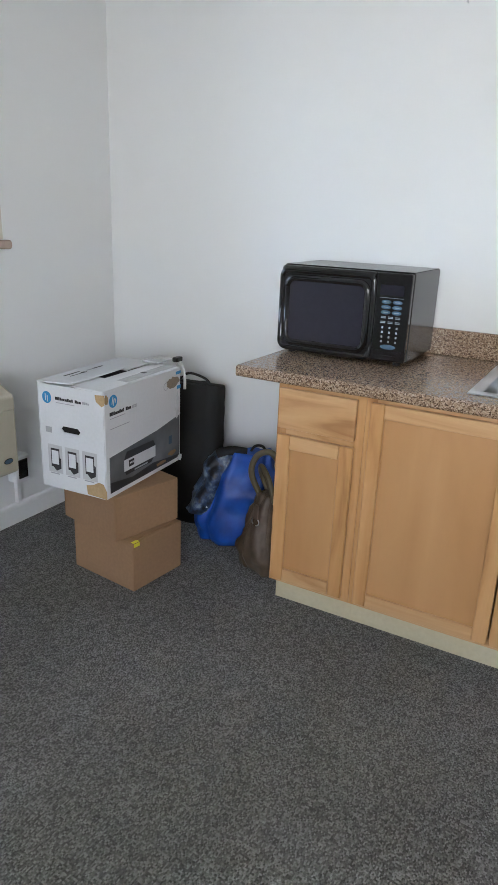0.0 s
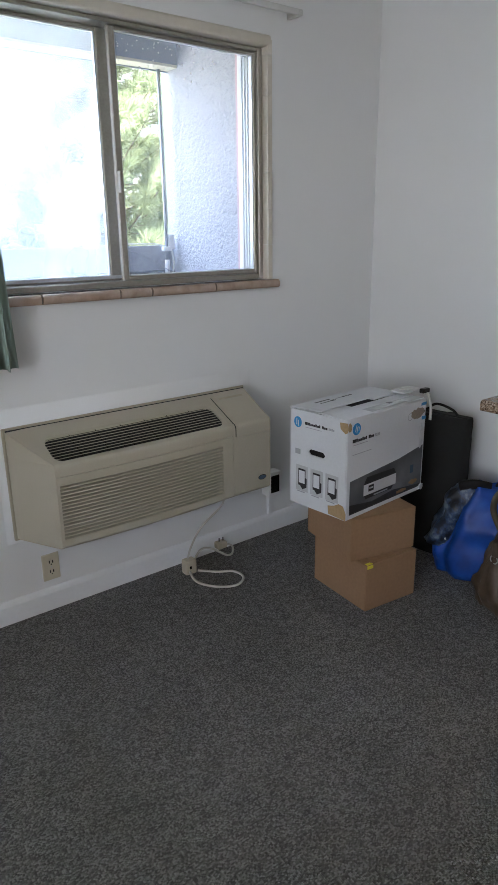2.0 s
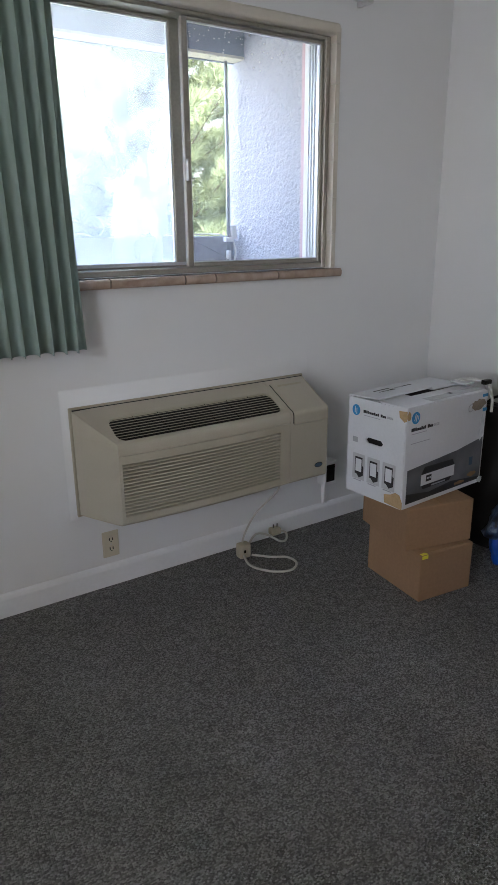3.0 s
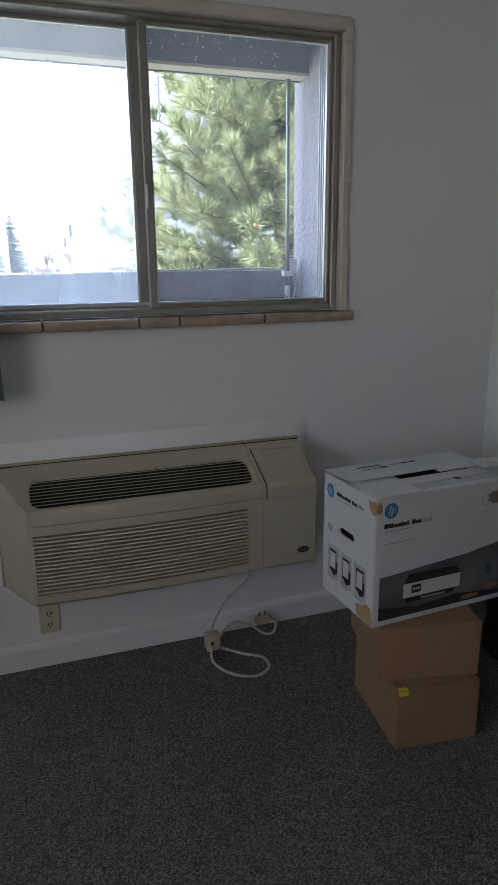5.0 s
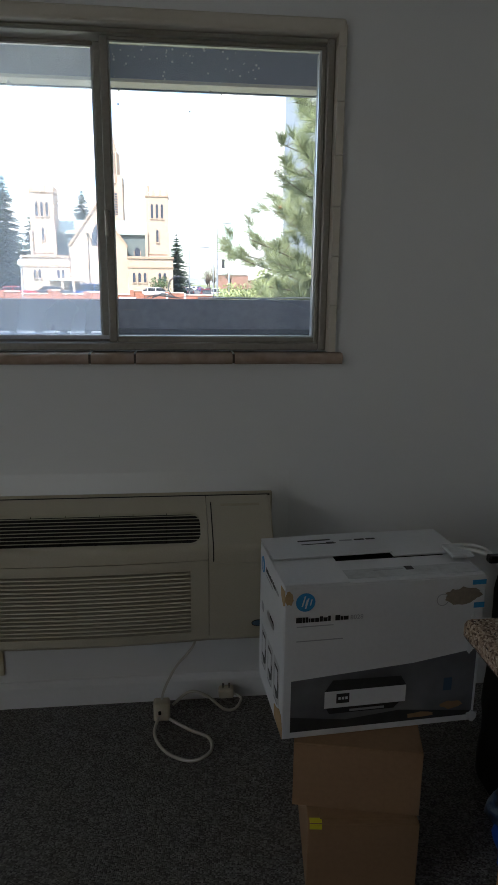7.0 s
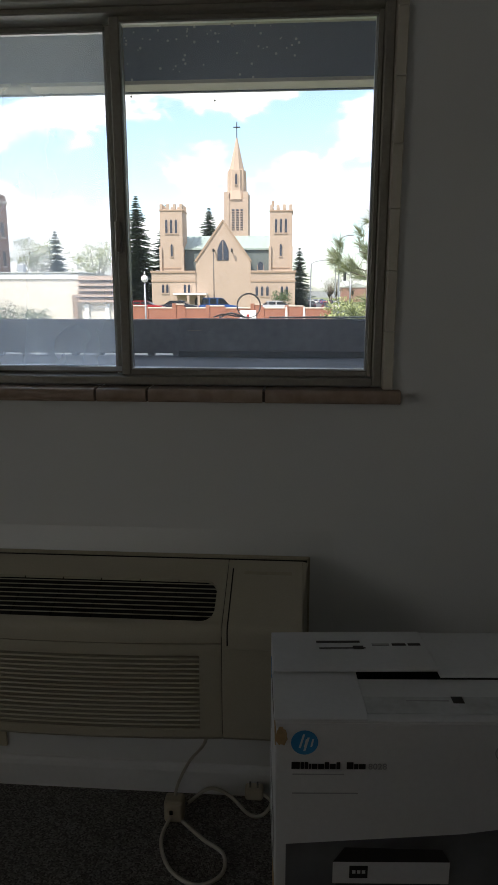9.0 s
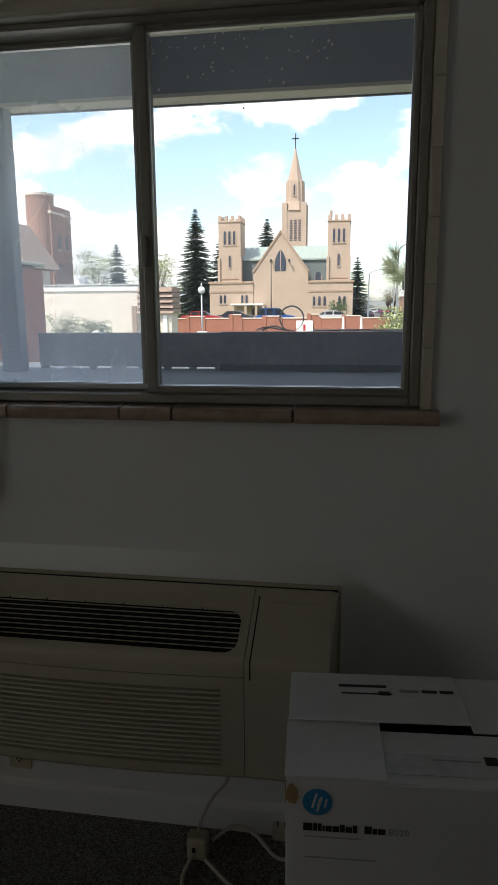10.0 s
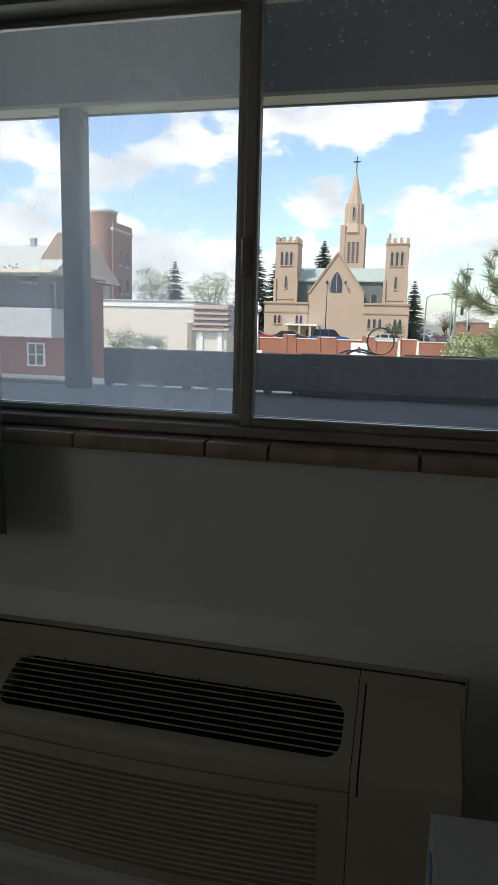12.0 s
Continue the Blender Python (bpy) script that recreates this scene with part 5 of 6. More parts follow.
part("parapet_board", box(-1.545, -0.201, 1.632, 1.662, DZ + 0.0, 1.398, 0.003), M_PARAPET, par)
part("parapet_board", box(-2.535, -1.548, 1.666, 1.70, DZ + 0.013, 1.392, 0.003), M_PARAPET, par)
part("parapet_kerb", box(-1.545, -0.201, 1.600, 1.631, DZ + 0.0, DZ + 0.030, 0.002), M_DECK, par)
for k in range(8):
    part("parapet_foot", box(-2.53 + k * 0.135, -2.495 + k * 0.135, 1.667, 1.70, DZ, DZ + 0.013), M_PARAPET, par)
part("parapet_cap_mark", box(-1.50, -1.43, 1.6305, 1.633, 1.335, 1.338), M_CAP, par)
# added ledge, pale so that the parapet's slot shows bright sunlit dashes
solid("added_ledge", box(-9.0, 0.0, 1.73, 2.30, DZ - 0.16, DZ - 0.02), M_CONCRETE, "added pale ledge outside the parapet, for sunlit dashes in its slot", "ledge", kind="structure")
post = thing("balcony_post", "square slate painted post holding the roof beam", "post", kind="structure")
part("post_shaft", box(-2.645, -2.54, 1.475, 1.555, DZ, 2.445, 0.004), M_BEAM, post)
# sunlight on the deck's edge, put in as a pale strip
solid("sunlit_deck_edge", box(-9.0, -2.66, 1.60, 1.722, DZ + 0.0005, DZ + 0.022, 0.003), M_CONCRETE, "deck edge beside the post, its sunlight painted as a pale strip", "nosing", kind="structure")
pole = thing("metal_pole", "thin galvanised pole with cable clamps beside the stucco wall", "pole", pose(-0.285, 1.555, DZ))
part("shaft", tube([(0, 0, 0.0), (0, 0, 1.24)], 0.011, 10), M_POLE, pole)
part("base_plate", box(-0.035, 0.035, -0.035, 0.035, 0, 0.012, 0.002), M_POLE, pole)
part("base_socket", tube([(0, 0, 0.01), (0, 0, 0.10)], 0.017, 10), M_WHITEPAINT, pole)
part("clamp", box(-0.03, 0.03, -0.02, 0.02, 0.155, 0.185, 0.004), M_WHITEPAINT, pole)
part("junction", box(0.012, 0.055, -0.02, 0.02, 0.17, 0.26, 0.006, 2), M_WHITEPAINT, pole, "white cable junction")
for k in range(4):
    part("bolt", disc(-0.024 + 0.048 * (k % 2), -0.024 + 0.048 * (k // 2), 0.005, 0.012, 0.02, 8, "z"), M_STEEL, pole)
wire = thing("balcony_cable", "thin cables drooping along the parapet", "cable", pose(-0.285, 1.555, DZ))
part("cable", tube(smooth_path([(0, -0.02, 0.03), (-0.12, -0.01, 0.10), (-0.28, 0.03, 0.17), (-0.5, 0.07, 0.20), (-0.72, 0.085, 0.199)]), 0.0032, 6), M_WIREGREY, wire)
part("cable", tube(smooth_path([(0.02, 0.0, 0.16), (-0.06, 0.0, 0.20), (-0.2, 0.06, 0.205), (-0.4, 0.085, 0.200), (-0.8, 0.09, 0.199)]), 0.0042, 6), M_WIRE, wire)
part("cable", tube(smooth_path([(0.035, 0.0, 0.17), (0.055, 0.0, 0.09), (0.035, -0.01, 0.02)]), 0.006, 6), M_WIRE, wire)
coil = thing("cable_coil", "loose ring of grey cable on the parapet", "cable", pose(-1.19, 1.647, 1.3985))
ringp = [(0.060 * math.cos(k * math.pi / 16), 0.004 * math.sin(k * 0.9), 0.064 + 0.060 * math.sin(k * math.pi / 16)) for k in range(-8, 26)]
part("cable", tube(ringp, 0.0022, 6), M_WIREGREY, coil)
part("cable", tube([(x * 0.95, y + 0.007, z * 0.97) for x, y, z in ringp], 0.0016, 6), M_WIREGREY, coil)
part("cable", tube(smooth_path([(0.0, 0, 0.005), (-0.06, 0.0, 0.010), (-0.13, 0.005, 0.02), (-0.18, 0.0, 0.005)]), 0.0035, 6), M_WIREGREY, coil)
part("cable_tail", tube(smooth_path([(-0.02, 0.006, 0.004), (-0.09, 0.008, 0.025), (-0.15, 0.004, 0.004)]), 0.005, 6), M_WIRE, coil)
# the building goes on above and below
solid("wall_outer", box(-9.0, RX - 0.2, 0.0, 0.2, DZ - 0.2, 3.05), M_STUCCO, "white stucco outer wall", "wall", kind="structure")
solid("wall_below", box(-9.0, 4.0, 1.5, 1.6, -1.6, DZ - 0.2), M_STUCCO, "white stucco wall below the balcony", "wall", kind="structure")
solid("roof", box(-9.0, 4.0, RY - 0.2, 1.62, 3.05, 3.2), M_ROOFGREY, "flat grey roof", "roof", kind="structure")

# ---------------------------------------------------------------- the street and the church
GZ = -1.15
solid("ground", box(-2500, 2500, 1.62, 4500, GZ - 0.5, GZ), M_GRASS, "spring grass and bare ground reaching the horizon", "ground", kind="structure")
solid("road", box(-60, 60, 28, 39, GZ, GZ + 0.006), M_ASPHALT, "grey asphalt street", "road", kind="structure")
solid("road_side", box(0.6, 9.5, 39.1, 900, GZ, GZ + 0.005), M_ASPHALT, "grey asphalt side street running away", "road", kind="structure")
solid("parking_lot", box(-40, -0.8, 61, 118, GZ, GZ + 0.80), M_ASPHALT, "asphalt car park before the church", "road", kind="structure")
solid("pavement", box(-60, 0.4, 39.1, 41.5, GZ, GZ + 0.14), M_CONCRETE, "pale concrete pavement with a kerb", "pavement", kind="structure")


def leaf_cloud(name, centres, count, size, mat, seed, squash=0.8, lo=0.35):
    """Many small leaves scattered in overlapping clumps."""
    q = np.random.RandomState(seed)
    verts, faces = [], []
    for cx, cy, cz, r in centres:
        for _ in range(int(count * r * r)):
            d = q.normal(size=3)
            d /= np.linalg.norm(d) + 1e-9
            p = np.array((cx, cy, cz)) + d * np.array((r, r, r * squash)) * (lo + (1 - lo) * q.rand() ** 0.5)
            u = q.normal(size=3)
            u /= np.linalg.norm(u)
            v = np.cross(u, q.normal(size=3))
            v /= np.linalg.norm(v) + 1e-9
            s = size * (0.6 + 0.8 * q.rand())
            k = len(verts)
            for a, b in ((-1, 0), (0, -0.45), (1, 0), (0, 0.45)):
                verts.append(tuple(p + u * s * a + v * s * b))
            faces.append((k, k + 1, k + 2, k + 3))
    return raw_mesh(name, verts, faces, mat)


def needle_tufts(tips, needles, length, width, seed, mat, name):
    """Tufts of pine needles: at each (place, direction) a burst of thin blades."""
    q = np.random.RandomState(seed)
    verts, faces = [], []
    p = np.repeat(np.array([t[0] for t in tips]), needles, axis=0)
    d = np.repeat(np.array([t[1] for t in tips]), needles, axis=0)
    sc = np.repeat(np.array([[t[2]] for t in tips]), needles, axis=0)
    m = len(p)
    r = q.normal(size=(m, 3))
    a = d * q.uniform(0.35, 1.3, (m, 1)) + r * 0.40
    a /= np.linalg.norm(a, axis=1, keepdims=True)
    s = np.cross(a, q.normal(size=(m, 3)))
    s /= np.linalg.norm(s, axis=1, keepdims=True) + 1e-9
    base = p - d * q.uniform(0, 0.16, (m, 1)) * sc + r * 0.012
    tip = base + a * length * sc * q.uniform(0.7, 1.15, (m, 1))
    verts = np.stack((base - s * width, base + s * width, tip), axis=1).reshape(-1, 3)
    faces = np.arange(3 * m).reshape(-1, 3)
    return raw_mesh(name, verts.tolist(), faces.tolist(), mat)


def pine():
    """A pine beside the balcony: whorls of upswept limbs, clumped needles, open gaps and cones."""
    q = random.Random(21)
    tx, ty = 2.65, 9.0
    t = thing("pine_tree", "bushy green pine with small brown cones close to the balcony", "tree", pose(tx, ty, GZ))
    part("trunk", tube(smooth_path([(0, 0, 0), (0.05, 0, 2.0), (0.0, 0.05, 4.2), (0.06, 0, 6.6), (0.05, 0, 8.4)]), 0.17, 10, 0.03), M_BARK, t)
    bm = bmesh.new()
    outer, inner, cones = [], [], []
    for w in range(34):
        z = 1.5 + 6.4 * w / 33
        reach = min(2.75, 2.95 - 0.55 * (z - 3.25)) * q.uniform(0.82, 1.04) + 0.10
        for b in range(8):
            a = 2 * math.pi * (b / 8 + q.random() * 0.14) + w * 1.1
            L = reach * q.uniform(0.68, 1.08)
            dx, dy = math.cos(a), math.sin(a)
            rise = q.uniform(0.05, 0.34)
            pts = [Vector((0, 0, z)), Vector((dx * L * 0.5, dy * L * 0.5, z - 0.03 * L + 0.04)), Vector((dx * L, dy * L, z + rise * L))]
            add_tube(bm, pts, 0.028 * (1 - z / 11), 5, 0.007, cap=False)
            for s in range(11):
                f = 0.30 + 0.70 * s / 10
                base = pts[0].lerp(pts[1], f * 2) if f < 0.5 else pts[1].lerp(pts[2], f * 2 - 1)
                for _ in range(2 if f > 0.45 else 1):
                    side = Vector((q.uniform(-1, 1), q.uniform(-1, 1), q.uniform(-0.2, 0.9))).normalized()
                    off = side * q.uniform(0.04, 0.30) * (0.5 + 0.5 * L / 2)
                    tip = base + off
                    d = (Vector((dx, dy, 0.55)) * 0.6 + side * 0.6).normalized()
                    add_tube(bm, [base, tip], 0.006, 3, 0.004, cap=False)
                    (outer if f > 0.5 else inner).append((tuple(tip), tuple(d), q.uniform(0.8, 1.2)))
                    if q.random() < 0.035 and f > 0.6:
                        cones.append(tip + d * 0.03)
    part("limbs", bm, M_BARK, t)
    for nm, tips, m_, n_, sd in (("crown", outer, M_NEEDLE, 96, 5), ("inner_crown", inner, M_NEEDLE_SHADE, 60, 6)):
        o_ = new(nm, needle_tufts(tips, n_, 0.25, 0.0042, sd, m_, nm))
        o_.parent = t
    cm = None
    for c in cones[:70]:
        if cm is None:
            bmc = bmesh.new()
            prof = [(0.008, 0), (0.026, 0.012), (0.030, 0.03), (0.018, 0.055), (0.003, 0.066)]
            lps = [[bmc.verts.new((r * math.cos(k * math.pi / 4), r * math.sin(k * math.pi / 4), h)) for k in range(8)] for r, h in prof]
            for a_, b_ in zip(lps, lps[1:]):
                for k in range(8):
                    bmc.faces.new((a_[k], a_[(k + 1) % 8], b_[(k + 1) % 8], b_[k]))
            cm = mesh_of("cone", bmc, M_CONE)
        o_ = new("cone", cm)
        o_.parent = t
        o_.matrix_basis = Matrix.Translation(c)
    return t


pine()


def shrub(name, label, x, y, r, h, mat, seed, leaf=0.05, dens=420):
    q = random.Random(seed)
    s = thing(name, label, "shrub", pose(x, y, GZ))
    bm = bmesh.new()
    cen = []
    for k in range(14):
        a = q.uniform(0, 6.28)
        rr = r * q.uniform(0.1, 0.95)
        p = Vector((rr * math.cos(a), rr * math.sin(a), h * q.uniform(0.45, 0.92)))
        add_tube(bm, [(0, 0, 0), (p.x * 0.4, p.y * 0.4, p.z * 0.6), p], 0.02, 5, 0.006)
        cen.append((p.x, p.y, p.z, r * q.uniform(0.28, 0.5)))
    part("stems", bm, M_BARK, s)
    o_ = new("leaves", leaf_cloud("leaves", cen, dens / max(r * r, 0.3), leaf, mat, seed, 0.9))
    o_.parent = s


shrub("bush", "bright yellow-green spring bush below the pine", 0.80, 11.6, 1.1, 2.85, M_SPRING, 3, 0.032, 6500)
shrub("bush", "round green bush before the church", -3.4, 95, 1.7, 3.4, M_SHRUB, 4, 0.16, 260)
shrub("bush", "dark green bush against the pale low building", -19.2, 39.2, 1.3, 2.2, M_SHRUB, 5, 0.07, 420)
shrub("bush", "dark green bush against the pale low building", -17.4, 39.6, 1.1, 1.9, M_SHRUB, 6, 0.07, 420)


def conifer(x, y, h, r, seed, label):
    """A spruce: tiers of drooping boughs, each a ragged fan."""
    q = np.random.RandomState(seed)
    t = thing("spruce_tree", label, "tree", pose(x, y, GZ))
    part("trunk", tube([(0, 0, 0), (0, 0, h * 0.97)], h * 0.014, 7, 0.03), M_BARK, t)
    verts, faces = [], []
    tiers = int(h * 3.6)
    for k in range(tiers):
        z = h * (0.06 + 0.93 * (k + q.uniform(-0.6, 0.6)) / tiers)
        rr = r * (1 - z / h) ** 0.85 * q.uniform(0.72, 1.12) + 0.12
        for b in range(16):
            a = 2 * math.pi * (b + q.rand()) / 16
            L = rr * q.uniform(0.55, 1.2)
            u = np.array((math.cos(a), math.sin(a), 0))
            s = np.array((-math.sin(a), math.cos(a), 0))
            for j in range(9):
                f = 0.2 + 0.8 * j / 8
                p = u * L * f + np.array((0, 0, z - 0.42 * L * f + 0.16 * L * f * f))
                w = 0.34 * L * (1.15 - f) + 0.14
                for sg in (-1, 1):
                    e = p + s * sg * w * q.uniform(0.7, 1.2) + u * 0.22 * L * q.uniform(0.2, 1) - np.array((0, 0, q.uniform(0.05, 0.35) * w + 0.05))
                    i = len(verts)
                    verts.extend((tuple(p), tuple(p + u * L * 0.13), tuple(e), tuple(p + np.array((0, 0, -0.16 * q.rand())))))
                    faces.append((i, i + 1, i + 2))
                    faces.append((i, i + 2, i + 3))
    o_ = new("crown", raw_mesh("crown", verts, faces, M_SPRUCE))
    o_.parent = t


conifer(-37.0, 152, 25.0, 6.2, 1, "tall dark spruce beside the church")
conifer(-31.0, 156, 23.5, 5.6, 2, "tall dark spruce beside the church")
conifer(-22.5, 166, 24.0, 7.0, 3, "dark spruce behind the church roof")
conifer(-0.6, 165, 14.5, 3.8, 4, "dark spruce behind the church tower")
conifer(-37.6, 101, 12.6, 3.3, 5, "blue-green spruce behind the low building")


def broadleaf(x, y, h, r, seed, mat, label, dens=60):
    q = random.Random(seed)
    t = thing("tree", label, "tree", pose(x, y, GZ))
    bm = bmesh.new()
    add_tube(bm, smooth_path([(0, 0, 0), (0.1, 0, h * 0.25), (0, 0.1, h * 0.5)]), h * 0.03, 7, h * 0.015)
    cen = []
    for k in range(26):
        a = q.uniform(0, 6.28)
        rr = r * q.uniform(0.15, 1.0)
        p = Vector((rr * math.cos(a), rr * math.sin(a), h * q.uniform(0.5, 0.95)))
        add_tube(bm, [(0, 0, h * 0.3), (p.x * 0.35, p.y * 0.35, h * 0.5), p], h * 0.011, 5, 0.02)
        cen.append((p.x, p.y, p.z, r * q.uniform(0.2, 0.38)))
    part("trunk", bm, M_BARK, t)
    o_ = new("crown", leaf_cloud("crown", cen, dens, 0.13, mat, seed))
    o_.parent = t


broadleaf(-42.3, 104, 11.4, 4.4, 1, M_SPRING, "tree in thin spring leaf behind the low building", 85)
broadleaf(-33.0, 106, 11.2, 4.2, 2, M_SPRING, "tree in thin spring leaf behind the low building", 85)
broadleaf(-35.5, 47, 9.5, 3.6, 3, M_SPRING, "tree in thin spring leaf beside the house", 85)
broadleaf(-13, 175, 9, 4, 4, M_SPRING, "tree in spring leaf far behind", 26)
for k, (x, y, h) in enumerate(((8, 190, 8), (12, 230, 9), (14, 300, 11), (-52, 180, 10), (20, 260, 10), (3, 330, 9))):
    broadleaf(x, y, h, h * 0.42, 20 + k, M_SHRUB, "green street tree far down the road", 14)


# ---- the church
def church():
    c = thing("church", "tan stone church with a central spire and two square towers", "church", pose(-16.35, 140, GZ + 0.3))

    def slit(parent, x, z0, z1, w, y):
        k = 6
        pts = [(x - w / 2, z0), (x + w / 2, z0), (x + w / 2, z1 - w * 0.8)] + [(x + w / 2 * math.cos(a * math.pi / 2 / k * 1), z1 - w * 0.8 + w * 0.8 * math.sin(a * math.pi / 2 / k)) for a in range(1, k)] + [(x, z1)] + [(x - w / 2 * math.cos(a * math.pi / 2 / k), z1 - w * 0.8 + w * 0.8 * math.sin(a * math.pi / 2 / k)) for a in range(k - 1, 0, -1)] + [(x - w / 2, z1 - w * 0.8)]
        win = part("window", prism(pts, "y", y - 0.03, y + 0.1), M_LEADED, parent)
        bmf = bmesh.new()
        add_box(bmf, x - w / 2 - 0.12, x - w / 2, y - 0.12, y + 0.1, z0 - 0.1, z1 - w * 0.6)
        add_box(bmf, x + w / 2, x + w / 2 + 0.12, y - 0.12, y + 0.1, z0 - 0.1, z1 - w * 0.6)
        add_box(bmf, x - w / 2 - 0.15, x + w / 2 + 0.15, y - 0.18, y + 0.1, z0 - 0.25, z0 - 0.1)
        part("window_surround", bmf, M_STONE, win)

    def tower(x0, x1, top):
        t = part("tower", box(x0, x1, 0.6, 6.2, 0, top - 0.9, 0.05), M_STONE, c, "square stone tower with battlements")
        w = x1 - x0
        part("belt_course", box(x0 - 0.14, x1 + 0.14, 0.46, 6.34, top - 1.25, top - 0.95, 0.04), M_STONE_DK, t)
        part("belt_course", box(x0 - 0.12, x1 + 0.12, 0.48, 6.32, 8.1, 8.4, 0.04), M_STONE_DK, t)
        for k in range(4):
            xa = x0 + (w - 0.62) * k / 3
            part("merlon", box(xa, xa + 0.62, 0.6, 1.1, top - 0.9, top + 0.15, 0.03), M_STONE, t)
            part("merlon", box(xa, xa + 0.62, 5.7, 6.2, top - 0.9, top + 0.15, 0.03), M_STONE, t)
            ya = 1.2 + 3.9 * k / 3
            part("merlon", box(x0, x0 + 0.5, ya, ya + 0.6, top - 0.9, top + 0.15, 0.03), M_STONE, t)
            part("merlon", box(x1 - 0.5, x1, ya, ya + 0.6, top - 0.9, top + 0.15, 0.03), M_STONE, t)
        for k in (-1, 0, 1):
            slit(t, (x0 + x1) / 2 + k * 1.0, 15.2, 17.9, 0.5, 0.6)
        slit(t, (x0 + x1) / 2, 10.6, 13.0, 0.45, 0.6)
        for xa in (x0 - 0.2, x1 - 0.35):
            part("buttress", box(xa, xa + 0.55, 0.25, 0.62, 0, 12.5, 0.04), M_STONE, t)

    tower(-13.1, -8.4, 20.8)
    tower(9.6, 14.1, 20.5)
    # gabled front
    pk, hw = 17.3, 5.7
    gab = part("gable_front", prism([(-hw, 0), (hw, 0), (hw, 9.7), (0.0, pk), (-hw, 9.7)], "y", 0.0, 1.2), M_STONE, c, "steep gabled stone front")
    part("gable_coping", prism([(-hw - 0.25, 9.5), (-hw - 0.05, 9.9), (0.0, pk + 0.55), (hw + 0.05, 9.9), (hw + 0.25, 9.5), (hw - 0.15, 9.55), (0.0, pk), (-hw + 0.15, 9.55)], "y", -0.2, 1.3), M_STONE_DK, gab)
    pts = [(-1.15, 9.7), (1.15, 9.7), (1.15, 11.8)] + [(1.15 - 1.15 * k / 6, 11.8 + 2.0 * math.sin(k * math.pi / 12)) for k in range(1, 7)] + [(-1.15 + 1.15 * (6 - k) / 6, 11.8 + 2.0 * math.sin((6 - k) * math.pi / 12)) for k in range(1, 7)]
    rw = part("rose_window", prism(pts, "y", -0.08, 0.2), M_LEADED, gab, "pointed leaded window")
    part("mullion", box(-0.06, 0.06, -0.14, -0.05, 9.7, 13.6), M_STONE, rw)
    for s in (-1, 1):
        part("lantern_arm", box(s * 1.75 - 0.1, s * 1.75 + 0.1, -0.8, 0.0, 11.6, 11.75), M_IRON, gab)
        part("lantern", box(s * 1.9 - 0.18, s * 1.9 + 0.18, -1.0, -0.7, 11.3, 12.0, 0.05), M_IRON, gab)
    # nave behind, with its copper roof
    part("nave", box(-8.4, 9.6, 3.0, 40, 0, 12.0), M_NAVE, c, "upper wall with its shade painted in slate grey")
    part("nave_roof", prism([(2.6, 12.0), (2.6, 12.3), (10, 15.4), (30, 15.4), (40.4, 12.3), (40.4, 12.0)], "x", -9.0, 10.2), M_COPPER, c, "pale green metal roof")
    for k in range(16):
        xr = -8.6 + k * 1.2
        part("roof_seam", prism([(2.62, 12.31), (2.62, 12.39), (10, 15.49), (10, 15.41)], "x", xr, xr + 0.08), M_COPPER, c)
    # low front wings
    lw = part("wing", box(-15.0, -hw, -0.2, 5.0, 0, 7.2, 0.05), M_STONE, c, "low stone wing")
    part("parapet", box(-15.2, -hw, -0.4, 5.1, 7.2, 7.65, 0.04), M_STONE_DK, lw)
    part("belt_course", box(-15.12, -hw, -0.32, -0.19, 5.4, 5.7), M_STONE_DK, lw)
    rwg = part("wing", box(hw, 14.9, -0.2, 5.0, 0, 7.2, 0.05), M_STONE, c, "low stone wing")
    part("parapet", box(hw, 15.1, -0.4, 5.1, 7.2, 7.65, 0.04), M_STONE_DK, rwg)
    part("belt_course", box(hw, 15.02, -0.32, -0.19, 5.4, 5.7), M_STONE_DK, rwg)
    for x in (-12.6, -11.7, -8.0, -7.1):
        slit(lw, x, 3.2, 4.9, 0.5, -0.2)
    for x in (7.0, 8.1, 9.2, 12.2, 13.2):
        slit(rwg, x, 2.6, 4.5, 0.55, -0.2)
    slit(c, 7.6, 7.9, 9.6, 1.2, 3.0)
    # porch
    po = part("porch", box(-10.0, -3.2, -3.0, -0.22, 2.75, 3.1, 0.04), M_WHITEPAINT, c, "flat white porch roof")
    for x in (-9.8, -7.2, -5.0, -3.5):
        part("porch_pier", box(x, x + 0.5, -2.9, -2.4, 0, 2.74), M_STONE, po)
    for x in (-6.0, -3.2 - 0.9):
        part("porch_door", prism([(x, 0), (x + 1.3, 0), (x + 1.3, 1.8), (x + 0.65, 2.5), (x, 1.8)], "y", -0.30, -0.21), M_IRON, po)
    # central spire tower
    tx0, tx1, ty0, ty1 = -0.7, 4.3, 10.5, 15.5
    tw = part("spire_tower", box(tx0, tx1, ty0, ty1, 0, 23.0, 0.05), M_STONE, c, "central belfry tower")
    for k in range(3):
        x = 0.85 + k * 0.95
        lv = part("belfry_louvre", box(x, x + 0.6, ty0 - 0.05, ty0 + 0.1, 16.6, 21.0), M_LEADED, tw)
        for j in range(8):
            part("slat", box(x + 0.02, x + 0.58, ty0 - 0.12, ty0 - 0.04, 16.8 + j * 0.52, 17.0 + j * 0.52), M_STONE_DK, lv)
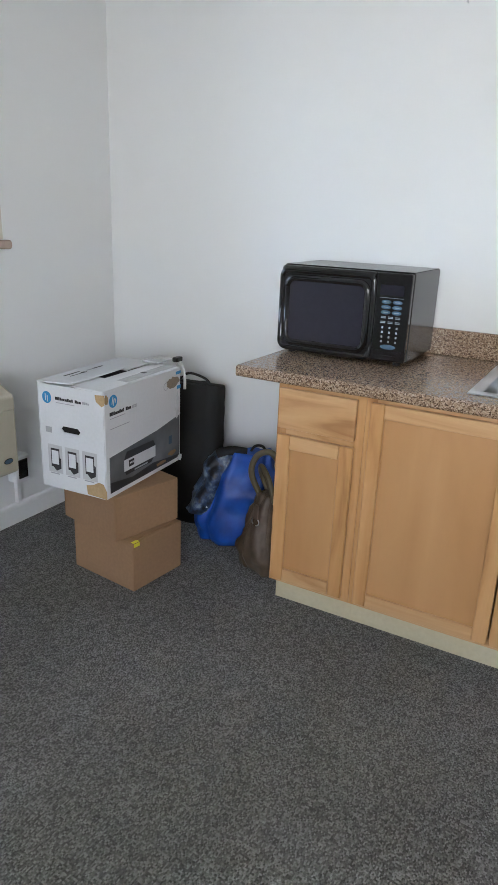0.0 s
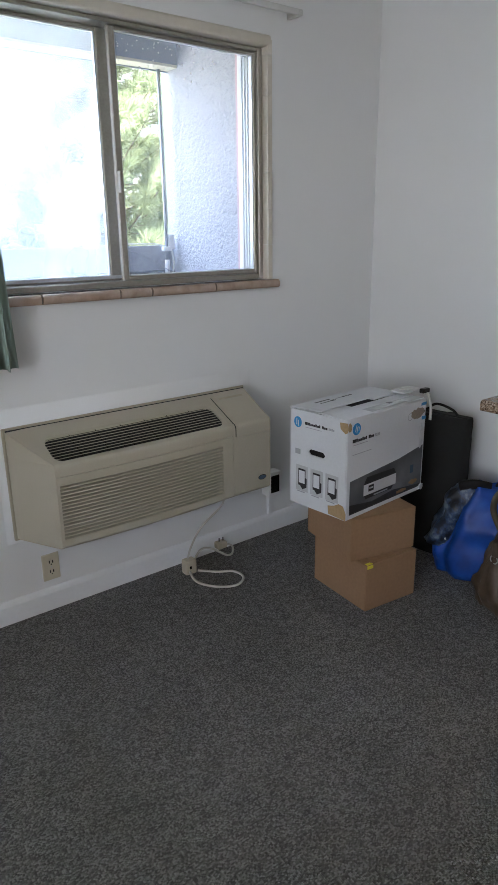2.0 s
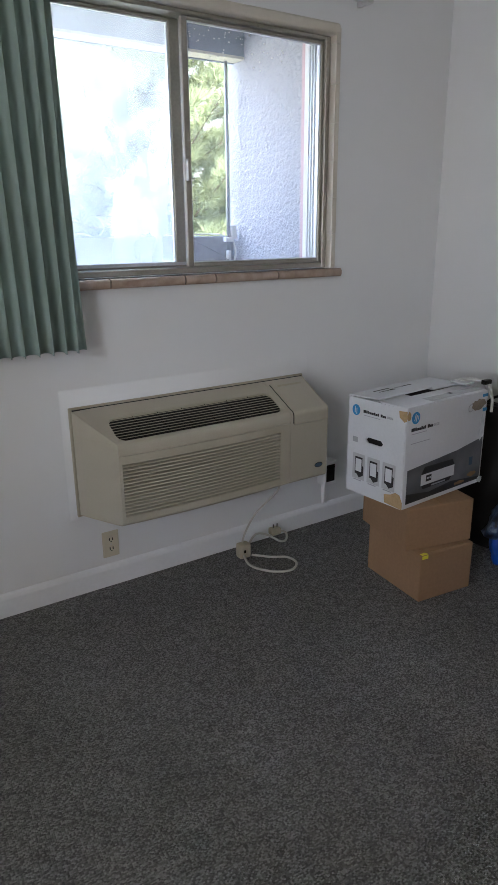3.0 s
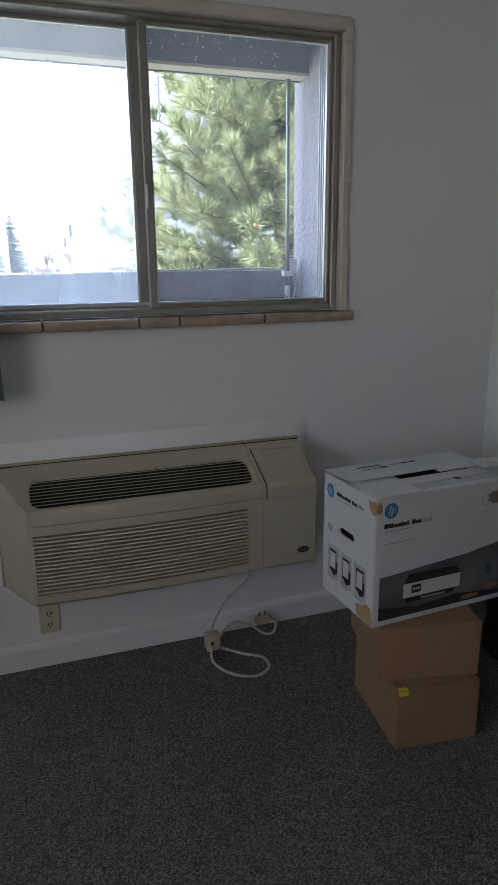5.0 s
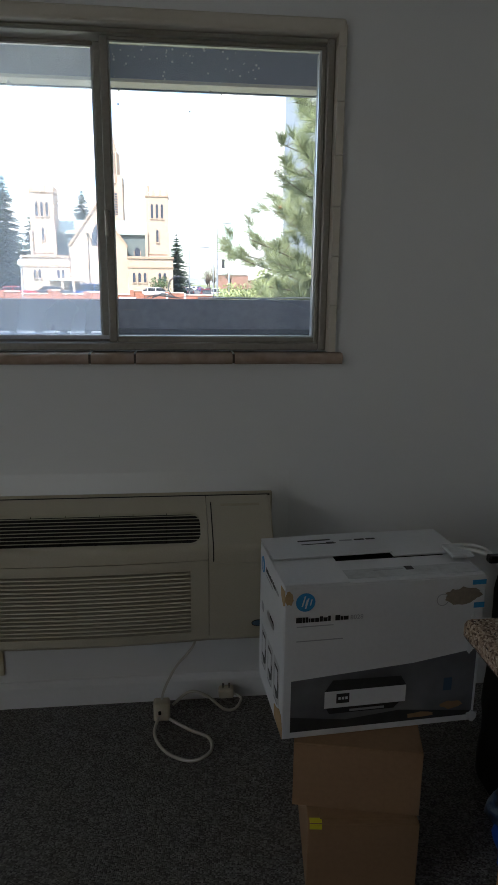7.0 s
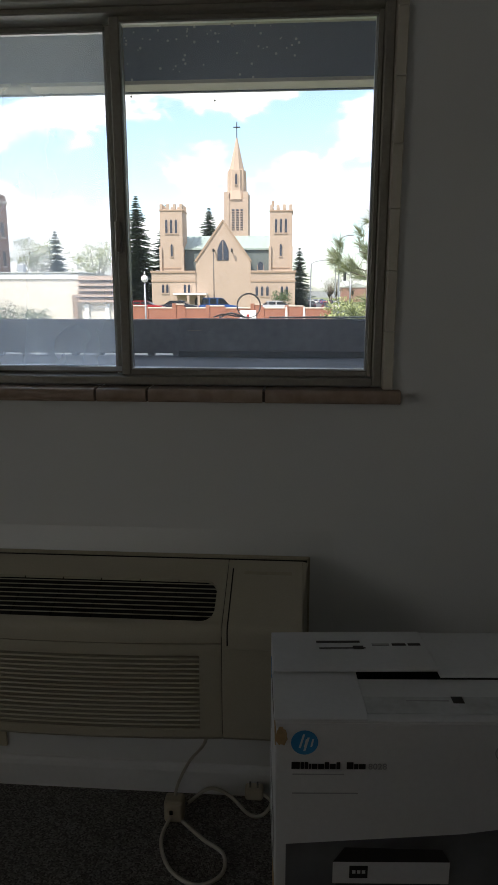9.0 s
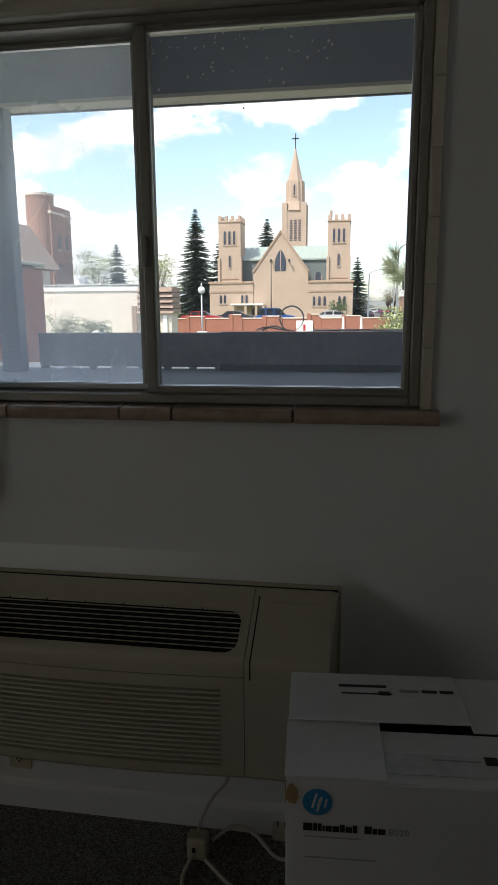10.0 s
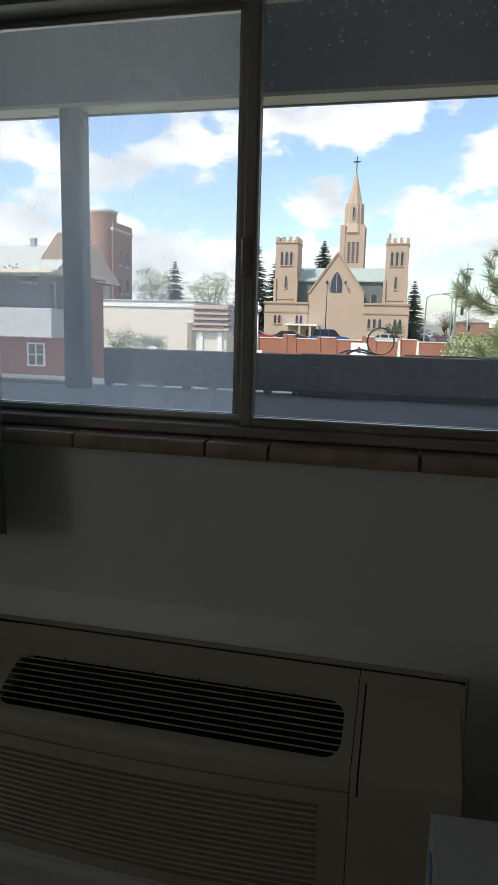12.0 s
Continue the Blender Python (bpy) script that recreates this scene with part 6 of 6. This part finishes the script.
    for x, y in ((tx0, ty0), (tx1 - 0.8, ty0), (tx0, ty1 - 0.8), (tx1 - 0.8, ty1 - 0.8)):
        part("corner_pier", prism([(x - 0.15, y - 0.15), (x + 0.95, y - 0.15), (x + 0.95, y + 0.95), (x - 0.15, y + 0.95)], "z", 0, 24.6), M_STONE, tw)
    bm2 = bmesh.new()
    cx, cy = (tx0 + tx1) / 2, (ty0 + ty1) / 2

    def frustum(z0, r0, z1, r1, n=8, rot=math.pi / 8):
        a = [bm2.verts.new((cx + r0 * math.cos(rot + 2 * math.pi * k / n), cy + r0 * math.sin(rot + 2 * math.pi * k / n), z0)) for k in range(n)]
        b = [bm2.verts.new((cx + r1 * math.cos(rot + 2 * math.pi * k / n), cy + r1 * math.sin(rot + 2 * math.pi * k / n), z1)) for k in range(n)]
        for k in range(n):
            bm2.faces.new((a[k], a[(k + 1) % n], b[(k + 1) % n], b[k]))
        bm2.faces.new(list(reversed(a)))
        bm2.faces.new(b)

    frustum(23.0, 3.0, 25.0, 2.3)
    frustum(25.0, 2.25, 29.2, 2.15)
    part("lantern_stage", bm2, M_STONE, tw)
    bm2 = bmesh.new()
    frustum(29.2, 1.75, 36.0, 0.16)
    part("spire", bm2, M_STONE, tw)
    bm2 = bmesh.new()
    for k in range(4):
        a = math.pi / 4 + k * math.pi / 2
        add_box(bm2, cx + 1.75 * math.cos(a) - 0.35, cx + 1.75 * math.cos(a) + 0.35, cy + 1.75 * math.sin(a) - 0.35, cy + 1.75 * math.sin(a) + 0.35, 24.6, 29.4, 0.05)
    part("pinnacles", bm2, M_STONE, tw)
    slit(tw, cx, 26.2, 28.4, 0.4, cy - 2.1)
    cr = part("cross", box(cx - 0.10, cx + 0.10, cy - 0.10, cy + 0.10, 36.0, 39.2), M_IRON, tw, "dark iron cross")
    part("cross_arm", box(cx - 0.75, cx + 0.75, cy - 0.10, cy + 0.10, 38.0, 38.25), M_IRON, cr)
    part("chimney", box(9.9, 10.4, 2, 2.5, 20.4, 21.6), M_STONE_DK, c)


church()

# ---- brick garden wall with a stepped top
bw = thing("garden_wall", "red brick garden wall with a wavy capped top", "wall", pose(0, 60, GZ))
x, k = -22.0, 0
while x < 1.0:
    hi = (1.62, 1.95, 1.62, 1.80)[k % 4]
    w_ = (2.6, 0.9, 2.2, 1.5)[k % 4]
    part("brick_panel", box(x, x + w_, 0, 0.35, 0, hi), M_BRICKWALL, bw)
    part("wall_cap", box(x - 0.04, x + w_ + 0.04, -0.06, 0.41, hi + 0.001, hi + 0.10, 0.02), M_CAP, bw)
    part("wall_pier", box(x - 0.18, x + 0.18, -0.08, 0.43, 0, hi + 0.12, 0.02), M_BRICKWALL, bw)
    x += w_
    k += 1
solid("lawn_bank", box(-23, 1.5, 56.5, 59.9, GZ, GZ + 0.25), M_CONCRETE, "pale paved strip before the garden wall", "pavement", kind="structure")
sgn = thing("sign_board", "white sign board on the brick garden wall", "sign", pose(-5.4, 59.9, GZ))
part("board", box(-0.75, 0.75, -0.05, 0.0, 0.35, 1.45, 0.02), M_WHITEPAINT, sgn)
part("symbol", box(-0.12, 0.1, -0.07, -0.05, 0.55, 1.1), M_CARRED, sgn)
for x in (-1.0, 0.4):
    fp = thing("bollard", "short white post beyond the parapet", "post", pose(x - 0.8, 52, GZ), group="white posts")
    part("post_shaft", prism([(-0.16, 0), (0.16, 0), (0.06, 1.9), (-0.06, 1.9)], "y", -0.06, 0.06), M_WHITEPAINT, fp)


# ---- cars
def car(x, y, ang, mat, label, tall):
    c = thing("car", label, "car", pose(x, y, GZ + (0.80 if x < -0.9 and y < 100 else 0.006), 0, 0, ang), group="parked cars")
    h = 1.75 if tall else 1.42
    low_ = [(-2.3, 0.35), (-2.3, 0.85), (-2.1, 0.98), (-1.2, 1.02), (1.1, 1.0), (2.1, 0.86), (2.3, 0.7), (2.3, 0.35)]
    body = prism(low_, "y", -0.88, 0.88)
    bmesh.ops.bevel(body, geom=list(body.edges), offset=0.05, segments=2, affect="EDGES")
    part("body", body, mat, c)
    cab = [(-2.05 if tall else -1.7, 1.0), (-1.85 if tall else -1.1, h - 0.04), (0.1, h), (0.55, h - 0.08), (1.15, 1.0)]
    part("cabin", prism([(a, b) for a, b in cab], "y", -0.74, 0.74), M_CARGLASS, c, "dark car windows")
    part("roof", prism([(cab[1][0] - 0.02, h - 0.06), (cab[1][0] + 0.05, h + 0.01), (0.1, h + 0.03), (0.58, h - 0.06)], "y", -0.76, 0.76), mat, c)
    for px in (-1.1, -0.2):
        part("pillar", box(px - 0.05, px + 0.05, -0.755, 0.755, 1.0, h - 0.02), mat, c)
    for wx in (-1.4, 1.4):
        for wy in (-0.80, 0.80):
            wv = part("wheel", prism([(wx + 0.34 * math.cos(k * math.pi / 10), 0.34 + 0.34 * math.sin(k * math.pi / 10)) for k in range(20)], "y", wy - 0.1, wy + 0.1), M_TYRE, c)
            part("rim", prism([(wx + 0.2 * math.cos(k * math.pi / 8), 0.34 + 0.2 * math.sin(k * math.pi / 8)) for k in range(16)], "y", wy - 0.11, wy + 0.11), M_STEEL, wv)
    for wy in (-0.65, 0.65):
        part("headlight", box(2.22, 2.32, wy - 0.16, wy + 0.16, 0.66, 0.8, 0.02), M_STEEL, c)
        part("tail_light", box(-2.32, -2.24, wy - 0.14, wy + 0.14, 0.72, 0.9, 0.02), M_CARRED, c)


car(-9.9, 76, 6, M_CARBLUE, "blue sport utility car parked behind the brick wall", True)
car(-14.6, 77, -4, M_CARDARK, "dark sedan parked behind the brick wall", False)
car(-18.4, 75, 0, M_CARRED, "red car parked behind the brick wall", False)
car(-3.2, 74, 10, M_CARWHITE, "pale sedan parked by the side street", False)
q7 = random.Random(77)
for k in range(26):
    yy = 120 + k * 13 + q7.uniform(-3, 3)
    car(2.0 + q7.choice((0, 2.6, 5.2)) + (yy - 120) * 0.012, yy, 90 + q7.uniform(-3, 3), q7.choice((M_CARWHITE, M_CARDARK, M_CARWHITE, M_CARBLUE, M_CARRED)), "car in the traffic far down the side street", q7.random() < 0.4)


def street_lamp(x, y, h, arm, label, globe=False):
    s = thing("street_lamp", label, "street lamp", pose(x, y, GZ))
    if globe:
        part("pole", tube([(0, 0, 0), (0, 0, h - 0.4)], 0.045, 8, 0.035), M_POLE, s)
        bm = bmesh.new()
        bmesh.ops.create_uvsphere(bm, u_segments=12, v_segments=8, radius=0.17, matrix=Matrix.Translation((0, 0, h - 0.22)))
        part("globe", bm, M_WHITEPAINT, s, "white globe")
        part("finial", tube([(0, 0, h - 0.02), (0, 0, h + 0.12)], 0.05, 8, 0.01), M_WHITEPAINT, s)
        part("sign_plate", box(-0.25, 0.25, -0.05, 0.0, h * 0.34, h * 0.42), M_WHITEPAINT, s)
    else:
        part("pole", tube(smooth_path([(0, 0, 0), (0, 0, h * 0.8), (arm * 0.15, 0, h * 0.95), (arm, 0, h)]), 0.11, 8, 0.06), M_POLE, s)
        part("head", box(arm - 0.1, arm + 0.7, -0.15, 0.15, h - 0.12, h + 0.06, 0.04), M_POLE, s)


street_lamp(-8.1, 30, 3.7, 0, "white globe street lamp", True)
street_lamp(3.9, 80, 9.7, 0.9, "curved grey street lamp mast")
street_lamp(1.0, 100, 8.0, 2.5, "grey street lamp mast with a long arm")
street_lamp(6.2, 130, 9.5, -2.0, "grey street lamp mast far off")
tl = thing("traffic_light", "dark traffic light on a mast arm", "traffic light", pose(5.6, 84, GZ))
part("pole", tube([(0, 0, 0), (0, 0, 6.0)], 0.10, 8), M_POLE, tl)
part("arm", tube(smooth_path([(0, 0, 5.2), (-0.7, 0, 5.6), (-1.4, 0, 5.7)]), 0.06, 8), M_POLE, tl)
part("signal", box(-0.2, 0.2, -0.35, -0.05, 5.8, 7.2, 0.04), M_IRON, tl)
part("signal", box(-0.9, -0.55, -0.2, 0.1, 4.6, 5.7, 0.04), M_IRON, tl)
fl_ = thing("flagpole", "thin dark pole before the church door", "pole", pose(-15.6, 118, GZ))
part("shaft", tube([(0, 0, 0), (0, 0, 10.2)], 0.11, 6, 0.07), M_IRON, fl_)

# ---- motel wing across the yard
mo = thing("motel_wing", "two-storey motel wing with a grey balcony and red lower wall", "building", pose(0, 22, GZ))
part("lower_wall", box(-30, -13.88, 0.6, 2.8, 0, 2.05), M_MOTEL_LOW, mo, "dark red lower wall")
part("balcony_front", box(-30, -13.86, -0.9, 0.6, 2.051, 3.12, 0.02), M_MOTEL_RAIL, mo, "grey balcony panel")
part("upper_wall", box(-30, -13.9, 0.62, 2.8, 2.06, 4.36), M_MOTEL_UP, mo, "dark upper wall")
part("roof_slab", box(-30.5, -13.6, -1.2, 3.2, 4.361, 4.50, 0.03), M_ROOFGREY, mo, "pale flat roof")
part("roof_fascia", box(-30.5, -13.58, -1.24, -1.2, 4.38, 4.48), M_CAP, mo)
for x0, x1, z0, z1 in ((-15.7, -15.05, 0.95, 1.75), (-16.4, -15.5, 2.9, 4.1), (-15.3, -14.5, 2.6, 4.1), (-18.4, -17.4, 2.9, 4.1)):
    wv = part("window", box(x0, x1, 0.55, 0.66, z0, z1), M_LEADED, mo)
    for a, b, c, d in ((x0 - 0.06, x0, z0 - 0.06, z1 + 0.06), (x1, x1 + 0.06, z0 - 0.06, z1 + 0.06), (x0, x1, z0 - 0.06, z0), (x0, x1, z1, z1 + 0.06), ((x0 + x1) / 2 - 0.025, (x0 + x1) / 2 + 0.025, z0, z1), (x0, x1, (z0 + z1) / 2 - 0.02, (z0 + z1) / 2 + 0.02)):
        part("window_frame", box(a, b, 0.50, 0.58, c, d), M_WHITEPAINT if z0 < 2 else M_MOTEL_RAIL, wv)
part("end_wall", box(-13.879, -13.6, 0.7, 2.9, 0, 4.2), M_MOTEL_LOW, mo, "dark red end wall")
solid("yard_kerb", box(-30, -13.2, 20.4, 20.6, GZ, GZ + 0.15), M_CAP, "pale kerb before the motel wing", "kerb", kind="structure")
# unseen ground, made pale to bounce sunlight up into the room
solid("yard", box(-30, -4, 2.4, 20.4, GZ, GZ + 0.004), M_CONCRETE, "unseen yard below the balcony, made pale to bounce sunlight", "road", kind="structure")

# ---- low cream building and its kiosk
ga = thing("low_building", "cream flat-roofed low building with a parapet", "building", pose(0, 45, GZ))
part("wall", box(-26, -16.2, 0, 10, 0, 3.85), M_WHITEBLDG, ga)
part("parapet", box(-26.1, -16.1, -0.1, 10.1, 3.851, 4.25, 0.03), M_WHITEPAINT, ga)
part("parapet_cap", box(-26.2, -16.0, -0.18, 10.2, 4.251, 4.35, 0.02), M_ROOFGREY, ga)
part("vent", box(-21.3, -20.8, 2, 2.5, 4.36, 5.0, 0.05), M_POLE, ga)
part("pilaster", box(-16.6, -16.25, -0.15, -0.001, 0, 2.8), M_SHINGLE, ga)
ki = thing("kiosk", "small kiosk with brown shingle courses", "kiosk", pose(-14.4, 43.5, GZ))
part("base", box(-1.1, 1.1, 0, 1.6, 0, 2.3), M_WHITEBLDG, ki)
# near-black core paints the shadow lines between the shingle courses
part("course_shade_core", box(-1.2, 1.2, -0.10, 1.75, 2.3, 4.05), M_IRON, ki)
for k in range(5):
    z = 2.3 + 0.36 * k
    part("shingle_course", prism([(-0.34, z), (-0.11, z + 0.30), (1.80, z + 0.30), (1.80, z)], "x", -1.30 + 0.02 * k, 1.30 - 0.02 * k), M_SHINGLE, ki)
part("post_red", box(-0.9, -0.6, -0.12, 0, 0.0, 2.2), M_WHITEPAINT, ki)
part("post_red", box(0.5, 0.8, -0.12, 0, 0.0, 2.2), M_WHITEPAINT, ki)
ch = thing("garden_chair", "white slatted garden chair on the lawn", "chair", pose(-16.7, 38.2, GZ))
for k in range(5):
    part("slat", box(-0.32 + k * 0.14, -0.22 + k * 0.14, 0.0, 0.04, 0.35, 1.35 - 0.05 * abs(k - 2)), M_WHITEPAINT, ch)
part("seat", box(-0.35, 0.35, -0.5, 0.0, 0.38, 0.43), M_WHITEPAINT, ch)
for a, b in ((-0.33, -0.5), (0.27, -0.5), (-0.33, -0.05), (0.27, -0.05)):
    part("leg", box(a, a + 0.06, b, b + 0.05, 0, 0.38), M_WHITEPAINT, ch)

# ---- old brick building and a gabled house
ob_ = thing("brick_building", "tall old red brick building with a rounded stair tower", "building", pose(0, 90, GZ))
part("wall", box(-46.6, -43.0, 0, 6.7, 0, 16.8), M_BRICKDARK, ob_)
part("stair_tower", disc(-44.9, 0.9, 1.9, 0, 18.0, 24, "z"), M_BRICKDARK, ob_)
part("tower_cap", disc(-44.9, 0.9, 2.0, 18.0, 18.35, 24, "z"), M_CAP, ob_)
part("cornice", box(-46.8, -42.85, -0.15, 6.85, 15.6, 16.0, 0.04), M_CAP, ob_)
part("lower_wing", box(-45.5, -41.5, -8, -0.01, 0, 5.5), M_BRICKDARK, ob_)
for zz in (3, 7, 11):
    for yy in (2.4, 4.9):
        wv = part("window", box(-43.05, -42.96, yy - 0.45, yy + 0.45, zz, zz + 2.0), M_LEADED, ob_)
        part("sill", box(-43.02, -42.85, yy - 0.55, yy + 0.55, zz - 0.2, zz - 0.02), M_CAP, wv)
ho = thing("house", "pale gabled house with a chimney and a grey roof", "house", pose(0, 55, GZ))
part("wall", box(-46, -32, 0, 10, 0, 6.6), M_WHITEBLDG, ho)
part("roof", prism([(-0.6, 6.4), (-0.6, 6.7), (4.5, 9.9), (10.6, 6.7), (10.6, 6.4)], "x", -46.5, -32.6), M_ROOFGREY, ho)
part("gable", prism([(-36.8, 6.4), (-30.2, 6.4), (-33.4, 10.8)], "y", 2, 9), M_SHINGLE, ho)
part("gable_wall", box(-35.4, -31.8, -0.4, 8.8, 0, 6.39), M_WHITEBLDG, ho)
chm = part("chimney", box(-37.6, -37.1, 4.2, 4.7, 9.0, 10.5), M_POLE, ho)
part("chimney_cap", box(-37.65, -37.05, 4.15, 4.75, 10.5, 10.6), M_CAP, chm)

# ---- tall blue-grey building behind the pine, with a railed platform
tb = thing("tall_building", "tall blue-grey building with a railed platform behind the pine", "building", pose(0, 45, GZ))
part("wall", box(8.1, 20, 0, 12, 0, 19), M_BLUEGREY, tb)
part("corner_trim", box(7.9, 8.4, -0.2, 0.3, 0, 19), M_BEAM, tb)
part("belt", box(7.6, 20.2, -0.3, 0, 10.9, 11.5), M_BEAM, tb)
part("stair_box", box(7.3, 10, -1.2, -0.31, 8.4, 11.4), M_BEAM, tb)
part("platform", box(5.9, 9.4, -1.4, 1.5, 7.95, 8.2), M_BEAM, tb)
rl = part("platform_rail", tube([(5.95, -1.35, 9.25), (8.2, -1.35, 9.25)], 0.04, 6), M_IRON, tb)
for k in range(4):
    part("baluster", tube([(5.95 + 0.7 * k, -1.35, 8.2), (5.95 + 0.7 * k, -1.35, 9.25)], 0.03, 5), M_IRON, rl)
part("platform_leg", box(6.4, 6.6, 0, 0.2, 0, 7.95), M_BEAM, tb)
part("platform_leg", box(7.6, 7.8, 0, 0.2, 0, 7.95), M_BEAM, tb)

# ---- far town and hills
q8 = random.Random(9)
for k in range(16):
    x = -140 + k * 24 + q8.uniform(-8, 8)
    if -48 < x < 10:
        continue
    y, h, w_ = q8.uniform(170, 420), q8.uniform(4, 9), q8.uniform(8, 18)
    hb = thing("far_house", "plain town building far off", "building", pose(x, y, GZ), group="far town buildings")
    part("wall", box(-w_ / 2, w_ / 2, 0, 10, 0, h), q8.choice((M_WHITEBLDG, M_BRICKDARK, M_STONE)), hb)
    part("roof", prism([(-w_ / 2 - 0.4, h), (w_ / 2 + 0.4, h), (0, h + 2.4)], "y", -0.4, 10.4), M_ROOFGREY, hb)
verts, faces = [], []
for k in range(81):
    x = -2400 + 60 * k
    verts += [(x, 2600, GZ - 1), (x, 2760, 20 + 26 * noise.noise(Vector((k * 0.21, 3, 1))) + 9 * noise.noise(Vector((k * 0.9, 1, 1)))), (x, 3000, GZ - 1)]
for k in range(80):
    a = 3 * k
    faces += [(a, a + 3, a + 4, a + 1), (a + 1, a + 4, a + 5, a + 2)]
tagged(new("backdrop_hills", raw_mesh("backdrop_hills", verts, faces, M_HILL)), "low hazy hills on the horizon", "hills", "", "structure")
